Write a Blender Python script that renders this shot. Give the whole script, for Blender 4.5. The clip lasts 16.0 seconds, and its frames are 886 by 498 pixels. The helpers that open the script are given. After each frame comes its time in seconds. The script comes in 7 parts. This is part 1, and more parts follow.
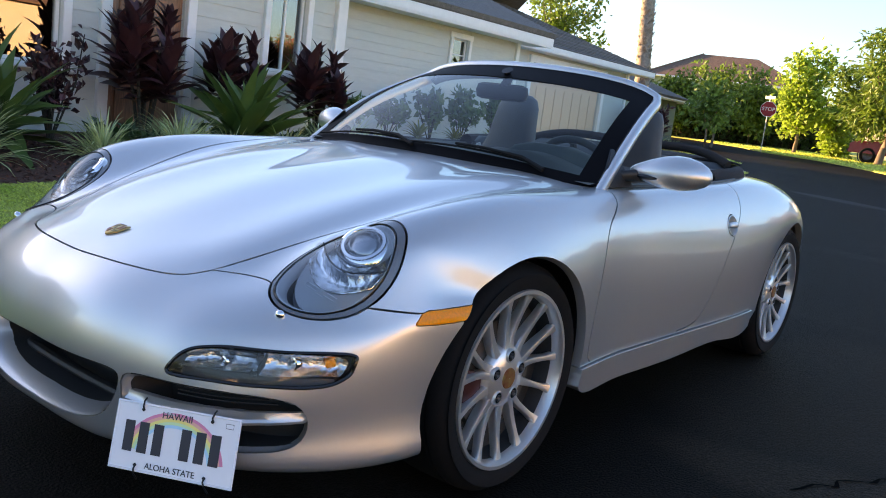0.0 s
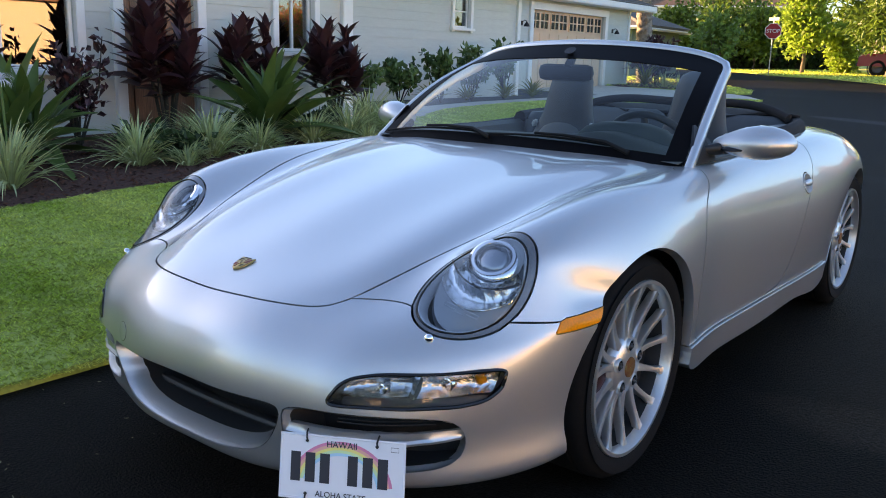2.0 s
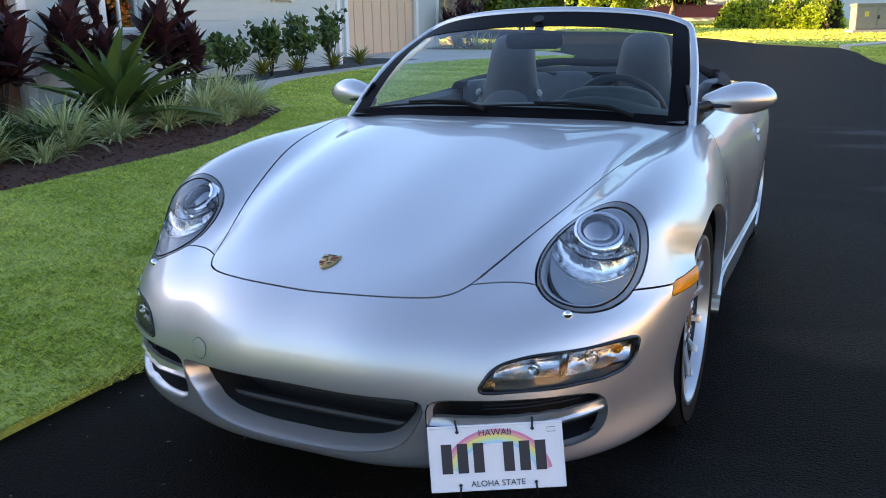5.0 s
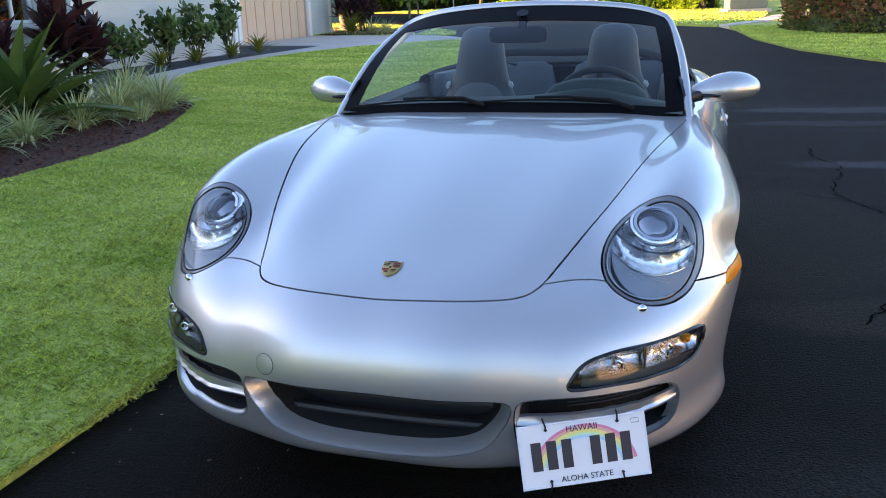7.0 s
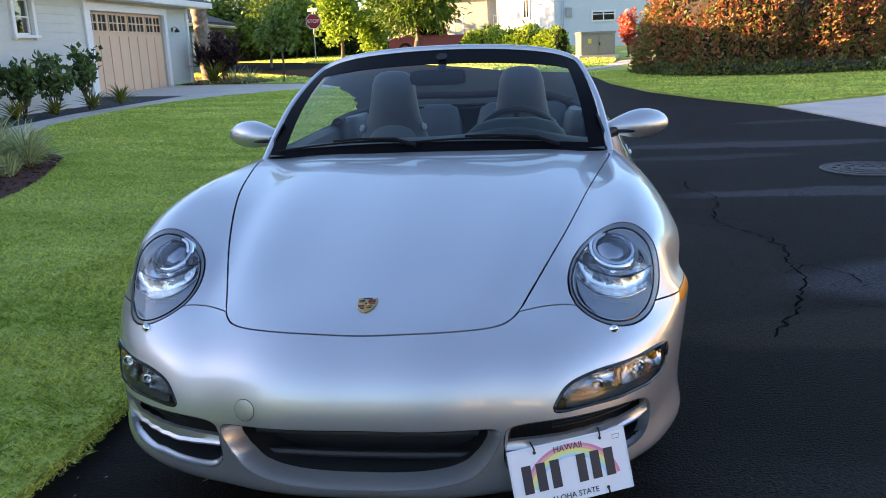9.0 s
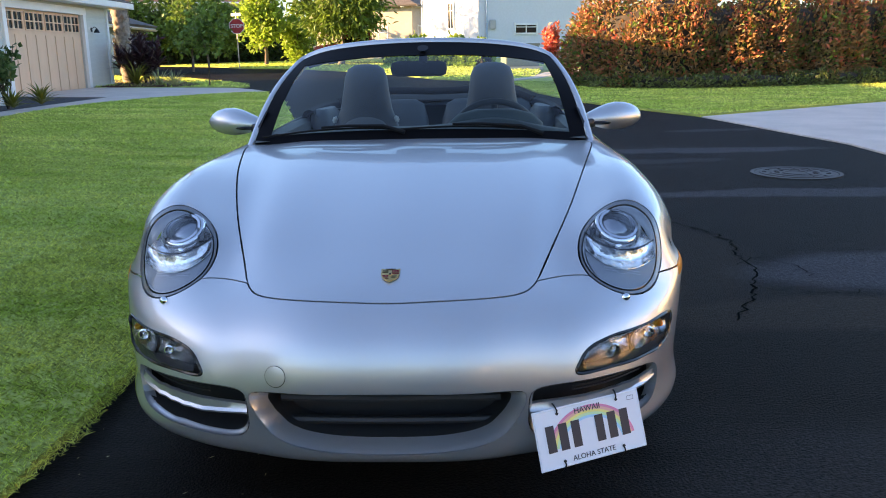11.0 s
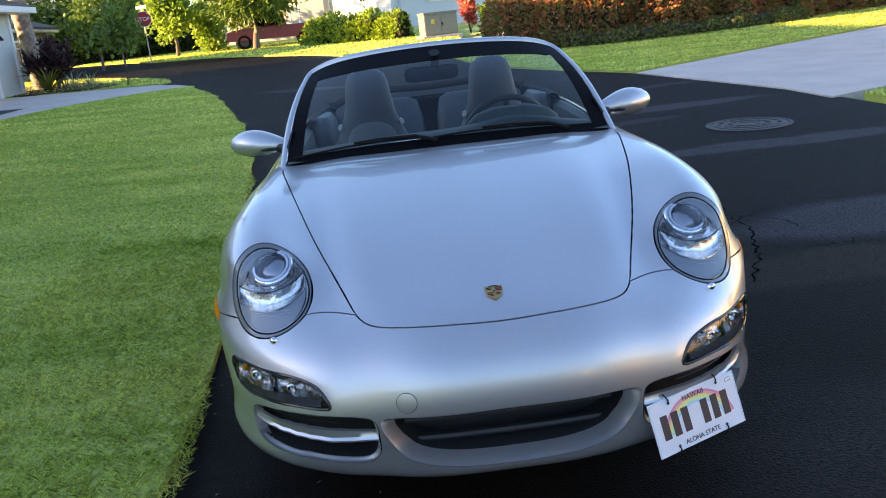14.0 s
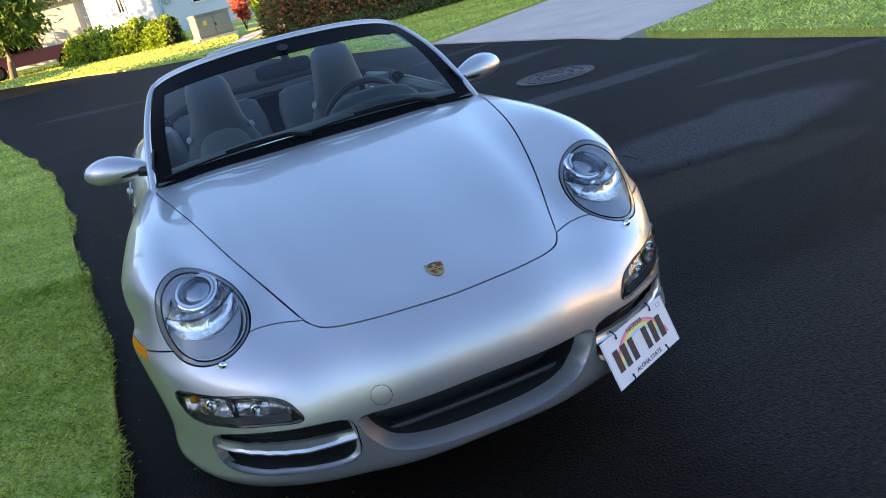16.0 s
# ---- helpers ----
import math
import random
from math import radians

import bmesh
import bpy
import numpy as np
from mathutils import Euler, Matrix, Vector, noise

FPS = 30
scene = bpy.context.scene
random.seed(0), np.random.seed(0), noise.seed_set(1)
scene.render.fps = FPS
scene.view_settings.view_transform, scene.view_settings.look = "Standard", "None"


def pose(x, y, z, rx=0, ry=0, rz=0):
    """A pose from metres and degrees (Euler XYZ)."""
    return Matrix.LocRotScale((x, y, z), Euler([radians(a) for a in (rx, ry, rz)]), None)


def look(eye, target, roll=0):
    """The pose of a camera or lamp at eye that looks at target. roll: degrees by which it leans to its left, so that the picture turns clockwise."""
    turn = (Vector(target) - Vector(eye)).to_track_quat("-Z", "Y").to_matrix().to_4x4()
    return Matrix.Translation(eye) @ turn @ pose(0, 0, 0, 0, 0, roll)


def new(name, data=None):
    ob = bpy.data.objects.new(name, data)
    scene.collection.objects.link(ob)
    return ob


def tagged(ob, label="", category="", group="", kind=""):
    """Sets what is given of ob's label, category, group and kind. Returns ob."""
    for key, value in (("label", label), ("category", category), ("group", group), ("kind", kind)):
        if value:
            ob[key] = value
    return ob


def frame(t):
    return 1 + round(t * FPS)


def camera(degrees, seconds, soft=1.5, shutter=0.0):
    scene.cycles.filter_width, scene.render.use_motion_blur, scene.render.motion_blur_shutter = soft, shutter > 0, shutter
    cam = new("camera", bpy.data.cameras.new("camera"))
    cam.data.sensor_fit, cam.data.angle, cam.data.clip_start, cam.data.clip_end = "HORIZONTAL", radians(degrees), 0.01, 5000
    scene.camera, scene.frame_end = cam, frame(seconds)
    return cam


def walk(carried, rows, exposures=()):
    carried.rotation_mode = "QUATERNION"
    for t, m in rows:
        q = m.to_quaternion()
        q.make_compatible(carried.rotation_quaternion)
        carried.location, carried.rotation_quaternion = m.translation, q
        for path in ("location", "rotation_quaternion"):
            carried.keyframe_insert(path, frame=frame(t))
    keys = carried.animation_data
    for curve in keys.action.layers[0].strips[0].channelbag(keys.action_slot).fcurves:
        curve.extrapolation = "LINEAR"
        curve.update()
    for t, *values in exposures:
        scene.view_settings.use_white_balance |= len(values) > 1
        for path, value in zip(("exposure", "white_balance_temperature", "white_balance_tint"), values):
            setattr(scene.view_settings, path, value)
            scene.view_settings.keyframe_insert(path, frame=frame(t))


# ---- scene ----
cam = camera(56.04, 16.0, soft=1.0)

PATH = [
    (0, (2.0180, -1.8970, 1.0577), (0.8021, -0.3445, 0.7238), 7.31),
    (0.5, (2.0174, -1.9059, 1.0663), (0.8228, -0.3411, 0.7133), 6.23),
    (1, (1.9517, -2.0006, 1.1026), (0.7616, -0.4464, 0.6925), 3.80),
    (1.5, (1.8794, -2.1012, 1.1618), (0.6899, -0.5540, 0.7246), 2.27),
    (2, (1.8014, -2.1032, 1.1864), (0.5840, -0.5796, 0.7435), 1.55),
    (2.5, (1.6766, -2.1867, 1.1959), (0.4698, -0.6623, 0.7270), 0.46),
    (3, (1.5545, -2.2646, 1.2112), (0.4632, -0.6625, 0.7190), 0.77),
    (3.5, (1.4833, -2.2543, 1.1972), (0.4994, -0.5988, 0.6577), 1.52),
    (4, (1.4069, -2.2938, 1.1978), (0.4965, -0.5895, 0.6816), -0.02),
    (4.5, (1.2904, -2.4093, 1.2163), (0.4360, -0.6734, 0.7095), -0.96),
    (4.7, (1.2377, -2.4421, 1.2131), (0.3910, -0.7034, 0.7035), -0.96),
    (6.8, (0.8184, -2.5997, 1.2555), (0.2007, -0.7838, 0.6891), -2.64),
    (7, (0.7636, -2.6307, 1.2735), (0.1730, -0.8033, 0.7151), -2.00),
    (7.5, (0.6784, -2.6290, 1.2952), (0.0952, -0.7870, 0.7786), -1.18),
    (8, (0.6180, -2.6146, 1.3113), (0.0792, -0.7614, 0.7867), -3.00),
    (8.5, (0.5090, -2.6789, 1.2866), (0.1356, -0.7809, 0.7784), -3.29),
    (9, (0.5090, -2.7370, 1.2646), (0.2245, -0.8126, 0.8000), -2.44),
    (9.2, (0.4797, -2.7651, 1.2472), (0.2244, -0.8346, 0.7910), -2.93),
    (11.3, (0.2105, -2.8696, 1.1921), (0.1215, -0.9207, 0.7519), -0.90),
    (11.5, (0.1772, -2.8792, 1.1978), (0.0828, -0.9293, 0.7629), -0.92),
    (12, (0.1060, -2.9224, 1.2357), (-0.0574, -0.9775, 0.7989), -1.81),
    (12.5, (0.0983, -2.9306, 1.2760), (-0.1291, -1.0087, 0.7716), -3.54),
    (13, (0.0672, -2.9062, 1.3275), (-0.1656, -0.9888, 0.8083), -3.81),
    (13.5, (-0.0667, -2.9035, 1.3454), (-0.1170, -0.9661, 0.8515), -5.09),
    (14, (-0.1969, -2.9276, 1.3734), (-0.1316, -0.9991, 0.8472), -6.24),
    (14.5, (-0.2461, -2.8986, 1.4186), (-0.1366, -0.9693, 0.9030), -8.08),
    (15, (-0.3490, -2.8639, 1.4144), (-0.0921, -0.9582, 0.8645), -11.53),
    (15.5, (-0.4889, -2.8961, 1.4088), (-0.0814, -1.0343, 0.8025), -13.32),
    (16, (-0.5253, -2.8704, 1.4194), (-0.0410, -1.0359, 0.7871), -13.86),
]
walk(cam, [(t, look(eye, target, roll)) for t, eye, target, roll in PATH],
     exposures=((0, 2.19, 10500, 24.5), (2.5, 2.22, 10600, 24.5), (4.5, 2.36, 10500, 24.5), (7, 2.57, 10400, 25), (9, 2.33, 9950, 24.5), (12.5, 2.33, 9800, 24.5), (16, 2.34, 9550, 23.5)))

# ---- world and light ----
SUN_EL, SUN_AZ = 11.5, 262.0          # elevation and compass-like angle from +y, clockwise, of the low evening sun
world = bpy.data.worlds.new("evening_sky")
scene.world = world
world.use_nodes = True
_wn = world.node_tree
_sky = _wn.nodes.new("ShaderNodeTexSky")
_sky.sky_type, _sky.sun_disc = "NISHITA", False
_sky.sun_elevation, _sky.sun_rotation = radians(SUN_EL), radians(SUN_AZ)
_sky.air_density, _sky.dust_density, _sky.ozone_density = 1.0, 1.0, 5.5
_bg = _wn.nodes["Background"]
_bg.inputs["Strength"].default_value = 0.15
_wn.links.new(_sky.outputs[0], _bg.inputs["Color"])
sun = new("sun", bpy.data.lights.new("sun", "SUN"))
sun.data.energy, sun.data.angle, sun.data.color = 4.6, radians(0.5), (1.0, 0.78, 0.52)
_to_sun = Vector((math.sin(radians(SUN_AZ)) * math.cos(radians(SUN_EL)), math.cos(radians(SUN_AZ)) * math.cos(radians(SUN_EL)), math.sin(radians(SUN_EL))))
sun.matrix_world = look(_to_sun * 60 + Vector((0, 10, 0)), (0, 10, 0))
scene.view_settings.use_white_balance = True
scene.view_settings.white_balance_temperature = 10000
scene.view_settings.white_balance_tint = 21


# ---- materials ----
def material(name, color, rough=0.5, metal=0.0, vary=0.0, scale=8.0, fine=0.0, fine_scale=120.0, bump=0.0, bump_scale=150.0, spec=0.5, coat=0.0,
             coat_rough=0.03, rand=0.0, island=0.0, color2=None, stretch=(1, 1, 1), transmission=0.0, ior=1.45, sub=0.0, alpha=1.0):
    """A surface with a base colour that varies at two scales, grain in its relief, and a roughness of its own."""
    m = bpy.data.materials.new(name)
    m.use_nodes = True
    nt = m.node_tree
    b = nt.nodes["Principled BSDF"]
    lk = nt.links.new
    b.inputs["Roughness"].default_value = rough
    b.inputs["Metallic"].default_value = metal
    b.inputs["Specular IOR Level"].default_value = spec
    b.inputs["Coat Weight"].default_value = coat
    b.inputs["Coat Roughness"].default_value = coat_rough
    b.inputs["Transmission Weight"].default_value = transmission
    b.inputs["IOR"].default_value = ior
    b.inputs["Alpha"].default_value = alpha
    tc = nt.nodes.new("ShaderNodeTexCoord")
    mp = nt.nodes.new("ShaderNodeMapping")
    mp.inputs["Scale"].default_value = stretch
    lk(tc.outputs["Object"], mp.inputs["Vector"])
    col = (*color, 1.0)
    out = None
    if vary or color2:
        n = nt.nodes.new("ShaderNodeTexNoise")
        n.inputs["Scale"].default_value, n.inputs["Detail"].default_value, n.inputs["Roughness"].default_value = scale, 6.0, 0.6
        lk(mp.outputs[0], n.inputs["Vector"])
        r = nt.nodes.new("ShaderNodeValToRGB")
        r.color_ramp.elements[0].position, r.color_ramp.elements[1].position = 0.3, 0.7
        c2 = color2 or [min(1, c * (1 + vary)) for c in color]
        c1 = [c * (1 - vary) for c in color] if vary else color
        r.color_ramp.elements[0].color, r.color_ramp.elements[1].color = (*c1, 1), (*c2, 1)
        lk(n.outputs["Fac"], r.inputs["Fac"])
        out = r.outputs[0]
    if fine:
        n2 = nt.nodes.new("ShaderNodeTexNoise")
        n2.inputs["Scale"].default_value, n2.inputs["Detail"].default_value = fine_scale, 4.0
        lk(mp.outputs[0], n2.inputs["Vector"])
        mr = nt.nodes.new("ShaderNodeMapRange")
        mr.inputs["From Min"].default_value, mr.inputs["From Max"].default_value = 0.25, 0.75
        mr.inputs["To Min"].default_value, mr.inputs["To Max"].default_value = 1 - fine, 1 + fine
        lk(n2.outputs["Fac"], mr.inputs["Value"])
        out = _times(nt, out, col, mr.outputs[0])
    if rand or island:
        src = nt.nodes.new("ShaderNodeObjectInfo").outputs["Random"] if rand else nt.nodes.new("ShaderNodeNewGeometry").outputs["Random Per Island"]
        amt = rand or island
        mr = nt.nodes.new("ShaderNodeMapRange")
        mr.inputs["To Min"].default_value, mr.inputs["To Max"].default_value = 1 - amt, 1 + amt
        lk(src, mr.inputs["Value"])
        out = _times(nt, out, col, mr.outputs[0])
    if out is not None:
        lk(out, b.inputs["Base Color"])
    else:
        b.inputs["Base Color"].default_value = col
    if sub:
        b.inputs["Subsurface Weight"].default_value = sub
        b.inputs["Subsurface Radius"].default_value = (0.02, 0.03, 0.01)
    if bump:
        n3 = nt.nodes.new("ShaderNodeTexNoise")
        n3.inputs["Scale"].default_value, n3.inputs["Detail"].default_value = bump_scale, 5.0
        lk(mp.outputs[0], n3.inputs["Vector"])
        bp = nt.nodes.new("ShaderNodeBump")
        bp.inputs["Strength"].default_value, bp.inputs["Distance"].default_value = 1.0, bump
        lk(n3.outputs["Fac"], bp.inputs["Height"])
        lk(bp.outputs[0], b.inputs["Normal"])
    return m


def _times(nt, out, col, factor):
    mx = nt.nodes.new("ShaderNodeMix")
    mx.data_type, mx.blend_type = "RGBA", "MULTIPLY"
    mx.inputs["Factor"].default_value = 1.0
    if out is None:
        mx.inputs["A"].default_value = col
    else:
        nt.links.new(out, mx.inputs["A"])
    nt.links.new(factor, mx.inputs["B"])
    return mx.outputs["Result"]


def leaf_material(name, color, color2, rough=0.45, glow=0.25, island=0.35, scale=1.5, stretch=(1, 1, 1)):
    """A leaf: a glossy face, and light that comes through it."""
    m = material(name, color, rough, color2=color2, scale=scale, island=island, stretch=stretch)
    nt = m.node_tree
    b = nt.nodes["Principled BSDF"]
    t = nt.nodes.new("ShaderNodeBsdfTranslucent")
    src = b.inputs["Base Color"].links[0].from_socket
    nt.links.new(src, t.inputs["Color"])
    mx = nt.nodes.new("ShaderNodeMixShader")
    mx.inputs[0].default_value = glow
    nt.links.new(b.outputs[0], mx.inputs[1])
    nt.links.new(t.outputs[0], mx.inputs[2])
    nt.links.new(mx.outputs[0], nt.nodes["Material Output"].inputs["Surface"])
    return m


def paint_material():
    """Silver car paint: metal flakes under a clear coat."""
    m = material("silver_paint", (0.57, 0.573, 0.575), 0.37, 0.78, fine=0.07, fine_scale=900, coat=1.0, coat_rough=0.005)
    m.node_tree.nodes["Principled BSDF"].inputs["Coat IOR"].default_value = 1.50
    return m


def thin_glass(name, tint, ior=1.45, rough=0.0):
    """A thin pane: clear, with a mirror gloss that grows at a slant."""
    m = bpy.data.materials.new(name)
    m.use_nodes = True
    nt = m.node_tree
    nt.nodes.remove(nt.nodes["Principled BSDF"])
    f = nt.nodes.new("ShaderNodeFresnel")
    f.inputs["IOR"].default_value = ior
    t, g, mx = nt.nodes.new("ShaderNodeBsdfTransparent"), nt.nodes.new("ShaderNodeBsdfGlossy"), nt.nodes.new("ShaderNodeMixShader")
    t.inputs["Color"].default_value = (*tint, 1)
    g.inputs["Roughness"].default_value = rough
    nt.links.new(f.outputs[0], mx.inputs[0])
    nt.links.new(t.outputs[0], mx.inputs[1])
    nt.links.new(g.outputs[0], mx.inputs[2])
    nt.links.new(mx.outputs[0], nt.nodes["Material Output"].inputs["Surface"])
    return m


PAINT = paint_material()


def asphalt_material():
    """Black sealed asphalt: fine stones in its relief, soft dusty streaks where the sealer is worn, and sky sheen
    painted in as paler colour.
    """
    m = material("asphalt", (0.0074, 0.0059, 0.0047), 0.62, vary=0.4, scale=0.7, fine=1.0, fine_scale=95, bump=0.010, bump_scale=110, spec=0.06)
    nt = m.node_tree
    b = nt.nodes["Principled BSDF"]
    src = b.inputs["Base Color"].links[0].from_socket
    tc, mp = nt.nodes.new("ShaderNodeTexCoord"), nt.nodes.new("ShaderNodeMapping")
    mp.inputs["Rotation"].default_value, mp.inputs["Scale"].default_value = (0, 0, -0.12), (0.22, 1.0, 1.0)
    n = nt.nodes.new("ShaderNodeTexNoise")
    n.inputs["Scale"].default_value, n.inputs["Detail"].default_value, n.inputs["Roughness"].default_value = 0.75, 7.0, 0.62
    r = nt.nodes.new("ShaderNodeMapRange")
    r.inputs["From Min"].default_value, r.inputs["From Max"].default_value = 0.54, 0.68
    r.inputs["To Max"].default_value = 0.5
    nt.links.new(tc.outputs["Object"], mp.inputs["Vector"])
    nt.links.new(mp.outputs[0], n.inputs["Vector"])
    nt.links.new(n.outputs["Fac"], r.inputs["Value"])
    # long tongues of worn sealer, edges wandering, their sky sheen painted in as colour
    warp = nt.nodes.new("ShaderNodeTexNoise")
    warp.inputs["Scale"].default_value, warp.inputs["Detail"].default_value, warp.inputs["Roughness"].default_value = 1.6, 6.0, 0.6
    nt.links.new(tc.outputs["Object"], warp.inputs["Vector"])
    shift, bent = nt.nodes.new("ShaderNodeVectorMath"), nt.nodes.new("ShaderNodeVectorMath")
    shift.operation, bent.operation = "MULTIPLY_ADD", "ADD"
    shift.inputs[1].default_value, shift.inputs[2].default_value = (.50, .40, 0), (-.25, -.20, 0)
    nt.links.new(warp.outputs["Color"], shift.inputs[0])
    nt.links.new(tc.outputs["Object"], bent.inputs[0])
    nt.links.new(shift.outputs[0], bent.inputs[1])
    grit, coarse = nt.nodes.new("ShaderNodeTexNoise"), nt.nodes.new("ShaderNodeMapRange")
    grit.inputs["Scale"].default_value, grit.inputs["Detail"].default_value, grit.inputs["Roughness"].default_value = 62, 3.0, 0.7
    coarse.inputs["From Min"].default_value, coarse.inputs["From Max"].default_value = .36, .66
    coarse.inputs["To Min"].default_value, coarse.inputs["To Max"].default_value = .35, 1.7
    nt.links.new(tc.outputs["Object"], grit.inputs["Vector"])
    nt.links.new(grit.outputs["Fac"], coarse.inputs["Value"])

    def layer(below, amount, color):
        tone = _times(nt, None, (*color, 1), coarse.outputs[0])
        mx = nt.nodes.new("ShaderNodeMix")
        mx.data_type = "RGBA"
        nt.links.new(amount, mx.inputs["Factor"])
        nt.links.new(below, mx.inputs["A"])
        nt.links.new(tone, mx.inputs["B"])
        return mx.outputs["Result"]
    top = layer(src, r.outputs[0], DUSTY_SHEEN)
    for cx, cy, length, width, turn, most, color in WORN_AND_SHEEN:
        q, ln, fade = nt.nodes.new("ShaderNodeMapping"), nt.nodes.new("ShaderNodeVectorMath"), nt.nodes.new("ShaderNodeMapRange")
        q.vector_type, ln.operation = "TEXTURE", "LENGTH"
        q.inputs["Location"].default_value, q.inputs["Rotation"].default_value = (cx, cy, 0), (0, 0, turn)
        q.inputs["Scale"].default_value = (length / 2, width / 2, 1000)
        fade.interpolation_type = "SMOOTHSTEP"
        fade.inputs["From Min"].default_value, fade.inputs["From Max"].default_value = 1.0, .62
        fade.inputs["To Max"].default_value = most
        nt.links.new(bent.outputs[0], q.inputs["Vector"])
        nt.links.new(q.outputs[0], ln.inputs[0])
        nt.links.new(ln.outputs["Value"], fade.inputs["Value"])
        top = layer(top, fade.outputs[0], color)
    nt.links.new(top, b.inputs["Base Color"])
    return m


# the dusty and slate tones hold painted sky sheen besides dust and wear
DUSTY_SHEEN, SLATE_SHEEN, BROWN = (0.032, 0.029, 0.027), (0.058, 0.056, 0.062), (0.030, 0.0215, 0.015)
WORN_AND_SHEEN = ((2.0, .93, 2.6, .62, .05, .9, BROWN), (2.75, 1.75, 2.7, 1.0, .12, .75, SLATE_SHEEN), (2.95, 4.25, 3.6, .50, .02, .75, SLATE_SHEEN), (2.7, 7.25, 3.9, .60, .04, .75, SLATE_SHEEN), (2.0, 6.3, 2.4, .40, .1, .4, SLATE_SHEEN),
        (-2.2, 16.4, 3.0, 1.0, -.3, .6, SLATE_SHEEN), (4.4, 2.9, 2.2, .3, -.15, .5, SLATE_SHEEN), (3.7, 9.6, 2.0, .4, .1, .5, SLATE_SHEEN), (1.2, 2.2, 1.5, 2.8, 0, .5, BROWN), (1.7, -1.1, 2.8, 2.0, .2, .55, DUSTY_SHEEN))
ASPHALT = asphalt_material()
CONCRETE = material("concrete", (0.60, 0.50, 0.43), 0.85, vary=0.12, scale=1.2, fine=0.12, fine_scale=60, bump=0.002, bump_scale=90)
PAVER = material("grey_slate_paving", (0.24, 0.25, 0.27), 0.8, vary=0.25, scale=2.0, fine=0.15, bump=0.003, rand=0.15)
SOIL = material("lawn_earth", (0.32, 0.36, 0.07), 0.95, color2=(0.42, 0.46, 0.10), scale=3, fine=0.3, fine_scale=40, bump=0.01, bump_scale=30)
MULCH = material("red_brown_mulch", (0.105, 0.036, 0.023), 0.95, vary=0.5, scale=30, fine=0.4, bump=0.02, bump_scale=45)
BARK_CHIP = material("mulch_chip", (0.12, 0.045, 0.03), 0.9, island=0.6)
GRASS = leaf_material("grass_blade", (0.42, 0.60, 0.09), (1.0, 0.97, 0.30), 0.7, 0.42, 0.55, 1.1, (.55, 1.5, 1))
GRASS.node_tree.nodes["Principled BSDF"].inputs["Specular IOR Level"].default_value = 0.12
SIDING = material("pale_green_siding", (0.565, 0.59, 0.55), 0.6, vary=0.05, scale=3, fine=0.04, bump=0.0008, bump_scale=60, stretch=(1, 1, 6))
WHITE_TRIM = material("white_trim_paint", (0.82, 0.82, 0.80), 0.5, vary=0.03, bump=0.0006)
GARAGE = material("peach_garage_paint", (0.80, 0.52, 0.35), 0.5, vary=0.05, scale=4, bump=0.001, bump_scale=40, stretch=(1, 1, 0.2))
ROOF = material("grey_brown_shingle", (0.13, 0.115, 0.105), 0.9, vary=0.2, fine=0.3, fine_scale=60, bump=0.004, rand=0.25)
WOOD_DOOR = material("brown_stained_door", (0.27, 0.12, 0.07), 0.45, vary=0.4, scale=10, bump=0.001, stretch=(8, 8, 0.6))
STONE = material("dark_lava_stone", (0.03, 0.03, 0.033), 0.9, vary=0.4, scale=12, bump=0.02, bump_scale=25)
GRAVEL = material("black_lava_gravel", (0.05, 0.052, 0.056), 0.9, vary=0.4, scale=40, bump=0.02, bump_scale=60)
WINDOW_GLASS = thin_glass("window_glass", (0.75, 0.78, 0.76), 3.0)
DARK_GREY = material("dark_grey_plastic", (0.028, 0.028, 0.029), 0.5, fine=0.15, fine_scale=200, bump=0.0004, bump_scale=300)
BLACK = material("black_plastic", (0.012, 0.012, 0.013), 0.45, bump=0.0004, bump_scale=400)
GLOSS_BLACK = material("gloss_black", (0.010, 0.010, 0.011), 0.12)
RUBBER = material("tyre_rubber", (0.006, 0.006, 0.0065), 0.8, fine=0.2, fine_scale=60, bump=0.0006, bump_scale=200, spec=0.2)
ALLOY = material("silver_alloy", (0.66, 0.655, 0.65), 0.32, 0.80, fine=0.03, coat=0.5)
# alloy again, with the shade inside the wheel put into its colour
BARREL = material("shaded_alloy", (0.05, 0.05, 0.052), 0.5, 0.6, fine=0.1)
CHROME = material("chrome", (0.88, 0.88, 0.88), 0.05, 1.0)
LEATHER = material("stone_grey_leather", (0.046, 0.058, 0.064), 0.5, vary=0.08, scale=12, bump=0.0012, bump_scale=260)
LEATHER_DARK = material("dark_grey_leather", (0.05, 0.055, 0.055), 0.5, vary=0.1, bump=0.001, bump_scale=260)
DASH = material("grey_green_dash", (0.06, 0.075, 0.07), 0.6, vary=0.06, bump=0.001, bump_scale=300)
FABRIC = material("black_canvas", (0.015, 0.015, 0.016), 0.9, fine=0.3, fine_scale=500, bump=0.001, bump_scale=600)
AMBER = material("amber_lens", (0.95, 0.25, 0.003), 0.4, fine=0.15, fine_scale=160, coat=0.35, spec=0.2)
CLEAR = thin_glass("clear_lens", (0.96, 0.97, 0.98), 1.5)
FRIT = material("black_glass_border", (0.004, 0.004, 0.005), 0.55, spec=0.05)
GLASS = thin_glass("windscreen_glass", (0.74, 0.88, 0.85), 1.5)
LAMP_BOX = material("fog_lamp_housing", (0.055, 0.056, 0.058), 0.4, 0.1, fine=0.2, fine_scale=500)
LAMP_GREY = material("lamp_housing_grey", (0.52, 0.53, 0.54), 0.4, 0.1, fine=0.25, fine_scale=700)
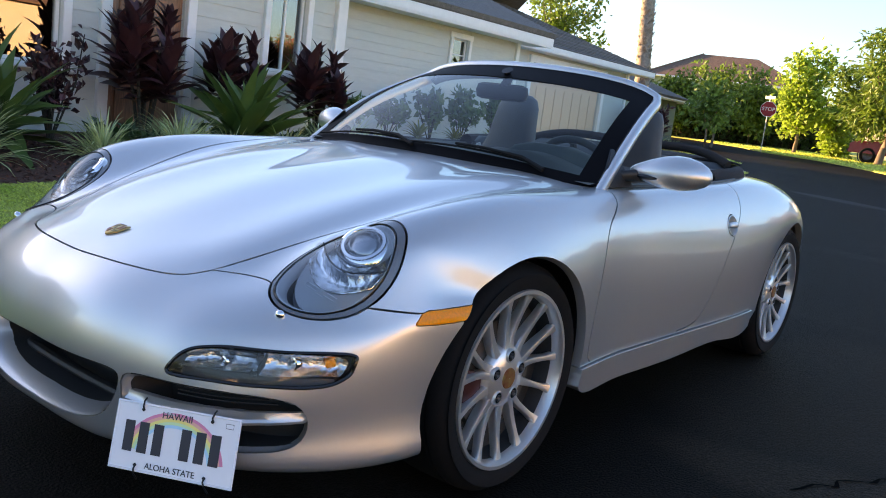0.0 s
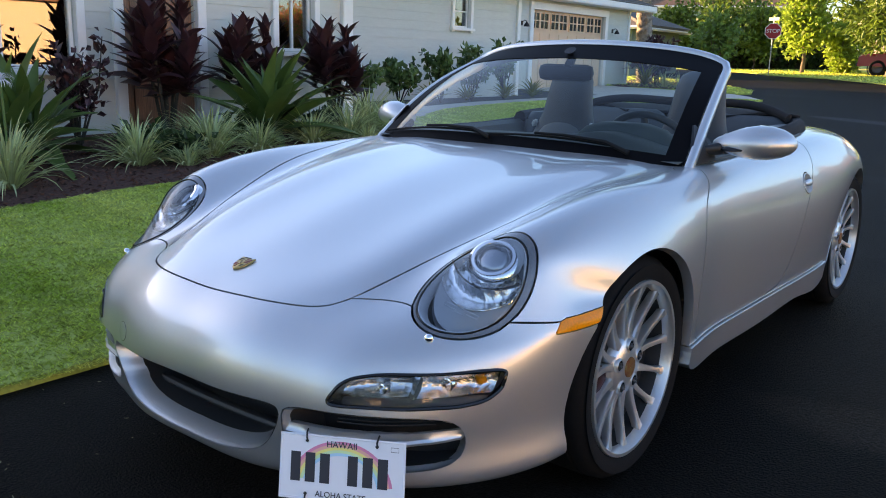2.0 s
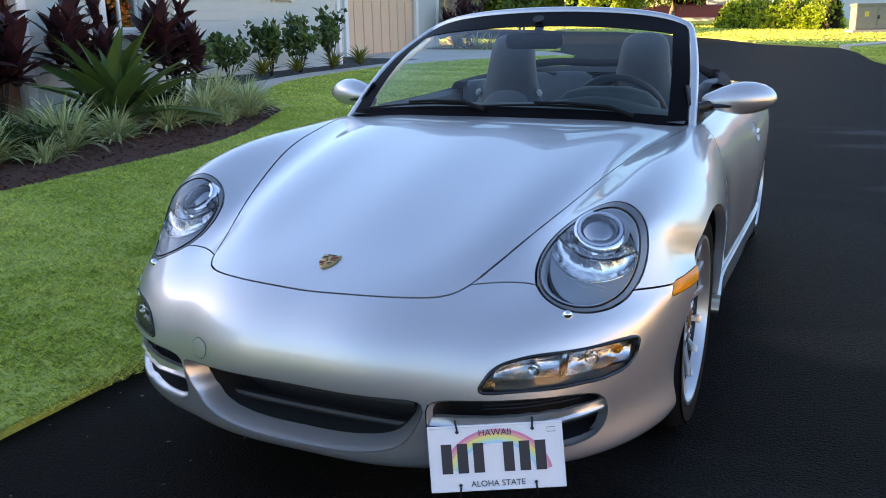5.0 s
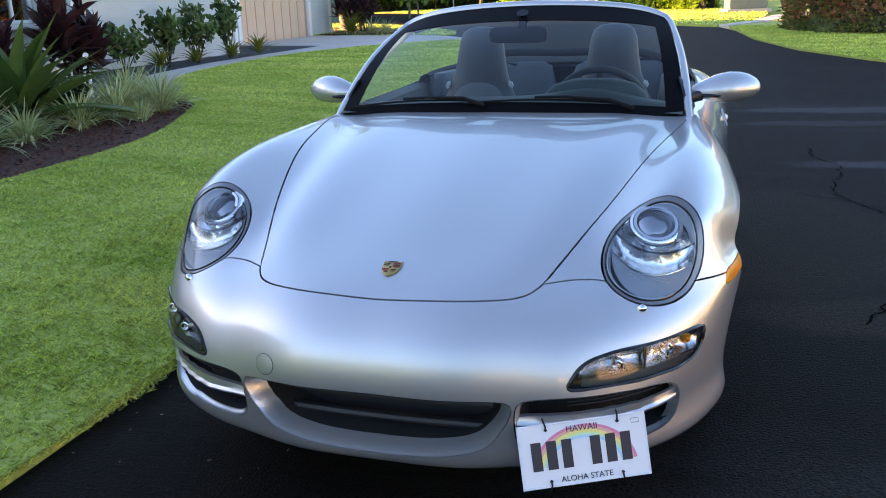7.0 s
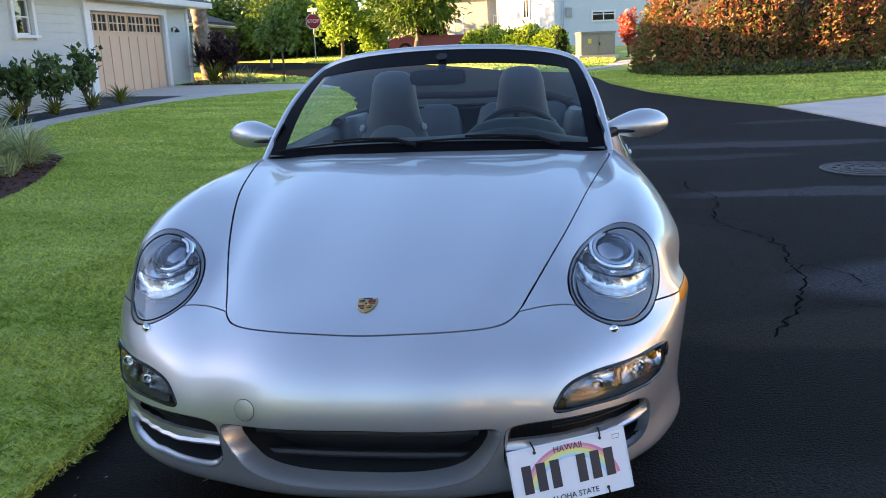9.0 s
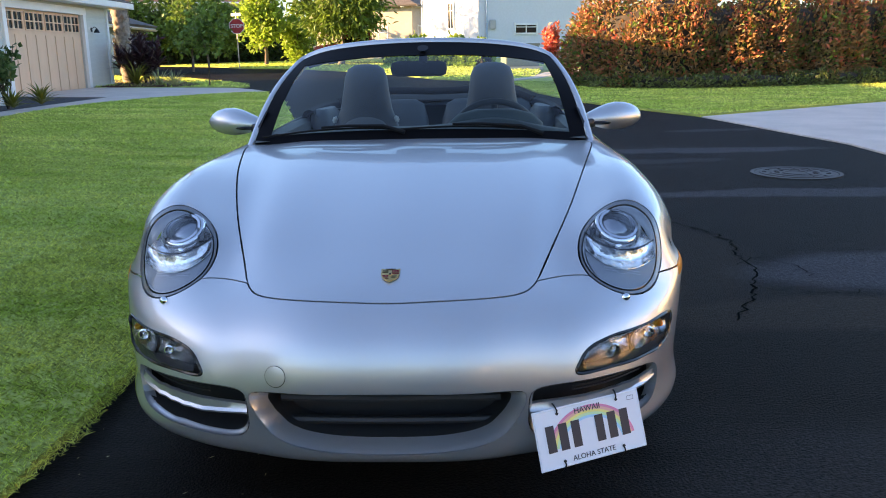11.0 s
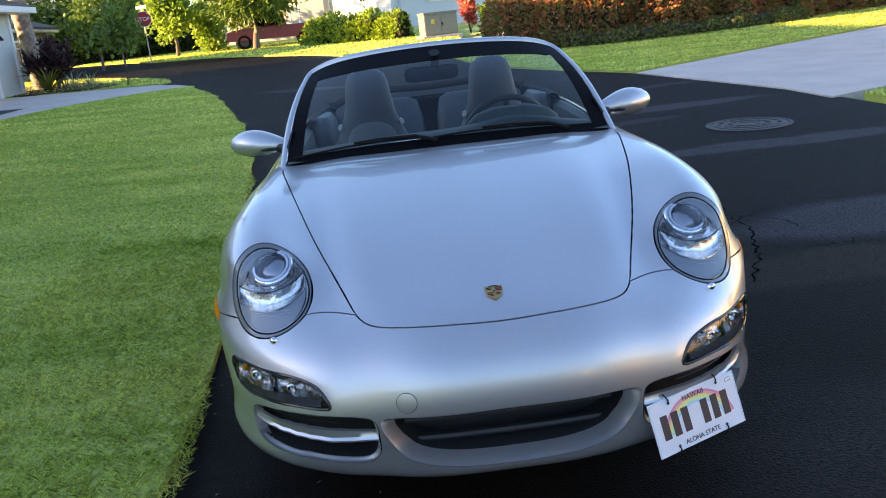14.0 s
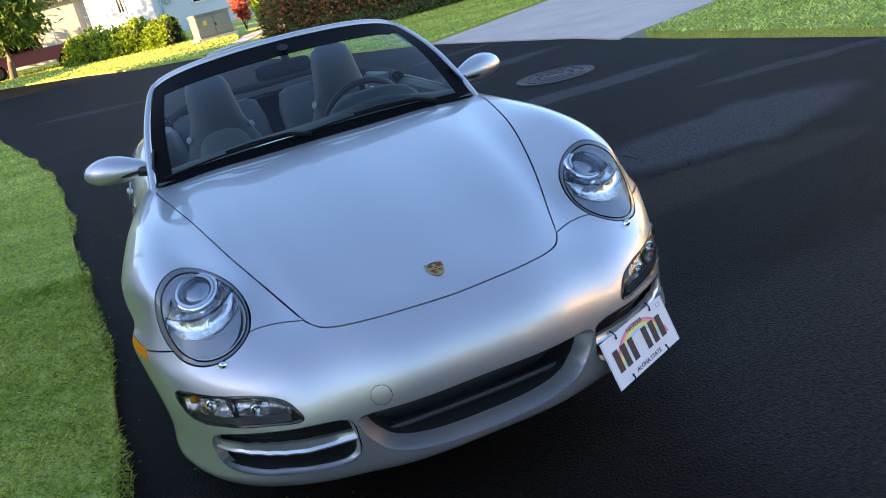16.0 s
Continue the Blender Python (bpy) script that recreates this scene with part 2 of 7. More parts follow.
LAMP_RING = material("lamp_ring_grey", (0.15, 0.155, 0.16), 0.35, 0.5, fine=0.35, fine_scale=420, coat=1.0)
BRAKE = material("brake_iron", (0.10, 0.09, 0.085), 0.5, 0.9)
CALIPER = material("red_caliper", (0.05, 0.007, 0.006), 0.4)


# ---- mesh helpers ----
def put(name, bm, mat, parent=None, label="", smooth=True, sharp=40):
    bmesh.ops.recalc_face_normals(bm, faces=bm.faces)
    me = bpy.data.meshes.new(name)
    bm.to_mesh(me)
    bm.free()
    for m in (mat if isinstance(mat, (list, tuple)) else [mat]):
        me.materials.append(m)
    if smooth:
        me.shade_smooth()
        me.set_sharp_from_angle(angle=radians(sharp))
    ob = new(name, me)
    if parent is not None:
        ob.parent = parent
    if label:
        ob["label"] = label
    return ob


def part(name, bm, mat, parent, label="", smooth=True, sharp=40):
    """One mesh object under a thing or under a part."""
    return put(name, bm, mat, parent, label, smooth, sharp)


def thing(name, at=(0, 0, 0), turn=0.0):
    ob = new(name)
    ob.empty_display_size = 0.1
    ob.matrix_basis = pose(*at, 0, 0, turn)
    return ob


def from_np(verts, faces):
    bm = bmesh.new()
    vs = [bm.verts.new(v) for v in verts]
    for f in faces:
        try:
            bm.faces.new([vs[i] for i in f])
        except ValueError:
            pass
    return bm


def box(bm, center, size, m=None, bevel=0.0, seg=2):
    """A box, with rounded edges, added to bm."""
    g = bmesh.ops.create_cube(bm, size=1.0)
    mat4 = Matrix.Translation(center) @ (m or Matrix()) @ Matrix.Diagonal((*size, 1))
    bmesh.ops.transform(bm, matrix=mat4, verts=g["verts"])
    if bevel:
        edges = list({e for v in g["verts"] for e in v.link_edges})
        bmesh.ops.bevel(bm, geom=edges, offset=bevel, segments=seg, affect="EDGES", clamp_overlap=True)
    return bm


def boxed(center, size, m=None, bevel=0.0, seg=2):
    return box(bmesh.new(), center, size, m, bevel, seg)


def tube(points, radius, sides=8, closed=False, bm=None, flat=None):
    """A round bar along points; radius a number or one for each point; flat squashes it along that axis vector."""
    bm = bm or bmesh.new()
    pts = [Vector(p) for p in points]
    n = len(pts)
    rings = []
    up = Vector((0.013, 0.021, 1))
    for i, p in enumerate(pts):
        a = pts[(i - 1) % n] if closed or i else p
        b = pts[(i + 1) % n] if closed or i < n - 1 else p
        d = (b - a).normalized()
        side = d.cross(up)
        if side.length < 0.05:
            side = d.cross(Vector((1, 0, 0)))
        side.normalize()
        other = side.cross(d).normalized()
        r = radius[i] if isinstance(radius, (list, tuple)) else radius
        ring = []
        for k in range(sides):
            t = 2 * math.pi * k / sides
            off = side * math.cos(t) * r + other * math.sin(t) * r
            if flat is not None:
                fx, amt = flat
                off -= fx * (off.dot(fx)) * (1 - amt)
            ring.append(bm.verts.new(p + off))
        rings.append(ring)
    for i in range(n if closed else n - 1):
        a, b = rings[i], rings[(i + 1) % n]
        for k in range(sides):
            bm.faces.new((a[k], a[(k + 1) % sides], b[(k + 1) % sides], b[k]))
    if not closed:
        bm.faces.new(rings[0])
        bm.faces.new(rings[-1])
    return bm


def lathe(profile, sides=48, bm=None, m=None, closed=False):
    """A turned shape about x: profile of (x, radius)."""
    bm = bm or bmesh.new()
    m = m or Matrix()
    rings = []
    for x, r in profile:
        rings.append([bm.verts.new(m @ Vector((x, r * math.cos(2 * math.pi * k / sides), r * math.sin(2 * math.pi * k / sides)))) for k in range(sides)])
    for a, b in list(zip(rings, rings[1:])) + ([(rings[-1], rings[0])] if closed else []):
        for k in range(sides):
            bm.faces.new((a[k], a[(k + 1) % sides], b[(k + 1) % sides], b[k]))
    return bm


def loft(rows, bm=None, closed=False, cap=False):
    """Quads between rows of points."""
    bm = bm or bmesh.new()
    vs = [[bm.verts.new(p) for p in row] for row in rows]
    for a, b in zip(vs, vs[1:]):
        n = len(a)
        for k in range(n if closed else n - 1):
            bm.faces.new((a[k], a[(k + 1) % n], b[(k + 1) % n], b[k]))
    if cap:
        bm.faces.new(vs[0])
        bm.faces.new(vs[-1])
    return bm


def solid(bm, thick):
    """Gives a sheet a thickness."""
    bmesh.ops.recalc_face_normals(bm, faces=bm.faces)
    bmesh.ops.solidify(bm, geom=bm.faces[:] + bm.edges[:] + bm.verts[:], thickness=thick)
    return bm


def spline(keys, n):
    """n points on a smooth curve through keys."""
    k = np.array(keys, float)
    t = np.r_[0, np.cumsum(np.linalg.norm(np.diff(k, axis=0), axis=1))]
    return cubic(t, k, np.linspace(0, t[-1], n))


def cubic(t, k, s):
    """A natural cubic spline through the rows k at t, read at s."""
    t, k = np.asarray(t, float), np.asarray(k, float)
    n = len(t)
    hh = np.diff(t)
    a = np.zeros((n, n))
    r = np.zeros(k.shape)
    a[0, 0] = a[-1, -1] = 1
    for i in range(1, n - 1):
        a[i, i - 1], a[i, i], a[i, i + 1] = hh[i - 1], 2 * (hh[i - 1] + hh[i]), hh[i]
        r[i] = 6 * ((k[i + 1] - k[i]) / hh[i] - (k[i] - k[i - 1]) / hh[i - 1])
    m2 = np.linalg.solve(a, r.reshape(n, -1)).reshape(k.shape)
    j = np.clip(np.searchsorted(t, s) - 1, 0, n - 2)
    sh = (-1,) + (1,) * (k.ndim - 1)
    d, H = (s - t[j]).reshape(sh), hh[j].reshape(sh)
    A, B = k[j], k[j + 1]
    M, N = m2[j], m2[j + 1]
    return A + d * ((B - A) / H - H * (2 * M + N) / 6) + d * d * M / 2 + d**3 * (N - M) / (6 * H)


# ---- ground ----
def rise(x, y):
    """The height of the street and the plots beside it: they climb gently away from the car."""
    far = min(y, 45)
    r = 0.012 * max(0, y - 2) + 0.0004 * max(0, far - 14) ** 2 + 0.0124 * max(0, y - 45)
    if y > 90:
        r = rise(0, 90)
    e = min(0.2, 0.03 * max(0, -x - 1.15)) * min(1, max(0, 1 - (y - 8) / 30))
    return r + e


def smooth_outline(keys, n=6):
    return [tuple(p) for p in spline(keys, (len(keys) - 1) * n + 1)]


def plot(name, outline, lift, mat, step=0.6, skirt=0.12, label="", kind="structure", parent=None):
    """A sheet of ground with the given outline that follows the rise of the street, with an edge that drops."""
    bm = bmesh.new()
    vs = [bm.verts.new((x, y, 0)) for x, y in outline]
    f = bm.faces.new(vs)
    xs, ys = [p[0] for p in outline], [p[1] for p in outline]
    for axis, lo, hi in ((0, min(xs), max(xs)), (1, min(ys), max(ys))):
        k = lo + step
        while k < hi:
            co, no = [0, 0, 0], [0, 0, 0]
            co[axis], no[axis] = k, 1
            bmesh.ops.bisect_plane(bm, geom=bm.verts[:] + bm.edges[:] + bm.faces[:], plane_co=co, plane_no=no, dist=1e-5)
            k += step
    rim = [e for e in bm.edges if e.is_boundary]
    g = bmesh.ops.extrude_edge_only(bm, edges=rim)
    low = {v for v in g["geom"] if isinstance(v, bmesh.types.BMVert)}
    for v in bm.verts:
        v.co.z = rise(v.co.x, v.co.y) + lift - (skirt if v in low else 0)
    ob = put(name, bm, mat, parent, label, sharp=30)
    ob["kind"] = kind
    return ob


def ground_sheet():
    """The earth that everything lies on, out to the horizon."""
    xs = [-900, -400, -150, -80, -50, -30, -20, -12, -8, -5, -3, -1, 0, 2, 5, 8, 12, 20, 30, 50, 80, 150, 400, 900]
    ys = [-600, -200, -60, -20, -8, -3, 0, 2, 4, 7, 10, 14, 18, 23, 28, 34, 40, 46, 55, 70, 90, 130, 250, 500, 900]
    bm = loft([[(x, y, rise(x, y) - 0.10) for x in xs] for y in ys])
    ob = put("ground", bm, SOIL)
    return tagged(ob, "dark earth under lawns, beds and the street", "ground", kind="structure")


ground_sheet()
LAWN_EDGE = [(-1.08, -14), (-1.08, -6), (-1.09, -2), (-1.10, -0.5), (-1.16, 0.8), (-1.38, 2.44), (-1.76, 5.4), (-2.13, 7.8), (-2.6, 9.9), (-3.4, 13), (-4.3, 16.4), (-5.6, 20)]
LAWN_EDGE = [tuple(p) for p in spline(LAWN_EDGE, 70)]
BED = [(-3.9, -6), (-3.9, -2), (-4.0, 0.3), (-4.25, 1.5), (-4.3, 2.6), (-4.33, 3.6), (-4.65, 4.9), (-5.05, 5.8), (-5.5, 6.6), (-6.1, 6.9), (-6.9, 6.7)]
BED = [tuple(p) for p in spline(BED, 44)]
WALK_NEAR = [(-7.0, 8.3), (-7.6, 9.4), (-8.3, 12.2), (-8.5, 14.6), (-8.1, 17.2), (-7.3, 19.2), (-6.3, 20.6), (-5.75, 20.9)]
WALK_NEAR = [tuple(p) for p in spline(WALK_NEAR, 32)]

road = plot("road", [(-1.3, -30)] + [(x - 0.25, y) for x, y in LAWN_EDGE[::3]] + [(-7.2, 21.5), (-8.3, 26.5), (-11.5, 33), (-17, 38), (-30, 42), (-30, 52), (-19, 48.8), (-14.9, 45.6), (-12.7, 42.8), (-9.6, 41.4), (-6.9, 38.4), (-5.7, 36.6), (-3.5, 33.2), (-1.5, 29.0), (1.0, 26.2), (2.0, 21), (2.6, 16), (4.0, 12.0), (4.85, 7.6), (4.9, 5.4), (5.15, 2.6), (5.5, -2), (5.6, -30)], 0.0, ASPHALT, 1.2)
tagged(road, "black sealed asphalt street with faint pale seams", "road")

lawn = plot("lawn", LAWN_EDGE + WALK_NEAR[::-1] + [(-6.95, 7.4)] + BED[::-1] + [(-3.9, -14)], 0.035, SOIL, 0.5)
tagged(lawn, "mown green lawn with an uneven edge at the street", "lawn")
bed = plot("planting_bed", BED + [(-7.6, 6.9), (-7.6, -6)], 0.03, MULCH, 0.4)
tagged(bed, "planting bed covered in red-brown mulch by the house", "planting bed")
drive = plot("garage_driveway", WALK_NEAR + [(-6.6, 22.3), (-7.4, 23.2), (-9.2, 23.9), (-12.9, 25.2), (-12.95, 20.0), (-9.4, 18.6), (-9.3, 15.4), (-9.1, 12.6), (-8.6, 10.2), (-7.6, 7.5)], 0.03, CONCRETE, 0.8)
tagged(drive, "pale concrete driveway and walk to the garage", "driveway")
gravel = plot("gravel_strip", [(-9.42, 18.6), (-9.32, 15.4), (-9.12, 12.6), (-8.62, 10.2), (-7.62, 7.5), (-7.62, 7.0), (-10.45, 7.0), (-10.45, 16.2), (-12.9, 16.3), (-12.9, 19.9)], 0.02, GRAVEL, 0.8)
tagged(gravel, "black lava gravel strip along the house wall", "gravel bed")
island = plot("street_island_lawn", [(-7.4, 23.5), (-9.2, 24.2), (-12.9, 25.5), (-24, 27.5), (-30, 34), (-30, 43), (-17.5, 37.2), (-12, 32.2), (-9.0, 28.0), (-7.8, 26.0), (-7.2, 24.2)], 0.035, SOIL, 1.0)
tagged(island, "green lawn strip at the street corner", "lawn")
far_lawn = plot("corner_lawn", [(-30, 52.2), (-19, 48.9), (-14.8, 45.7), (-12.6, 42.9), (-9.5, 41.5), (-6.8, 38.5), (-5.6, 36.7), (-3.4, 33.3), (-1.4, 29.1), (0.9, 27.2), (2.2, 28.8), (2.8, 34), (3.2, 42), (2, 58), (-30, 66)], 0.035, SOIL, 2.0)
tagged(far_lawn, "sunlit lawn at the far street corner", "lawn")
right_lawn = plot("verge_lawn", [(1.75, 20.0), (2.45, 16.2), (3.35, 13.6), (4.05, 11.95), (7.5, 14.3), (13, 17.6), (22, 22), (22, 34), (4.4, 34), (2.4, 28), (1.25, 26.2)], 0.035, SOIL, 1.0)
tagged(right_lawn, "mown lawn verge in front of a red-leaved hedge", "lawn")
side_drive = plot("neighbour_driveway", [(4.05, 11.80), (4.75, 7.6), (4.75, 6.45), (6.7, 7.3), (14, 10.4), (24, 15), (24, 21.5), (12.9, 17.35), (7.5, 14.1)], 0.02, CONCRETE, 1.0)
tagged(side_drive, "pale pinkish-grey concrete driveway", "driveway")
near_lawn = plot("near_verge_lawn", [(5.1, 6.4), (5.12, 5.4), (5.35, 2.6), (5.55, -2), (5.65, -20), (24, -20), (24, 14.6), (14, 10.2), (6.8, 7.15)], 0.035, SOIL, 1.0)
tagged(near_lawn, "mown lawn verge beside the street", "lawn")
sidewalk = plot("far_sidewalk", [(1.25, 26.4), (2.35, 28.2), (3.4, 31), (8, 36), (30, 44), (30, 46), (7.5, 38), (2.9, 32.5), (2.0, 28.8), (0.95, 26.9)], 0.05, CONCRETE, 1.5)
tagged(sidewalk, "pale concrete side path", "pavement")


# ---- house ----
def wall(name, x, y0, y1, z0, z1, holes=(), thick=0.18, parent=None, mat=None):
    """A lapped-board wall in a plane of constant x that faces +x, with openings (y0, y1, z0, z1) through it."""
    ys = sorted({y0, y1, *[v for h in holes for v in h[:2]]})
    zs = sorted({z0, z1, *[v for h in holes for v in h[2:]]})
    cells = [[not any(h[0] <= a and b <= h[1] and h[2] <= c and d <= h[3] for h in holes) for c, d in zip(zs, zs[1:])] for a, b in zip(ys, ys[1:])]
    bm = bmesh.new()
    at = {}

    def v(i, j, k):
        if (i, j, k) not in at:
            at[i, j, k] = bm.verts.new((x - thick * k, ys[i], zs[j]))
        return at[i, j, k]

    def solid_at(i, j):
        return 0 <= i < len(cells) and 0 <= j < len(cells[0]) and cells[i][j]
    for i in range(len(cells)):
        for j in range(len(cells[0])):
            if not cells[i][j]:
                continue
            bm.faces.new((v(i, j, 0), v(i + 1, j, 0), v(i + 1, j + 1, 0), v(i, j + 1, 0)))
            bm.faces.new((v(i, j, 1), v(i, j + 1, 1), v(i + 1, j + 1, 1), v(i + 1, j, 1)))
            for (di, dj), (p, q) in (((-1, 0), ((i, j), (i, j + 1))), ((1, 0), ((i + 1, j), (i + 1, j + 1))), ((0, -1), ((i, j), (i + 1, j))), ((0, 1), ((i, j + 1), (i + 1, j + 1)))):
                if not solid_at(i + di, j + dj):
                    bm.faces.new((v(*p, 0), v(*q, 0), v(*q, 1), v(*p, 1)))
    ob = put(name, bm, mat or SIDING, parent, smooth=False)
    return ob


def boards(owner, x, y0, y1, z0, z1, holes=(), pitch=0.19, tilt=0.018):
    """Lapped boards on a wall, each a piece of its own."""
    shared = {}
    z = z0
    while z < z1 - 0.02:
        top = min(z + pitch, z1)
        spans, cur = [], y0
        for h in sorted(h for h in holes if h[2] < top - 0.01 and h[3] > z + 0.01):
            if h[0] > cur:
                spans.append((cur, h[0]))
            cur = max(cur, h[1])
        if cur < y1:
            spans.append((cur, y1))
        for a, b in spans:
            key = (round(b - a, 3), round(top - z, 3))
            if key not in shared:
                L, H = b - a, top - z
                me = bpy.data.meshes.new("board")
                v = [(0.002, 0, 0), (tilt, 0, 0), (0.004, 0, H), (0.002, 0, H), (0.002, L, 0), (tilt, L, 0), (0.004, L, H), (0.002, L, H)]
                me.from_pydata(v, [], [(0, 1, 2, 3), (7, 6, 5, 4), (0, 4, 5, 1), (1, 5, 6, 2), (2, 6, 7, 3), (3, 7, 4, 0)])
                me.materials.append(SIDING)
                shared[key] = me
            ob = new("board", shared[key])
            ob.parent = owner
            ob.location = (x, a, z)
        z += pitch


def sash_window(name, x, y0, y1, z0, z1, bars=0, across=0, label="", room=True):
    """A window with casing, frame, panes and, behind it, a dim room."""
    w = thing(name, (0, 0, 0))
    trim = bmesh.new()
    for c, s in (((x + 0.03, y0 - 0.05, (z0 + z1) / 2), (0.09, 0.10, z1 - z0 + 0.2)), ((x + 0.03, y1 + 0.05, (z0 + z1) / 2), (0.09, 0.10, z1 - z0 + 0.2)),
                 ((x + 0.032, (y0 + y1) / 2, z1 + 0.06), (0.095, y1 - y0 + 0.24, 0.12))):
        box(trim, c, s, bevel=0.006)
    part("casing", trim, WHITE_TRIM, w, "white painted casing")
    part("window_sill", boxed((x + 0.05, (y0 + y1) / 2, z0 - 0.04), (0.14, y1 - y0 + 0.26, 0.06), bevel=0.008), WHITE_TRIM, w, "white sill")
    fr = bmesh.new()
    xg = x - 0.06
    for c, s in (((xg, y0 + 0.02, (z0 + z1) / 2), (0.05, 0.04, z1 - z0)), ((xg, y1 - 0.02, (z0 + z1) / 2), (0.05, 0.04, z1 - z0)),
                 ((xg, (y0 + y1) / 2, z0 + 0.02), (0.05, y1 - y0, 0.04)), ((xg, (y0 + y1) / 2, z1 - 0.02), (0.05, y1 - y0, 0.04))):
        box(fr, c, s, bevel=0.004)
    for k in range(bars):
        box(fr, (xg, y0 + (y1 - y0) * (k + 1) / (bars + 1), (z0 + z1) / 2), (0.045, 0.035, z1 - z0), bevel=0.003)
    for k in range(across):
        box(fr, (xg, (y0 + y1) / 2, z0 + (z1 - z0) * (k + 1) / (across + 1)), (0.045, y1 - y0, 0.03), bevel=0.003)
    part("window_frame", fr, WHITE_TRIM, w, "white frame")
    n = bars + 1
    for k in range(n):
        a, b = y0 + (y1 - y0) * k / n, y0 + (y1 - y0) * (k + 1) / n
        p = part("pane", boxed((xg - 0.005, (a + b) / 2, (z0 + z1) / 2), (0.006, b - a, z1 - z0)), WINDOW_GLASS, w, "reflective glass pane")
        p.visible_shadow = False
    tagged(w, label, "window", kind="structure")
    return w


def roof_slope(name, corners, owner, thick=0.14):
    """A sloping roof plane from four corners, eave first."""
    bm = bmesh.new()
    vs = [bm.verts.new(c) for c in corners]
    bm.faces.new(vs)
    solid(bm, thick)
    ob = part(name, bm, ROOF, owner, "grey-brown shingle roof plane", smooth=False)
    a, b, c, d = (Vector(k) for k in corners)
    n = (b - a).cross(d - a).normalized()
    n = n if n.z > 0 else -n
    count = max(2, int((d - a).length / 0.20))
    for k in range(count):
        f0, f1 = k / count, (k + 1.08) / count
        p, q, r, t = a.lerp(d, f0), b.lerp(c, f0), b.lerp(c, min(1, f1)), a.lerp(d, min(1, f1))
        if (q - p).length < .3:
            continue
        v = [p + n * .008, q + n * .008, p + n * .030, q + n * .030, r + n * .012, t + n * .012]
        me = bpy.data.meshes.new("shingle_course")
        me.from_pydata(v, [], [(0, 1, 3, 2), (2, 3, 4, 5), (0, 2, 5), (1, 4, 3)])
        me.materials.append(ROOF)
        new("shingle_course", me).parent = ob
    return ob


# front block runs on unseen to y -9, to shade the car
H1 = (-9.0, 7.05)   # front block
W1, D1, W2 = (1.2, 2.80, 0.98, 2.35), (3.38, 4.38, 0.24, 2.35), (5.70, 6.36, 1.25, 2.45)
W3 = (13.42, 14.02, 1.93, 2.66)
GD = (20.47, 25.1, 0.30, 2.80)
house = thing("house")
tagged(house, "pale grey-green single-storey house with white trim and shingle roof", "house")
wall_a = wall("wall_front", -7.5, H1[0], H1[1], -0.1, 2.9, [W1, D1, W2], parent=house)
wall_b = wall("wall_side", -10.5, 7.05, 16.1, -0.1, 3.2, [W3], parent=house)
wall_c = wall("wall_garage", -12.95, 16.1, 27.0, -0.1, 3.3, [GD], parent=house)
for nm, c, s in (("wall_return", (-9.0, 6.97, 1.4), (2.8, 0.16, 3.0)), ("wall_return", (-11.7, 16.02, 1.55), (2.4, 0.16, 3.3)), ("wall_return", (-17.0, 26.9, 1.6), (8.0, 0.2, 3.4)),
                 ("wall_back", (-21.0, 9, 1.6), (0.2, 36, 3.4)), ("wall_return", (-14.2, -8.9, 1.4), (13.4, 0.2, 3.0))):
    part(nm, boxed(c, s), SIDING, house, smooth=False)
house["label"] = "pale grey-green single-storey house with white trim and shingle roof"
part("corner_post", boxed((-7.47, 7.02, 1.35), (0.12, 0.2, 3.1), bevel=0.008), WHITE_TRIM, house, "white corner board")
part("corner_post", boxed((-10.47, 16.05, 1.55), (0.10, 0.14, 3.3), bevel=0.008), WHITE_TRIM, house, "pale corner board")
part("corner_post", boxed((-12.92, 26.95, 1.6), (0.10, 0.14, 3.3), bevel=0.008), WHITE_TRIM, house, "pale corner board")
for nm, c, s in (("fascia", (-9.85, 9.0, 2.98), (0.05, 15.4, 0.24)), ("fascia", (-12.3, 22.2, 3.2), (0.05, 11.4, 0.20)), ("fascia", (-6.75, -1, 2.98), (0.05, 16.5, 0.24))):
    part(nm, boxed(c, s, bevel=0.006), WHITE_TRIM, house, "white fascia board")
for nm, c, s in (("soffit", (-10.2, 9.0, 2.9), (0.75, 15.4, 0.03)), ("soffit", (-12.65, 22.2, 3.13), (0.75, 11.4, 0.03)), ("soffit", (-7.1, -1, 2.9), (0.8, 16.5, 0.03))):
    part(nm, boxed(c, s), WHITE_TRIM, house, "white soffit")
roof_slope("roof", [(-9.83, 1.0, 3.1), (-9.83, 16.75, 3.1), (-15.6, 16.75, 5.2), (-15.6, 1.0, 5.2)], house)
roof_slope("roof", [(-12.28, 15.5, 3.3), (-12.28, 27.95, 3.3), (-16.0, 22.5, 4.9), (-16.0, 15.5, 4.9)], house)
roof_slope("roof", [(-12.28, 27.95, 3.3), (-20.5, 27.95, 3.3), (-16.0, 22.5, 4.9), (-16.0, 22.4, 4.9)], house)
# roof lengthened out of view with the front block, to block the sun
roof_slope("roof", [(-6.73, -9.3, 3.1), (-6.73, 7.3, 3.1), (-13.5, 7.3, 5.6), (-13.5, -9.3, 5.6)], house)
roof_slope("roof", [(-21.4, -9.3, 3.1), (-21.4, 27.95, 3.1), (-14.5, 22.5, 5.3), (-14.5, -9.3, 5.4)], house)
part("gable_wall", boxed((-11.5, 7.15, 3.6), (4.5, 0.1, 1.0)), SIDING, house, smooth=False)

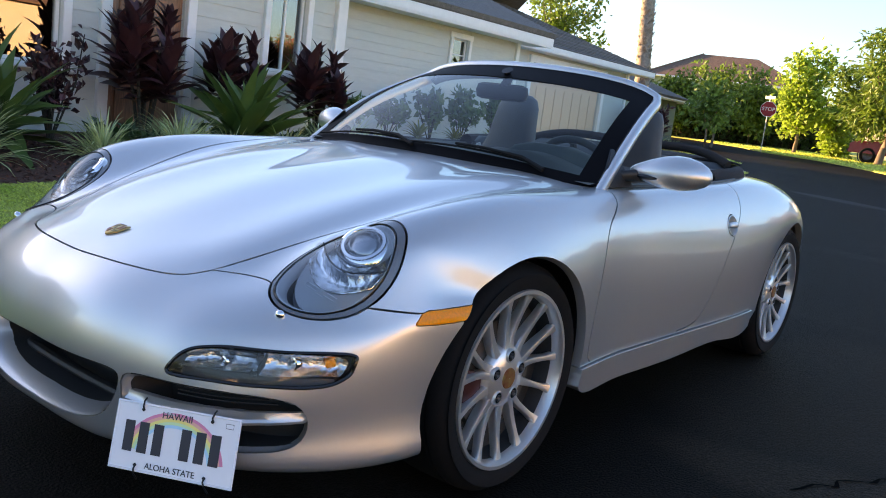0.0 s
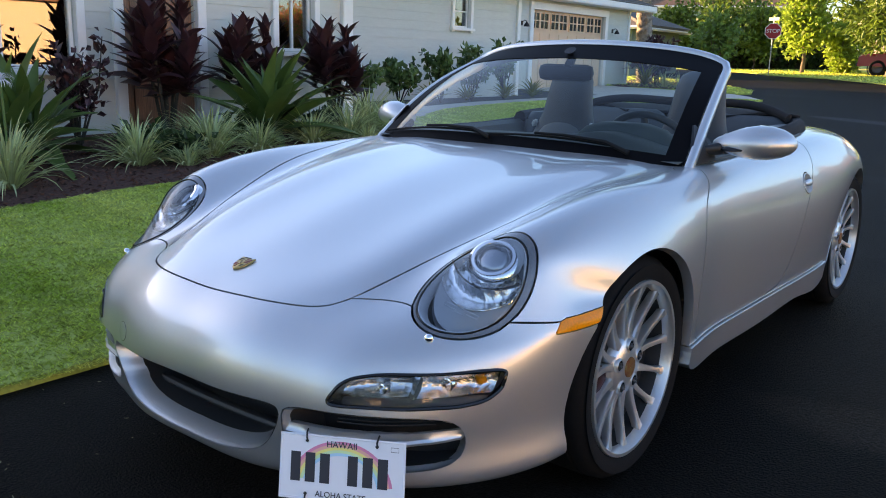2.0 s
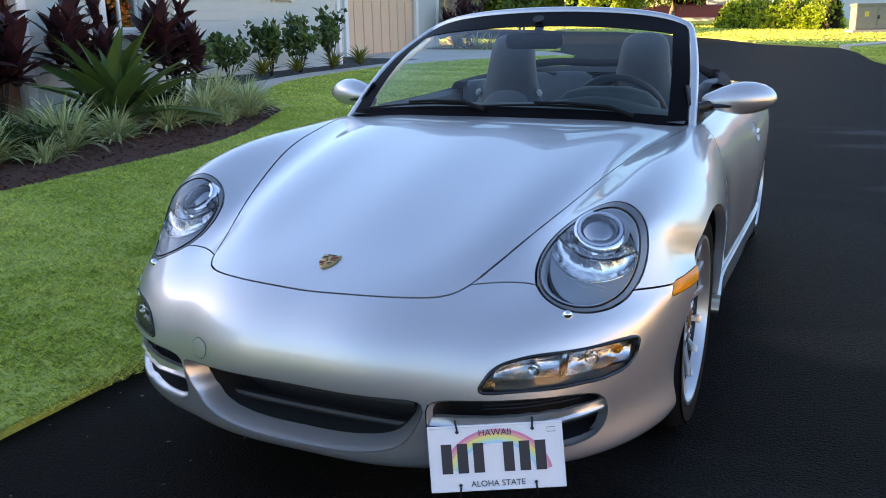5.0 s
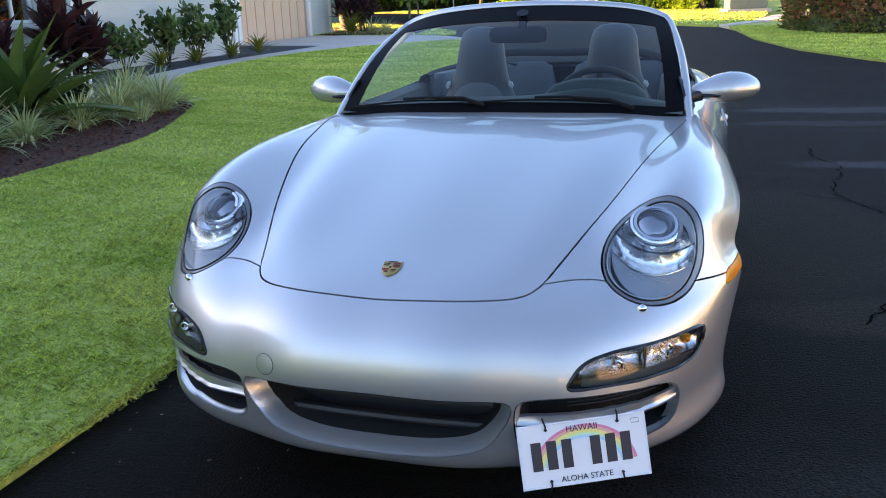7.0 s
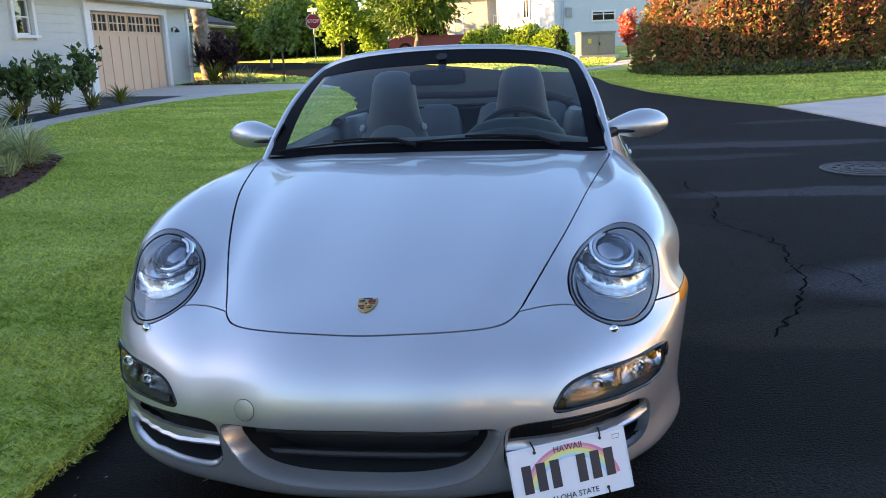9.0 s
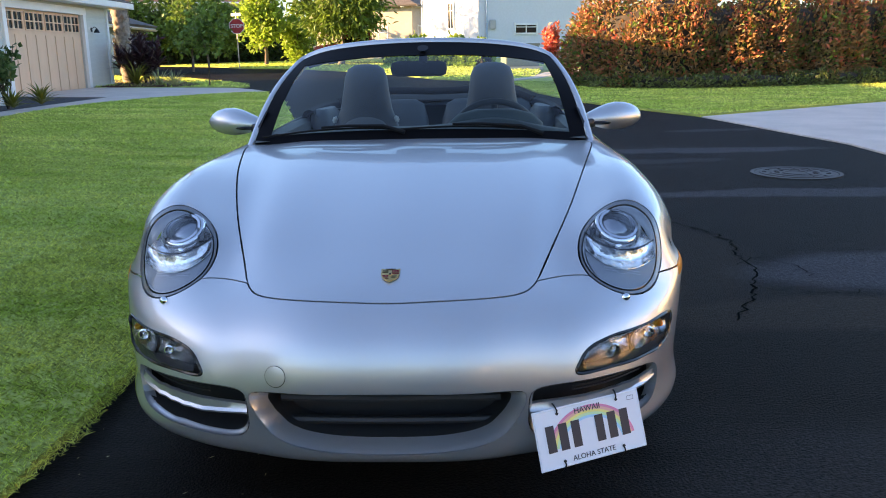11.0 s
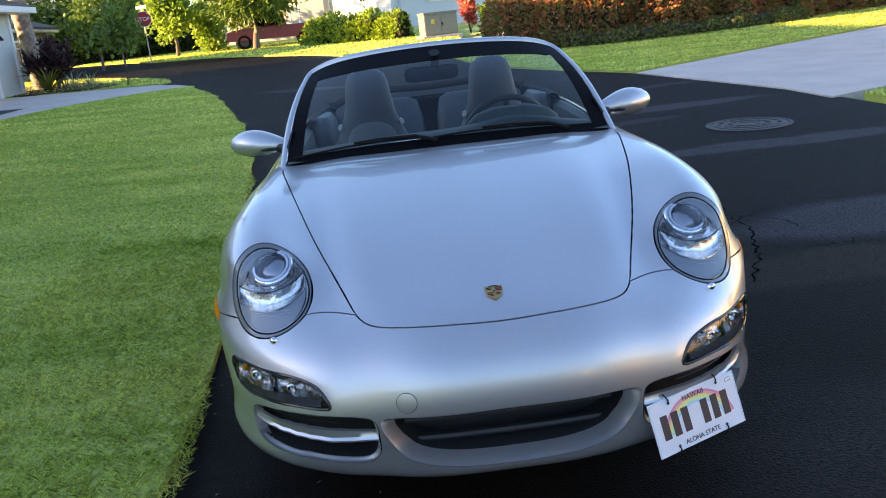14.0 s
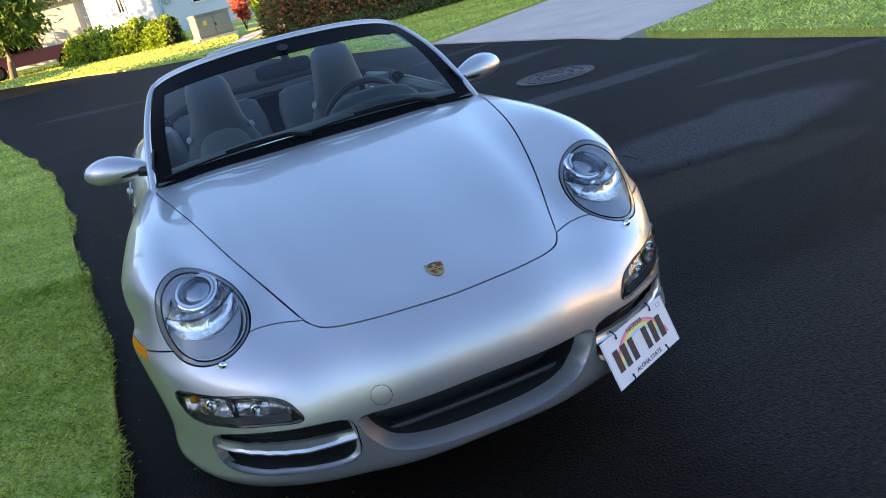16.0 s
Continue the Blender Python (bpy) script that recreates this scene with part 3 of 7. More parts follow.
sash_window("window_1", -7.5, *W1, bars=1, label="white-framed window reflecting the evening street")
sash_window("window_2", -7.5, *W2, bars=1, label="white-framed casement window with reflecting panes")
sash_window("window_3", -10.5, *W3, across=1, label="small white-framed window with a blind")
part("blind", boxed((-10.6, 13.72, 2.3), (0.02, 0.58, 0.7)), material("window_blind", (0.5, 0.47, 0.42), 0.8, vary=0.1, scale=20, stretch=(1, 1, 30)), bpy.data.objects["window_3"], "cream blind")
for nm, c, s in (("room_lining", (-8.6, 1.9, 1.4), (0.05, 5, 3)), ("room_lining", (-8.6, 6.0, 1.5), (0.05, 1.6, 3)), ("room_lining", (-11.4, 13.7, 1.6), (0.05, 3, 3))):
    part(nm, boxed(c, s), material("dim_room", (0.12, 0.09, 0.07), 0.9), house)


def front_door():
    d = thing("front_door")
    y0, y1, z0, z1 = D1
    tr = bmesh.new()
    for c, s in (((-7.46, y0 - 0.07, 1.3), (0.08, 0.13, 2.4)), ((-7.46, y1 + 0.07, 1.3), (0.08, 0.13, 2.4)), ((-7.455, (y0 + y1) / 2, z1 + 0.07), (0.085, 1.3, 0.14))):
        box(tr, c, s, bevel=0.006)
    part("door_casing", tr, WHITE_TRIM, d, "pale casing")
    part("leaf", boxed((-7.58, (y0 + y1) / 2, (z0 + z1) / 2), (0.05, y1 - y0, z1 - z0), bevel=0.004), WOOD_DOOR, d)
    for k in range(3):
        part("panel", boxed((-7.55, (y0 + y1) / 2, z0 + 0.38 + 0.66 * k), (0.02, 0.72, 0.52), bevel=0.01), WOOD_DOOR, d)
    part("door_handle", boxed((-7.53, y1 - 0.09, z0 + 0.95), (0.05, 0.03, 0.2), bevel=0.01), BRAKE, d, "dark metal handle")
    tagged(d, "brown stained wooden front door with three panels", "door", kind="structure")


front_door()
boards(wall_a, -7.5, H1[0] + 7, H1[1] - .08, .1, 2.9, [(W1[0] - .1, W1[1] + .1, W1[2] - .07, W1[3] + .12), (D1[0] - .13, D1[1] + .13, -.2, D1[3] + .14), (W2[0] - .1, W2[1] + .1, W2[2] - .07, W2[3] + .12)])
boards(wall_b, -10.5, 7.1, 15.98, .1, 3.0, [(W3[0] - .1, W3[1] + .1, W3[2] - .07, W3[3] + .12)])
boards(wall_c, -12.95, 16.2, 26.88, .1, 3.15, [(GD[0] - .19, GD[1] + .19, -.2, GD[3] + .22)])


def garage_door():
    g = thing("garage_door")
    y0, y1, z0, z1 = GD
    tr = bmesh.new()
    for c, s in (((-12.91, y0 - 0.09, 1.55), (0.1, 0.2, 2.75)), ((-12.91, y1 + 0.09, 1.55), (0.1, 0.2, 2.75)), ((-12.905, (y0 + y1) / 2, z1 + 0.11), (0.11, y1 - y0 + 0.4, 0.22))):
        box(tr, c, s, bevel=0.008)
    part("door_casing", tr, WHITE_TRIM, g, "white casing")
    part("leaf", boxed((-13.06, (y0 + y1) / 2, (z0 + z1) / 2), (0.04, y1 - y0, z1 - z0)), GARAGE, g)
    wd = (y1 - y0) / 4
    for s in range(4):
        a = y0 + s * wd
        for k in range(2):
            part("panel", boxed((-13.03, a + wd * (k + 0.5) / 2, z0 + 0.92), (0.03, wd / 2 - 0.05, 1.74), bevel=0.008), GARAGE, g)
        frm = bmesh.new()
        zc, hh = z1 - 0.32, 0.50
        for k in range(5):
            if k != 2:
                box(frm, (-13.02, a + 0.08 + (wd - 0.16) * k / 4, zc), (0.035, 0.03, hh), bevel=0.003)
        box(frm, (-13.02, a + wd / 2, zc), (0.035, 0.09, hh), bevel=0.003)
        for k in range(3):
            box(frm, (-13.018, a + wd / 2, zc - hh / 2 + hh * k / 2), (0.035, wd - 0.13, 0.035), bevel=0.003)
        w = part("window", frm, GARAGE, g, "small-paned window row")
        for k in range(2):
            part("pane", boxed((-13.034, a + wd * (0.28 + 0.44 * k), zc), (0.006, wd * 0.4, hh - 0.04)), GLOSS_BLACK, w, "dark glass pane")
    tagged(g, "peach panelled garage door with a row of small windows", "garage door", kind="structure")


garage_door()


def wall_lamp(y):
    l = thing("wall_lamp", (-12.95, y, 2.35))
    part("back_plate", boxed((0.02, 0, 0), (0.03, 0.10, 0.14), bevel=0.008), BLACK, l)
    part("arm", tube([(0.02, 0, 0.02), (0.12, 0, 0.09), (0.2, 0, 0.05)], 0.012), BLACK, l)
    part("shade", lathe([(-0.12, 0.10), (-0.06, 0.075), (0, 0.03), (0.03, 0.012)], 20, m=Matrix.Translation((0.2, 0, 0.02)) @ Matrix.Rotation(radians(-90), 4, "Y")), BLACK, l)
    tagged(l, "small black metal barn lamp on the garage wall", "wall lamp", "lamps beside the garage door")


wall_lamp(19.9)
wall_lamp(25.75)


# ---- the car: shell ----
# Design lines of the half body, from the bumper's lower lip over the nose to the tail. Each station runs from the centre line
# over the fender's crown down to the sill.
STATIONS = []


def station(*pts):
    STATIONS.append(pts)


station((0.000, -0.915, 0.176), (0.250, -0.898, 0.178), (0.427, -0.841, 0.181), (0.567, -0.754, 0.186), (0.676, -0.649, 0.192), (0.740, -0.544, 0.197), (0.773, -0.452, 0.202), (0.785, -0.375, 0.206))
station((0.000, -0.944, 0.193), (0.250, -0.928, 0.194), (0.452, -0.869, 0.198), (0.614, -0.778, 0.204), (0.718, -0.662, 0.211), (0.779, -0.542, 0.217), (0.808, -0.450, 0.223), (0.818, -0.360, 0.227))
station((0.000, -0.958, 0.259), (0.250, -0.944, 0.261), (0.464, -0.884, 0.265), (0.626, -0.779, 0.271), (0.724, -0.657, 0.277), (0.780, -0.538, 0.282), (0.808, -0.446, 0.285), (0.818, -0.353, 0.285))
station((0.000, -0.972, 0.345), (0.250, -0.958, 0.347), (0.476, -0.896, 0.352), (0.636, -0.789, 0.360), (0.729, -0.651, 0.365), (0.782, -0.529, 0.370), (0.810, -0.430, 0.370), (0.820, -0.330, 0.360))
station((0.000, -0.974, 0.425), (0.250, -0.958, 0.428), (0.478, -0.887, 0.435), (0.640, -0.771, 0.442), (0.735, -0.639, 0.450), (0.789, -0.520, 0.455), (0.821, -0.411, 0.450), (0.838, -0.280, 0.430))
station((0.000, -0.948, 0.505), (0.250, -0.930, 0.508), (0.479, -0.848, 0.512), (0.638, -0.734, 0.515), (0.741, -0.600, 0.518), (0.800, -0.485, 0.522), (0.837, -0.360, 0.515), (0.864, -0.200, 0.470))
station((0, -0.89, 0.565), (0.25, -0.868, 0.568), (0.47, -0.775, 0.567), (0.633, -0.665, 0.572), (0.746, -0.54, 0.575), (0.812, -0.43, 0.575), (0.852, -0.29, 0.56), (0.884, -0.1, 0.48))
station((0, -.800, .610), (.25, -.775, .612), (.46, -.665, .608), (.628, -.575, .652), (.738, -.47, .688), (.801, -.36, .626), (.847, -.21, .592), (.885, 0, .48))
station((0, -.660, .656), (.25, -.630, .659), (.470, -.520, .671), (.640, -.455, .745), (.755, -.37, .740), (.815, -.27, .667), (.856, -.13, .612), (.880, .1, .47))
station((0, -.460, .716), (.25, -.435, .717), (.495, -.335, .728), (.660, -.295, .797), (.768, -.235, .771), (.830, -.16, .696), (.863, -.04, .622), (.874, .2, .42))
station((0, -.150, .789), (.26, -.130, .788), (.52, -.080, .786), (.680, -.060, .832), (.778, -.030, .792), (.838, .0, .708), (.858, .08, .600), (.842, .30, .32))
station((0, .200, .846), (.28, .210, .842), (.56, .235, .828), (.700, .250, .844), (.782, .265, .801), (.834, .29, .692), (.842, .33, .52), (.817, .40, .228))
station((0, .500, .880), (.31, .500, .874), (.60, .510, .853), (.710, .520, .850), (.774, .530, .800), (.818, .55, .680), (.818, .57, .45), (.804, .60, .224))
station((0, .800, .900), (.33, .800, .895), (.63, .800, .862), (.718, .800, .852), (.778, .805, .800), (.820, .81, .665), (.819, .82, .44), (.802, .82, .223))
station((0, 1.20, .900), (.34, 1.20, .895), (.645, 1.20, .868), (.730, 1.20, .860), (.785, 1.20, .800), (.828, 1.20, .655), (.827, 1.20, .44), (.810, 1.20, .225))
station((0, 1.60, .905), (.34, 1.60, .905), (.640, 1.60, .885), (.734, 1.60, .875), (.792, 1.60, .815), (.842, 1.60, .665), (.838, 1.60, .45), (.816, 1.60, .230))
station((0, 2.00, .915), (.34, 2.00, .915), (.605, 2.00, .905), (.715, 2.00, .890), (.784, 2.00, .835), (.842, 2.00, .700), (.836, 2.00, .50), (.812, 1.98, .232))
station((0, 2.46, .920), (.32, 2.46, .917), (.560, 2.46, .903), (.680, 2.46, .882), (.762, 2.46, .832), (.818, 2.46, .735), (.806, 2.46, .60), (.782, 2.46, .40))
station((0, 2.86, .880), (.30, 2.86, .875), (.510, 2.86, .850), (.615, 2.86, .822), (.695, 2.86, .772), (.765, 2.84, .670), (.772, 2.83, .48), (.752, 2.81, .26))
station((0, 3.14, .815), (.28, 3.13, .808), (.455, 3.11, .782), (.555, 3.09, .750), (.635, 3.06, .702), (.705, 3.02, .600), (.716, 3.00, .42), (.700, 2.98, .25))
station((0, 3.36, .735), (.27, 3.34, .728), (.425, 3.31, .708), (.520, 3.27, .680), (.600, 3.21, .635), (.665, 3.14, .545), (.676, 3.11, .40), (.660, 3.08, .25))
station((0, 3.475, .60), (.27, 3.455, .595), (.415, 3.42, .58), (.508, 3.37, .56), (.585, 3.29, .53), (.648, 3.20, .48), (.662, 3.16, .38), (.645, 3.13, .25))
station((0, 3.48, .42), (.27, 3.46, .42), (.405, 3.42, .42), (.498, 3.36, .41), (.570, 3.29, .40), (.630, 3.20, .38), (.645, 3.16, .33), (.636, 3.13, .24))
station((0, 3.42, .26), (.27, 3.40, .26), (.395, 3.36, .26), (.485, 3.30, .26), (.552, 3.24, .26), (.605, 3.17, .26), (.625, 3.14, .25), (.630, 3.12, .23))


def shell_grid(nu=330, nv=210):
    net = np.array(STATIONS, float)
    # one more line between the lid's middle and its edge, swollen so that the lid stays convex up to the shut line
    swell = np.interp(np.arange(len(net)), [6, 7, 9, 11, 13], [0, .003, .0075, .007, 0])
    extra = net[:, 1] * .38 + net[:, 2] * .62
    extra[:, 2] += swell
    net = np.insert(net, 2, extra, axis=1)
    net = np.concatenate([net[:, :0:-1] * (-1, 1, 1), net], axis=1)
    tu = np.r_[0, np.cumsum(np.linalg.norm(np.diff(net, axis=0), axis=2).mean(1))]
    tv = np.r_[0, np.cumsum(np.linalg.norm(np.diff(net, axis=1), axis=2).mean(0))]
    g = cubic(tu, net, np.linspace(0, tu[-1], nu))
    g = np.swapaxes(cubic(tv, np.swapaxes(g, 0, 1), np.linspace(0, tv[-1], nv)), 0, 1)
    idx = np.arange(nu * nv).reshape(nu, nv)
    quads = np.stack([idx[:-1, :-1], idx[:-1, 1:], idx[1:, 1:], idx[1:, :-1]], -1).reshape(-1, 4)
    return g.reshape(-1, 3), quads


def poly_sdf(pts, poly):
    """The signed distance (inside below 0) of 2D points from a closed outline."""
    poly = np.asarray(poly, float)
    a, b = poly, np.roll(poly, -1, axis=0)
    best = np.full(len(pts), 1e9)
    inside = np.zeros(len(pts), bool)
    for p, q in zip(a, b):
        e = q - p
        w = pts - p
        t = np.clip((w @ e) / max(e @ e, 1e-12), 0, 1)
        best = np.minimum(best, np.linalg.norm(w - t[:, None] * e, axis=1))
        c1, c2 = p[1] <= pts[:, 1], q[1] <= pts[:, 1]
        left = e[0] * w[:, 1] - e[1] * w[:, 0]
        inside ^= (c1 & ~c2 & (left < 0)) | (~c1 & c2 & (left > 0))
    return np.where(inside, -best, best)


def round_poly(keys, n=8):
    """A closed smooth outline through keys."""
    k = [tuple(p) for p in keys]
    k = k[-3:] + k + k[:3]
    c = np.array(k, float)
    t = np.r_[0, np.cumsum(np.linalg.norm(np.diff(c, axis=0), axis=1) ** 0.5)]
    m = len(keys)
    s = np.concatenate([np.linspace(t[3 + i], t[4 + i], n, endpoint=False) for i in range(m)])
    return cubic(t, c, s)


class Shell:
    """The car's skin: cut along outlines, with each closed piece given a label."""

    def __init__(self):
        self.v, q = shell_grid()
        self.faces = [tuple(f) for f in q.tolist()]
        self.label = np.array(["body"] * len(self.faces), dtype=object)

    def cut(self, f, label, only=None):
        """Labels what lies where f is below 0, with a clean edge: corners near the edge are drawn onto it."""
        val = f(self.v)
        arr = self.faces
        edges = set()
        for i, fc in enumerate(arr):
            if only is not None and self.label[i] not in only:
                continue
            s = [val[k] < 0 for k in fc]
            if any(s) and not all(s):
                for a, b in zip(fc, fc[1:] + fc[:1]):
                    if (val[a] < 0) != (val[b] < 0):
                        edges.add((min(a, b), max(a, b)))
        snap = {}
        for a, b in edges:
            t = val[a] / (val[a] - val[b])
            k, w = (a, t) if t < 0.5 else (b, 1 - t)
            p = self.v[a] + t * (self.v[b] - self.v[a])
            if k not in snap or w < snap[k][0]:
                snap[k] = (w, p)
        state = np.sign(val).astype(int)
        state[state == 0] = 1
        for k, (w, p) in snap.items():
            self.v[k] = p
            state[k] = 0
        out, lab = [], []
        for i, fc in enumerate(arr):
            st = [state[k] for k in fc]
            if only is not None and self.label[i] not in only:
                out.append(fc), lab.append(self.label[i])
                continue
            if min(st) < 0 and max(st) > 0 and len(fc) == 4:
                z = [j for j in range(4) if st[j] == 0]
                if len(z) == 2 and (z[1] - z[0]) == 2:
                    for tri in ((fc[z[0]], fc[z[0] + 1], fc[z[1]]), (fc[z[1]], fc[(z[1] + 1) % 4], fc[z[0]])):
                        out.append(tri), lab.append(label if min(state[k] for k in tri) < 0 else self.label[i])
                    continue
            m = sum(st)
            inside = m < 0 or (m == 0 and max(st) == 0 and f(self.v[list(fc)].mean(0)[None])[0] < 0)
            out.append(fc), lab.append(label if inside else self.label[i])
        self.faces, self.label = out, np.array(lab, dtype=object)

    def normals(self):
        n = np.zeros_like(self.v)
        for fc in self.faces:
            p = self.v[list(fc)]
            c = np.cross(p[2] - p[0], p[-1] - p[1] if len(fc) == 4 else p[2] - p[1])
            for k in fc:
                n[k] += c
        n /= np.linalg.norm(n, axis=1)[:, None] + 1e-12
        return n

    def panel(self, label, mat, parent, name, depth=0.03, gap=0.0028, tag="", pick=None, lift=0.0):
        """One panel as a mesh of its own: its edge drawn in by the shut line and folded inwards."""
        fs = [f for f, l in zip(self.faces, self.label) if l == label and (pick is None or pick(self.v[list(f)].mean(0)))]
        if not fs:
            return None
        used = sorted({k for f in fs for k in f})
        at = {k: i for i, k in enumerate(used)}
        v, n = self.v[used].copy(), self.n[used].copy()
        count = {}
        for f in fs:
            for a, b in zip(f, f[1:] + f[:1]):
                count[(min(a, b), max(a, b))] = count.get((min(a, b), max(a, b)), 0) + 1
        rim = [(a, b) for f in fs for a, b in zip(f, f[1:] + f[:1]) if count[(min(a, b), max(a, b))] == 1]
        inward = {}
        for f in fs:
            c = self.v[list(f)].mean(0)
            for k in f:
                inward.setdefault(k, []).append(c)
        border = sorted({k for e in rim for k in e})
        for k in border:
            d = np.mean(inward[k], axis=0) - self.v[k]
            d /= np.linalg.norm(d) + 1e-9
            v[at[k]] += gap * d
        v += lift * n
        low = {k: len(used) + i for i, k in enumerate(border)}
        vl = [v[at[k]] - depth * n[at[k]] for k in border]
        faces = [[at[k] for k in f] for f in fs]
        lips = [[at[b], at[a], low[a], low[b]] for a, b in rim]
        me = bpy.data.meshes.new(name)
        me.from_pydata(np.concatenate([v, np.array(vl).reshape(-1, 3)]).tolist(), [], faces + lips)
        me.materials.append(mat)
        me.shade_smooth()
        allv = np.concatenate([v, np.array(vl).reshape(-1, 3)])
        ln = []
        for f in faces:
            ln += [tuple(n[i]) for i in f]
        for f in lips:
            p = allv[f]
            c = np.cross(p[2] - p[0], p[3] - p[1])
            c /= np.linalg.norm(c) + 1e-12
            ln += [tuple(c)] * 4
        me.normals_split_custom_set(ln)
        ob = new(name, me)
        ob.parent = parent
        if tag:
            ob["label"] = tag
        return ob


def ellipse_f(cx, cy, a, b, ang, axes=(0, 1), mask=None):
    ca, sa = math.cos(ang), math.sin(ang)

    def f(p):
        out = None
        for s in (1, -1):
            x = p[:, axes[0]] * (s if axes[0] == 0 else 1) - cx
            y = p[:, axes[1]] - cy
            u, w = x * ca + y * sa, -x * sa + y * ca
            r = (np.sqrt((u / a) ** 2 + (w / b) ** 2) - 1) * min(a, b)
            out = r if out is None else np.minimum(out, r)
        return np.maximum(out, mask(p)) if mask else out
    return f


def outline_f(poly, axes, mirror=True, mask=None):
    def f(p):
        q = p[:, list(axes)].copy()
        if mirror and axes[0] == 0:
            q[:, 0] = np.abs(q[:, 0])
        r = poly_sdf(q, poly)
        return np.maximum(r, mask(p)) if mask else r
    return f


FRONT = lambda p: p[:, 1] - 0.1
SIDE = lambda p: 0.45 - np.abs(p[:, 0])
HOOD_SIDE = [(.10, -.855), (.20, -.844), (.29, -.816), (.350, -.776), (.380, -.722), (.398, -.665), (.436, -.545), (.500, -.335), (.580, -.01), (.632, .25), (.668, .450), (.655, .53), (.45, .552), (.2, .562)]
HOOD = round_poly([(0, -.858)] + HOOD_SIDE + [(0, .565)] + [(-x, y) for x, y in HOOD_SIDE[::-1]])
FOG = round_poly([(.466, .413), (.474, .436), (.497, .464), (.530, .477), (.575, .484), (.662, .485), (.735, .488), (.752, .482), (.754, .466), (.746, .436), (.730, .418), (.700, .411), (.627, .410), (.535, .408), (.485, .407)])
VENT = round_poly([(.354, .368), (.375, .380), (.44, .386), (.55, .388), (.64, .385), (.688, .372), (.703, .345), (.703, .305), (.690, .272), (.645, .254), (.55, .246), (.45, .243), (.375, .249), (.352, .275), (.349, .32)])
GRILLE_SIDE = [(.18, .382), (.312, .379), (.340, .366), (.316, .300), (.272, .252), (.18, .226)]
GRILLE = round_poly([(0, .383)] + GRILLE_SIDE + [(0, .215)] + [(-x, z) for x, z in GRILLE_SIDE[::-1]])
DOOR = round_poly([(.640, .95), (.600, .840), (.470, .760), (.405, .66), (.385, .55), (.383, .45), (.400, .345), (.45, .324), (.75, .322), (1.05, .328), (1.26, .342), (1.330, .368), (1.385, .423), (1.435, .505), (1.490, .613), (1.553, .692), (1.609, .748), (1.655, .800), (1.69, .95), (1.3, .98), (0.9, .98)], 6)
COCKPIT = round_poly([(0, .70), (.42, .70), (.625, .74), (.665, .95), (.685, 1.25), (.69, 1.6), (.665, 1.95), (.60, 2.18), (.42, 2.40), (0, 2.48), (-.42, 2.40), (-.60, 2.18), (-.665, 1.95), (-.69, 1.6), (-.685, 1.25), (-.665, .95), (-.625, .74), (-.42, .70)])
MARKER = [(-.468, .551), (-.441, .583), (-.36, .588), (-.285, .592), (-.325, .558), (-.40, .553)]
HEAD_C, HEAD_1, HEAD_2 = Vector((.626, -.554, .668)), Vector((.005, .142, .108)), Vector((.122, .029, .010))


def lamp_f(scale=1.0, off=(0, 0)):
    """Inside a headlamp's oval, seen along its own axis."""
    m = np.array([HEAD_2, HEAD_1, HEAD_2.cross(HEAD_1).normalized()])
    inv = np.linalg.inv(m)

    def f(p):
        q = (p * (1, 1, 1)).copy()
        q[:, 0] = np.abs(q[:, 0])
        c = (q - np.array(HEAD_C)) @ inv
        return np.maximum((np.hypot(c[:, 0] - off[0], c[:, 1] - off[1]) / scale - 1) * .14, np.abs(c[:, 2]) - .12)
    return f


shell = Shell()
shell.cut(ellipse_f(-0.030, 0.320, 0.381, 0.375, 0, (1, 2), SIDE), "arch")
shell.cut(ellipse_f(2.505, 0.345, 0.368, 0.362, 0, (1, 2), SIDE), "arch")
shell.cut(outline_f(COCKPIT, (0, 1), False, lambda p: 0.70 - p[:, 2]), "cockpit")
shell.cut(outline_f(HOOD, (0, 1), False, lambda p: 0.5 - p[:, 2]), "hood")
shell.cut(lamp_f(), "lamp_ring", {"body", "hood"})
shell.cut(lamp_f(0.885, (-.028, -.028)), "headlight", {"lamp_ring"})
shell.cut(lambda p: np.maximum(p[:, 2] - (0.606 - 0.028 * np.clip((np.abs(p[:, 0]) - .5) / .3, 0, 1)), p[:, 1] - 0.02), "bumper", {"body"})
shell.cut(outline_f(MARKER, (1, 2), False, lambda p: 0.6 - np.abs(p[:, 0])), "marker", {"body", "bumper"})
shell.cut(outline_f(FOG, (0, 2), True, FRONT), "fog", {"bumper"})
shell.cut(outline_f(VENT, (0, 2), True, FRONT), "vent", {"bumper"})
shell.cut(outline_f(GRILLE, (0, 2), False, FRONT), "grille", {"bumper"})
shell.cut(outline_f(DOOR, (1, 2), False, SIDE), "door", {"body"})
shell.cut(lambda p: np.maximum(p[:, 2] - (0.318 + .004 * np.clip((p[:, 1] - .5) / .8, -.1, 1)), np.abs(p[:, 1] - 1.15) - 0.86), "sill", {"body"})
shell.cut(ellipse_f(1.528, .730, .048, .042, .12, (1, 2), SIDE), "handle", {"door"})
shell.cut(lambda p: np.maximum(np.maximum(3.03 - p[:, 1], p[:, 2] - 0.60), -1.0), "rear_bumper", {"body"})
shell.n = shell.normals()
if shell.n[np.argmin(np.abs(shell.v - (0, 0, .8)).sum(1))][2] < 0:
    shell.n = -shell.n
    shell.faces = [f[::-1] for f in shell.faces]

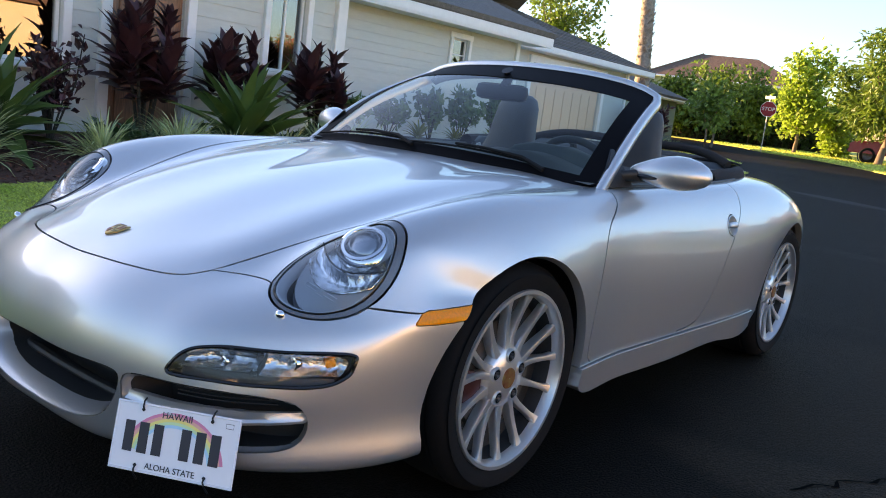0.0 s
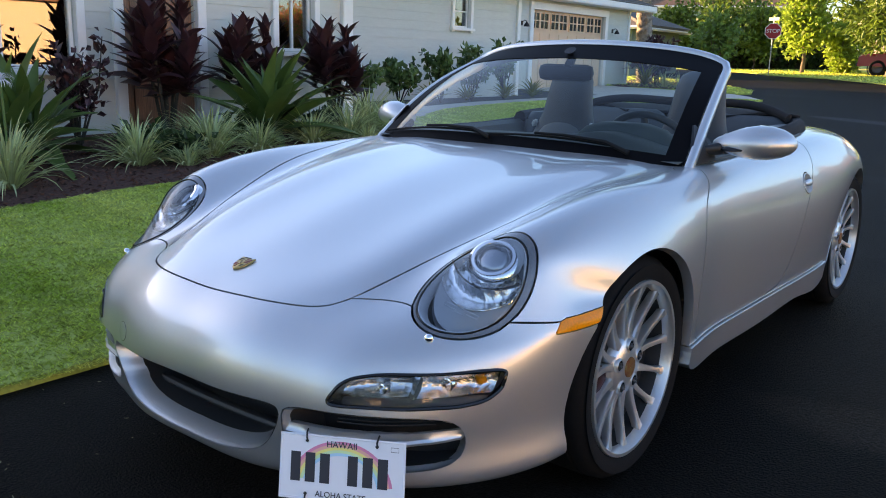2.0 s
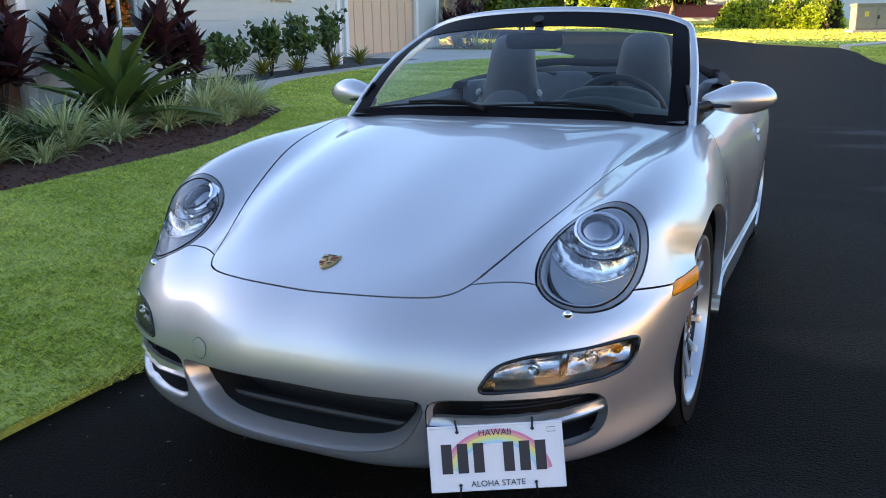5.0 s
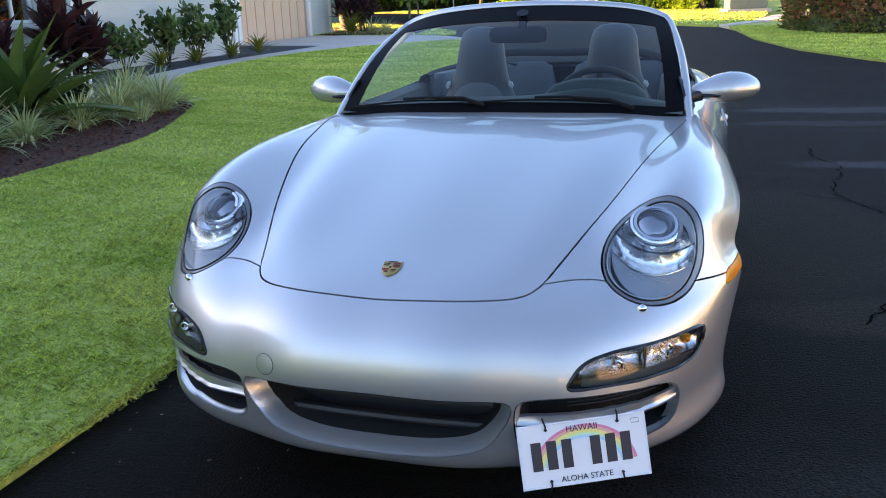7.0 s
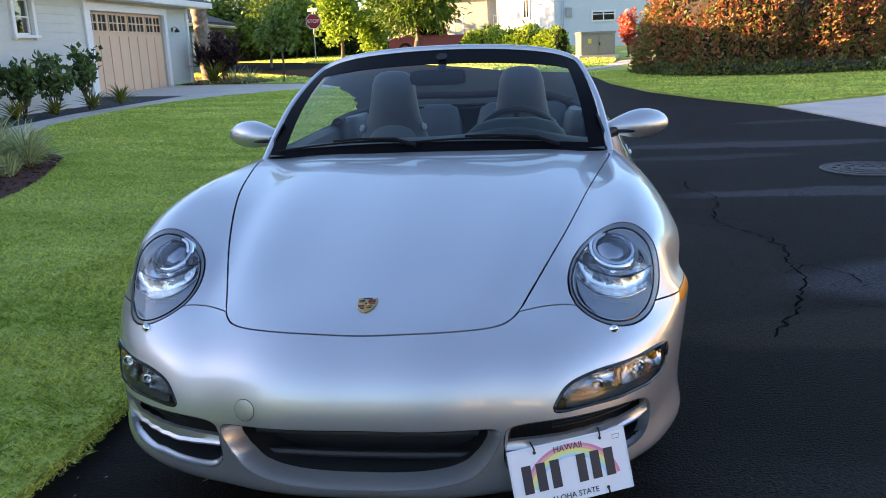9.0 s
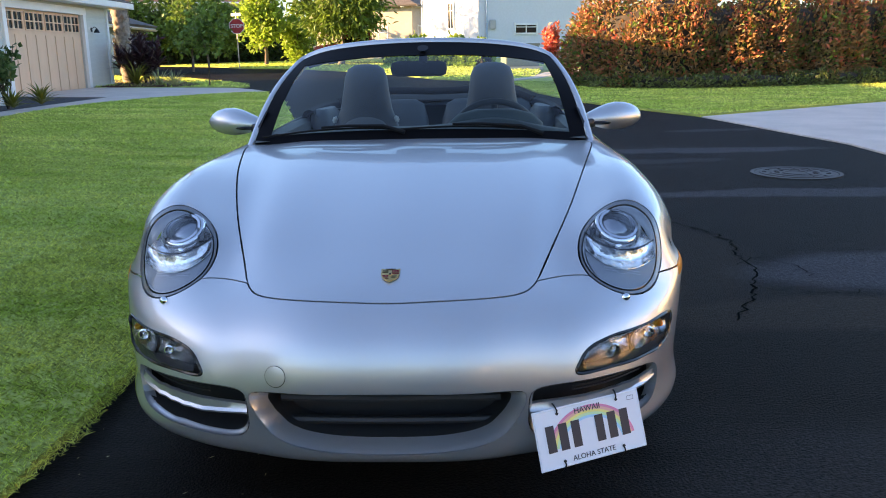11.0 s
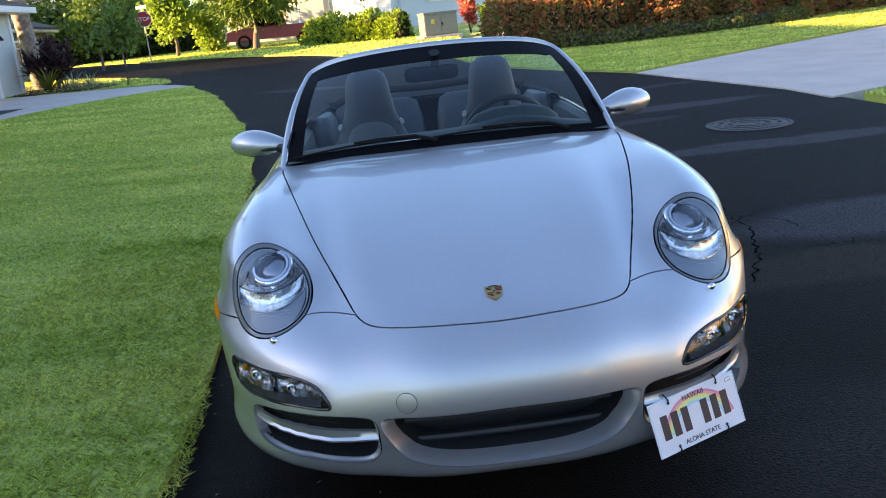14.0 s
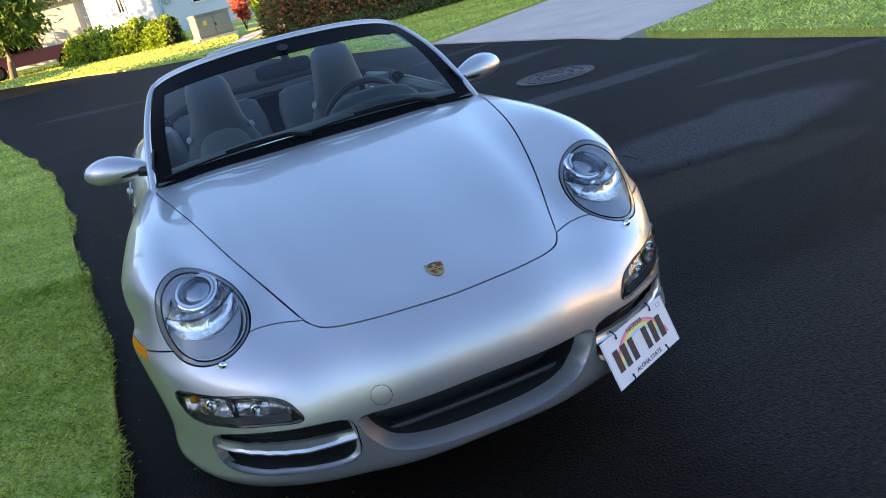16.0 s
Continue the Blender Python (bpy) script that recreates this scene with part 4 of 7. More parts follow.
car = thing("car")
car.matrix_basis = Matrix.Rotation(.0085, 4, "Z") @ Matrix.Diagonal((1.03, .975, 1.003, 1))
tagged(car, "silver two-seat convertible sports car parked with its top down", "car")
shell.panel("body", PAINT, car, "body", 0.03)
shell.panel("hood", PAINT, car, "hood")
shell.panel("bumper", PAINT, car, "front_bumper", 0.03)
shell.panel("rear_bumper", PAINT, car, "rear_bumper")
for s in (1, -1):
    shell.panel("door", PAINT, car, "door", 0.02, pick=lambda c, s=s: c[0] * s > 0)
    shell.panel("sill", PAINT, car, "side_sill", 0.05, lift=0.010, pick=lambda c, s=s: c[0] * s > 0)
    shell.panel("marker", AMBER, car, "side_marker", 0.02, 0.001, "amber side marker", pick=lambda c, s=s: c[0] * s > 0)
    shell.panel("lamp_ring", LAMP_RING, car, "headlight_ring", 0.012, 0.0035, "fine-ribbed grey ring round the headlight", pick=lambda c, s=s: c[0] * s > 0)
    shell.panel("headlight", CLEAR, car, "headlight", 0.004, 0.004, "clear oval headlight", pick=lambda c, s=s: c[0] * s > 0)
    shell.panel("fog", CLEAR, car, "fog_light", 0.004, 0.004, "clear slanted front lamp", pick=lambda c, s=s: c[0] * s > 0)


# ---- the car: wheels ----
HUB_CREST = material("hub_cap_crest", (0.30, 0.20, 0.07), 0.45, 0.6, color2=(0.25, 0.06, 0.03), scale=60)

def wheel(at, side, radius, rim, width):
    """A tyre on a light-alloy rim of many fine spokes, with brake disc, nuts and hub cap."""
    w = part("wheel", lathe([(-.02, .05), (-.02, .001)], 12, m=pose(*at)), BRAKE, car)
    m = pose(*at) @ Matrix.Diagonal((side, 1.026, 1, 1))
    hw = width / 2
    prof = [(-hw + .01, rim - .004), (-hw - .004, rim + .02), (-hw - .006, rim + .05), (-hw + .006, radius - .02), (-hw + .025, radius - .004), (-hw * .4, radius), (hw * .4, radius), (hw * .53, radius), (hw * .55, radius - .008), (hw * .60, radius - .008), (hw * .62, radius - .001), (hw - .025, radius - .004), (hw - .006, radius - .02), (hw + .001, radius - .030), (hw - .002, radius - .033), (hw + .002, radius - .036), (hw + .006, rim + .05), (hw + .004, rim + .02), (hw - .01, rim - .004)]
    bm = lathe(prof, 72, m=m)
    part("tyre", bm, RUBBER, w, "black low-profile tyre")
    bm = lathe([(hw - .006, rim + .006), (hw + .003, rim + .004), (hw + .003, rim - .006), (hw - .012, rim - .013), (hw - .030, rim - .016)], 96, m=m)
    part("rim", bm, ALLOY, w, "silver alloy rim")
    part("rim_barrel", lathe([(hw - .030, rim - .016), (hw - .05, rim - .019), (-hw + .04, rim - .034), (-hw + .005, rim + .002)], 72, m=m), BARREL, w, "grey inner barrel of the rim")
    # flat black disc stands in for the shade behind the spokes
    part("hollow_shade", lathe([(hw - .075, rim - .026), (hw - .088, .03)], 48, m=m), BLACK, w, "black disc for the shade behind the spokes")
    face = hw - .014
    third = 2 * math.pi / 15
    for g in range(5):
        nut = math.pi / 2 + 2 * math.pi * g / 5
        # a forked pair that straddles each wheel nut, and a single spoke between one pair and the next
        for r0, side_of in ((.052, -1), (.052, 1), (.045, 0)):
            rows = []
            for k in range(13):
                u = k / 12
                r = r0 + (rim - .010 - r0) * u
                off = side_of * np.interp(r, [.05, .075, .105, .14, .25], [.012, .011, .0105, .019, .0525])
                ang = nut + (math.asin(off / r) if side_of else third * 1.5)
                wd = .0090 + (.0065 if side_of else .011) * (1 - u) ** 2.5 + .0065 * max(0, u - .82) / .18
                x = face - .013 * math.sin(math.pi * u ** .8) - .010 * (1 - u)
                dep = .022 + .012 * (1 - u)
                c = Vector((0, math.cos(ang), math.sin(ang)))
                q = Vector((0, -math.sin(ang), math.cos(ang)))
                rows.append([m @ (c * r + q * (wd * pw) + Vector((x + px, 0, 0))) for px, pw in ((0, .78), (.0008, .4), (.0008, -.4), (0, -.78), (-.007, -1), (-dep, -.8), (-dep, .8), (-.007, 1))])
            part("spoke", loft(rows, closed=True, cap=True), ALLOY, w, sharp=28)
        part("nut_boss", lathe([(face - .030, .023), (face - .009, .021), (face - .006, .0185), (face - .006, .0160), (face - .020, .0145)], 28, m=m @ Matrix.Translation((0, .064 * math.cos(nut), .064 * math.sin(nut)))), ALLOY, w)
        # black disc across the boss paints the shade of its recess
        part("nut_shade", lathe([(face - .008, .0155), (face - .0085, .001)], 24, m=m @ Matrix.Translation((0, .064 * math.cos(nut), .064 * math.sin(nut)))), GLOSS_BLACK, w, "black disc for the shade in the nut recess")
    part("hub", lathe([(face - .045, .094), (face - .022, .089), (face - .014, .080), (face - .009, .050), (face - .007, .040), (face - .007, .001)], 40, m=m), ALLOY, w)
    part("hub_cap", lathe([(face - .008, .031), (face - .004, .029), (face - .003, .001)], 32, m=m), HUB_CREST, w, "small gold and red crest cap")
    for g in range(5):
        t = math.pi / 2 + 2 * math.pi * g / 5
        c = m @ Vector((face - .003, .064 * math.cos(t), .064 * math.sin(t)))
        part("wheel_nut", lathe([(-.010, .0095), (-.001, .0095), (.001, .0080), (-.002, .0055), (-.006, .001)], 6, m=Matrix.Translation(c) @ Matrix.Diagonal((side, 1, 1, 1))), BRAKE, w, "dark wheel nut")
    part("brake_disc", lathe([(hw - .085, .165), (hw - .062, .165), (hw - .062, .06), (hw - .085, .06)], 48, m=m, closed=True), BRAKE, w, "grey iron brake disc")
    bm = bmesh.new()
    rows = []
    for k in range(7):
        a = radians(165 + 40 * k / 6)
        rows.append([m @ Vector((hw - .10 + dx, r * math.cos(a), r * math.sin(a))) for dx, r in ((0, .10), (.055, .10), (.06, .14), (.055, .178), (0, .178))])
    part("brake_caliper", loft(rows, closed=True, cap=True), CALIPER, w, "red brake caliper")
    return w


for s in (1, -1):
    wheel((s * .690, .010, .334), s, .331, .254, .235)
    wheel((s * .650, 2.505, .345), s, .340, .254, .285)


def wheel_housing(y, s):
    rows = []
    for x in (.85, .70, .45):
        rows.append([(s * x * (1 - .02 * (x > .8)), y - .015 + .392 * math.cos(radians(a)), .330 + .388 * math.sin(radians(a))) for a in range(-25, 206, 10)])
    rows.append([(s * .45, y + .05 * math.cos(radians(a)), .4 + .03 * math.sin(radians(a))) for a in range(-25, 206, 10)])
    part("wheel_housing", loft(rows[1:]), BLACK, car, "black wheel housing")


for s in (1, -1):
    wheel_housing(0, s)
    wheel_housing(2.52, s)


# ---- the car: windscreen ----
def screen_point(u, v):
    """The windscreen's surface: u from the driver's right (-1) to left (1), v from its foot to the header."""
    bx, by, bz = .672 * u, .50 + .095 * u * u, .892 - .032 * u * u
    tx, ty, tz = .560 * u, 1.105 + .075 * u ** 2 + .03 * abs(u) ** 6, 1.262 - .040 * u ** 2 - .022 * abs(u) ** 6
    bow = math.sin(math.pi * v)
    return Vector((bx + (tx - bx) * v + u * .012 * bow, by + (ty - by) * v - .03 * bow * (1 - .4 * u * u), bz + (tz - bz) * v + .032 * bow))


def screen_patch(u0, u1, v0, v1, lift=0.0, nu=28, nv=16):
    rows = []
    for j in range(nv + 1):
        row = []
        for i in range(nu + 1):
            u, v = u0 + (u1 - u0) * i / nu, v0 + (v1 - v0) * j / nv
            p = screen_point(u, v)
            n = (screen_point(u + .01, v) - p).cross(screen_point(u, v + .01) - p).normalized()
            row.append(p + n * lift)
        rows.append(row)
    return rows


windscreen = part("windscreen", loft(screen_patch(-.97, .97, .0, .97)), GLASS, car, "curved clear windscreen")
windscreen.visible_shadow = False


def frit(rows):
    return solid(loft(rows), 0.002)


part("screen_border", frit(screen_patch(-.985, .985, .785, .99, .002, 28, 3)), FRIT, windscreen, "black upper glass border")
part("screen_border", frit(screen_patch(-.985, .985, -.045, .042, .002, 28, 4)), FRIT, windscreen, "black lower glass border")
for s in (1, -1):
    a, b = (.895, .99) if s > 0 else (-.99, -.895)
    part("screen_border", frit(screen_patch(a, b, .0, .985, .0024, 2, 16)), FRIT, windscreen, "black side glass border")


def screen_frame():
    """The painted frame round the glass: both pillars and the header in one piece."""
    path = [screen_point(-1.0, v) for v in np.linspace(-.06, .9, 18)]
    top = [screen_point(u, 1.0 - .05 * abs(u) ** 14) for u in np.linspace(-.985, .985, 40)]
    pts = path + top + [screen_point(1.0, v) for v in np.linspace(.9, -.06, 18)]
    rows = []
    n = len(pts)
    c = Vector((0, 1.0, 1.05))
    for i, p in enumerate(pts):
        d = (pts[min(i + 1, n - 1)] - pts[max(i - 1, 0)]).normalized()
        u = max(-1, min(1, p.x / .6))
        nrm = Vector((.35 * u, -.75, .62))
        nrm = (nrm - d * nrm.dot(d)).normalized()
        out = d.cross(nrm).normalized()
        if out.dot(p - c) < 0:
            out = -out
        ring = []
        for a, b in ((-.002, .004), (.006, .009), (.016, .009), (.026, .001), (.030, -.018), (.022, -.040), (.0, -.046), (-.008, -.020)):
            ring.append(p + out * a + nrm * b)
        rows.append(ring)
    return part("windscreen_frame", loft(rows, closed=True, cap=True), PAINT, car, "silver windscreen frame")


screen_frame()
rows = []
for u in np.linspace(-.96, .96, 30):
    p = screen_point(u, .955)
    rows.append([p + Vector((0, dy, dz)) for dy, dz in ((.02, -.03), (.06, -.045), (.085, -.03), (.07, .0), (.03, .0))])
part("header_lining", loft(rows, closed=True, cap=True), BLACK, car, "black header trim")


# ---- the car: details ----
def on_shell(p, lift=0.0):
    """The place on the skin nearest to p, and its normal."""
    p = np.asarray(p, float)
    k = int(np.argmin(((shell.v - p) ** 2).sum(1)))
    n = shell.n[k]
    q = p - n * ((p - shell.v[k]) @ n) + n * lift
    return Vector(q), Vector(n)


def frame_on(p, up=(0, 0, 1), lift=0.0):
    """A pose on the skin: z along its normal, y towards up."""
    q, n = on_shell(p, lift)
    y = (Vector(up) - n * n.dot(Vector(up))).normalized()
    x = y.cross(n).normalized()
    return Matrix(((x.x, y.x, n.x, q.x), (x.y, y.y, n.y, q.y), (x.z, y.z, n.z, q.z), (0, 0, 0, 1)))


def disc(m, rx, ry, z=0.0, n=40, bm=None):
    bm = bm or bmesh.new()
    bm.faces.new([bm.verts.new(m @ Vector((rx * math.cos(2 * math.pi * k / n), ry * math.sin(2 * math.pi * k / n), z))) for k in range(n)])
    return bm


def rings(m, prof, n=40, closed=False):
    """Rings of (scale x, scale y, z) in the pose m, joined."""
    return loft([[m @ Vector((a * math.cos(2 * math.pi * k / n), b * math.sin(2 * math.pi * k / n), z)) for k in range(n)] for a, b, z in prof], closed=True)


REFLECTOR = material("lamp_reflector", (0.95, 0.96, 0.97), 0.10, 1.0, fine=0.10, fine_scale=120, bump=0.006, bump_scale=55, stretch=(1, 1, .5))
FOG_BOWL = material("fog_lamp_bowl", (0.62, 0.63, 0.64), 0.12, 1.0, fine=0.1, fine_scale=120, bump=0.006, bump_scale=45)
BULB = material("projector_glass", (0.42, 0.44, 0.46), 0.12, 0.7, coat=1.0)


BEZEL = material("pale_lamp_bezel", (0.84, 0.85, 0.86), 0.32, 0.15)


def headlamp_inside(s):
    """The bowl, projector, reflectors and fittings behind a headlamp's lens."""
    host = [o for o in car.children if o.name.startswith("headlight") and "ring" not in o.name and (sum(v.co.x for v in o.data.vertices) > 0) == (s > 0)][0]
    flip = Matrix.Diagonal((s, 1, 1, 1))
    e2, e1 = HEAD_2.normalized(), HEAD_1.normalized()
    n = e2.cross(e1).normalized()
    e2 = e1.cross(n).normalized()
    m = flip @ Matrix(((e2.x, e1.x, n.x, HEAD_C.x), (e2.y, e1.y, n.y, HEAD_C.y), (e2.z, e1.z, n.z, HEAD_C.z), (0, 0, 0, 1)))
    a, b = .109, .155
    inv = np.linalg.inv(np.array(flip.to_3x3() @ Matrix((e2, e1, n)).transposed()))
    q = (shell.v - np.array((s * HEAD_C.x, HEAD_C.y, HEAD_C.z))) @ inv.T
    rr = np.hypot(q[:, 0] / a, q[:, 1] / b)
    near = (np.abs(rr - 1) < .06) & (np.abs(q[:, 2]) < .10)
    k = np.linalg.lstsq(np.column_stack([q[near, 0], q[near, 1], np.ones(near.sum())]), q[near, 2], rcond=None)[0]
    m = m @ Matrix(((1, 0, 0, 0), (0, 1, 0, 0), (k[0], k[1], 1, k[2]), (0, 0, 0, 1)))


    own = [f for f, l in zip(shell.faces, shell.label) if l == "headlight" and shell.v[f[0]][0] * s > 0]
    count = {}
    for f in own:
        for e in zip(f, f[1:] + f[:1]):
            count[tuple(sorted(e))] = count.get(tuple(sorted(e)), 0) + 1
    loop = q[sorted({v for e, c in count.items() if c == 1 for v in e})]
    ang = np.arctan2(loop[:, 1] / b, loop[:, 0] / a)
    loop = loop[np.argsort(ang)]
    ang = np.sort(ang)
    turn = np.linspace(-math.pi, math.pi, 72, endpoint=False)
    edge_x, edge_y, edge_z = (np.interp(turn, ang, loop[:, c], period=2 * math.pi) for c in range(3))
    edge_z = edge_z - (edge_x * k[0] + edge_y * k[1] + k[2])

    mid_x, mid_y = edge_x.mean(), edge_y.mean()
    edge_x, edge_y = edge_x - mid_x, edge_y - mid_y
    m = m @ Matrix.Translation((mid_x, mid_y, 0))
    part("lamp_bowl", rings(m, [(a * .93, b * .93, -.024), (a * .9, b * .9, -.05), (a * .7, b * .7, -.075), (.001, .001, -.08)]), LAMP_GREY, host, "dark grey lamp housing")

    def rim_rows(prof):
        """Rings that follow the lens's edge where it bends with the fender."""
        return loft([[m @ Vector((x * f, y * f, h * f + z)) for x, y, h in zip(edge_x, edge_y, edge_z)] for f, z in prof], closed=True)
    part("lamp_gasket", rim_rows(((1.012, -.004), (1.010, .002), (1.000, .0030), (.988, .0015), (.976, -.005))), GLOSS_BLACK, host, "black seal")
    up0 = m @ Matrix.Translation((0, .006, 0))
    part("inner_bezel", rim_rows(((.985, -.001), (.962, -.001), (.935, -.006), (.90, -.016), (.885, -.030))), BEZEL, host, "pale satin inner bezel")

    m = m @ Matrix.Diagonal((1.09, 1.07, 1, 1))

    def sheet(top, bottom, half, z, mat, name, label, bow=0.0, nx=24, ny=6):
        rows = []
        for j in range(ny + 1):
            row = []
            for i in range(nx + 1):
                x = half * (2 * i / nx - 1)
                y0, y1 = top(x), bottom(x)
                f = j / ny
                row.append(m @ Vector((x, y0 + (y1 - y0) * f, z - bow * math.sin(math.pi * f) * (1 - (x / half) ** 4))))
            rows.append(row)
        return part(name, solid(loft(rows), .002), mat, host, label)

    def arc(x):
        return .006 - b * .84 * math.sqrt(max(0, 1 - (x / (a * .84)) ** 2))
    brow = lambda x: -.002 + 5.6 * x * x
    chin = lambda x: -.060 + 6.6 * x * x
    sheet(chin, lambda x: min(arc(x), chin(x) - .0005), .0905, -.016, LAMP_GREY, "lower_trim", "dotted grey lower trim")
    sheet(brow, chin, .090, -.010, REFLECTOR, "lower_reflector", "bright curved reflector", .022)
    part("brow_bar", tube([m @ Vector((x, brow(x) + .003, -.006)) for x in np.linspace(-.090, .090, 21)], .0020, 6), GLOSS_BLACK, host, "thin black bar")
    dish = m @ Matrix.Translation((0, .030, -.014))
    part("upper_reflector", rings(dish, [(.090, .062, .0), (.078, .053, -.018), (.055, .038, -.034), (.025, .02, -.042), (.001, .001, -.043)]), REFLECTOR, host, "bright bowl reflector")
    up = m @ Matrix.Translation((0, .084, -.006))
    part("projector_ring", rings(up, [(.054, .054, -.04), (.054, .054, -.004), (.051, .051, .008), (.044, .044, .009), (.041, .041, .003), (.040, .040, -.012)]), CHROME, host, "chrome projector ring")
    ribs = []
    for r, z in ((.066, -.030), (.064, -.008), (.058, .004), (.052, .007)):
        ribs.append([up @ Vector(((r + .0014 * (k % 2)) * math.cos(2 * math.pi * k / 88), (r + .0014 * (k % 2)) * math.sin(2 * math.pi * k / 88), z - .001 * (k % 2))) for k in range(88)])
    part("projector_collar", loft(ribs, closed=True), CHROME, host, "ribbed bright collar round the projector")
    part("projector_lens", rings(up, [(.041, .041, -.004), (.039, .039, .005), (.030, .030, .012), (.016, .016, .0155), (.001, .001, .0165)]), BULB, host, "clouded projector lens")
    part("bulb_tip", rings(m @ Matrix.Translation((0, .026, -.020)), [(.012, .012, -.02), (.012, .012, .004), (.007, .007, .010), (.001, .001, .011)], 20), CHROME, host)
    scale_bar = part("level_scale", tube([(-.045, -.005, 0), (-.012, -.005, 0), (-.012, -.010, 0), (.012, -.010, 0), (.012, -.005, 0), (.045, -.005, 0), (.045, .004, 0), (-.045, .004, 0)], .0009, 5, closed=True), BEZEL, host, "thin pale level marks")
    scale_bar.matrix_basis = m @ pose(.0, -.068, -.008, 0, 0, -6 * s)
    w = frame_on((s * .612, -.712, .556))
    part("washer_nozzle", rings(w, [(.013, .011, -.002), (.013, .011, .003), (.009, .008, .010), (.004, .004, .013), (.001, .001, .0135)], 24), CHROME, car, "small silver washer nozzle")


def surf_y(x, z):
    """How far forward the front skin stands at (x, z)."""
    k = np.argsort((np.abs(shell.v[:, 0]) - abs(x)) ** 2 + (shell.v[:, 2] - z) ** 2 + 9 * (shell.v[:, 1] > -.3))[:4]
    return float(shell.v[k, 1].mean())


def fog_inside(s):
    host = [o for o in car.children if o.name.startswith("fog_light") and (sum(v.co.x for v in o.data.vertices) > 0) == (s > 0)][0]
    c = np.mean(FOG, axis=0)
    bm = bmesh.new()
    rows = []
    for sc, back in ((1.0, .002), (.97, .03), (.9, .06)):
        row = []
        for x, z in FOG:
            q, n = on_shell(((c[0] + (x - c[0]) * sc), -.78 if x < .6 else -.62, c[1] + (z - c[1]) * sc))
            k = np.argmin((np.abs(np.abs(shell.v[:, 0]) - x) + np.abs(shell.v[:, 2] - z) + 9 * (shell.v[:, 1] > -.3)))
            y = shell.v[k][1]
            row.append(Vector((s * (c[0] + (x - c[0]) * sc), y + back, c[1] + (z - c[1]) * sc)))
        rows.append(row)
    part("lamp_box", loft(rows), LAMP_BOX, host, "dark grey lamp housing")
    back = bmesh.new()
    back.faces.new([back.verts.new(v) for v in rows[-1]])
    part("lamp_back", back, LAMP_BOX, host)
    ys = np.array([surf_y(x, z) for x, z in FOG])
    for _ in range(6):
        ys = (np.roll(ys, 1) + 2 * ys + np.roll(ys, -1)) / 4
    seal = [Vector((s * x, y + .001, z)) for (x, z), y in zip(FOG, ys)]
    part("lamp_seal", tube(seal, .0046, 6, closed=True), GLOSS_BLACK, host, "black seal")

    def at(x, z, dep):
        k = np.argmin((np.abs(np.abs(shell.v[:, 0]) - x) + np.abs(shell.v[:, 2] - z) + 9 * (shell.v[:, 1] > -.3)))
        return Vector((s * x, shell.v[k][1] + dep, z))
    # two bright bowls parted by an upright divider, over a plain dark sill
    for x0, x1, z0, z1 in ((.488, .612, .428, .474), (.628, .738, .430, .480)):
        rows = []
        for t in np.linspace(0, 1, 12):
            x = x0 + (x1 - x0) * t
            lo = z0 + .006 * t
            hi = min(z1, .440 + (x - .470) * .85)
            rows.append([at(x, lo + (hi - lo) * f, .010 + .034 * math.sin(math.pi * f) * (.35 + .65 * math.sin(math.pi * t))) for f in np.linspace(0, 1, 7)])
        part("reflector", solid(loft(rows), .002), FOG_BOWL, host, "bright bowl reflector")
    part("divider", solid(loft([[at(x, z, d) for z in (.424, .445, .466, .480)] for x, d in ((.617, .014), (.620, .006), (.624, .014))]), .002), CHROME, host, "bright divider")
    part("lamp_sill", solid(loft([[at(x, z, d) for x in np.linspace(.492, .730, 12)] for z, d in ((.412, .006), (.420, .010), (.429, .016))]), .002), LAMP_BOX, host, "dark ribbed lamp sill")
    for x, z, r in ((.568, .452, .013), (.672, .460, .016)):
        mm = Matrix.Translation(at(x, z, .012)) @ Matrix.Rotation(radians(90), 4, "X")
        part("bulb_ring", rings(mm, [(r, r, -.012), (r, r, .004), (r * .8, r * .8, .005), (r * .7, r * .7, -.004), (r * .3, r * .3, .003), (.001, .001, .005)], 24), CHROME, host, "chrome bulb ring")
    p = at(.715, .462, .028)
    part("turn_bulb", rings(Matrix.Translation(p) @ Matrix.Rotation(radians(90), 4, "X"), [(.010, .010, -.01), (.009, .009, .006), (.004, .004, .011), (.001, .001, .012)], 20), AMBER, host, "amber turn bulb")


for s in (1, -1):
    headlamp_inside(s)
    fog_inside(s)


def opening_lining(poly, name, depth, host, mirror=1, label="", wide=.9, tall=.75, slope=.05):
    """A painted surround that slopes into an opening of the bumper, and the black box behind it."""
    c = (poly.max(0) + poly.min(0)) / 2
    rows = []
    for f, back in ((0.0, .002), (.25, .012), (.7, slope * .7), (1.0, slope), (1.0, depth)):
        row = []
        for x, z in poly:
            q = (c[0] + (x - c[0]) * (1 - f * (1 - wide)), c[1] + (z - c[1]) * (1 - f * (1 - tall)))
            row.append(Vector((mirror * q[0], surf_y(x, z) + back, q[1])))
        rows.append(row)
    part(name + "_surround", loft([r + r[:1] for r in rows[:4]]), PAINT, host, "silver edge of the intake")
    bm = loft([r + r[:1] for r in rows[3:]])
    bm.faces.new([bm.verts.new(v) for v in rows[-1]])
    return part(name, bm, DARK_GREY, host, label)


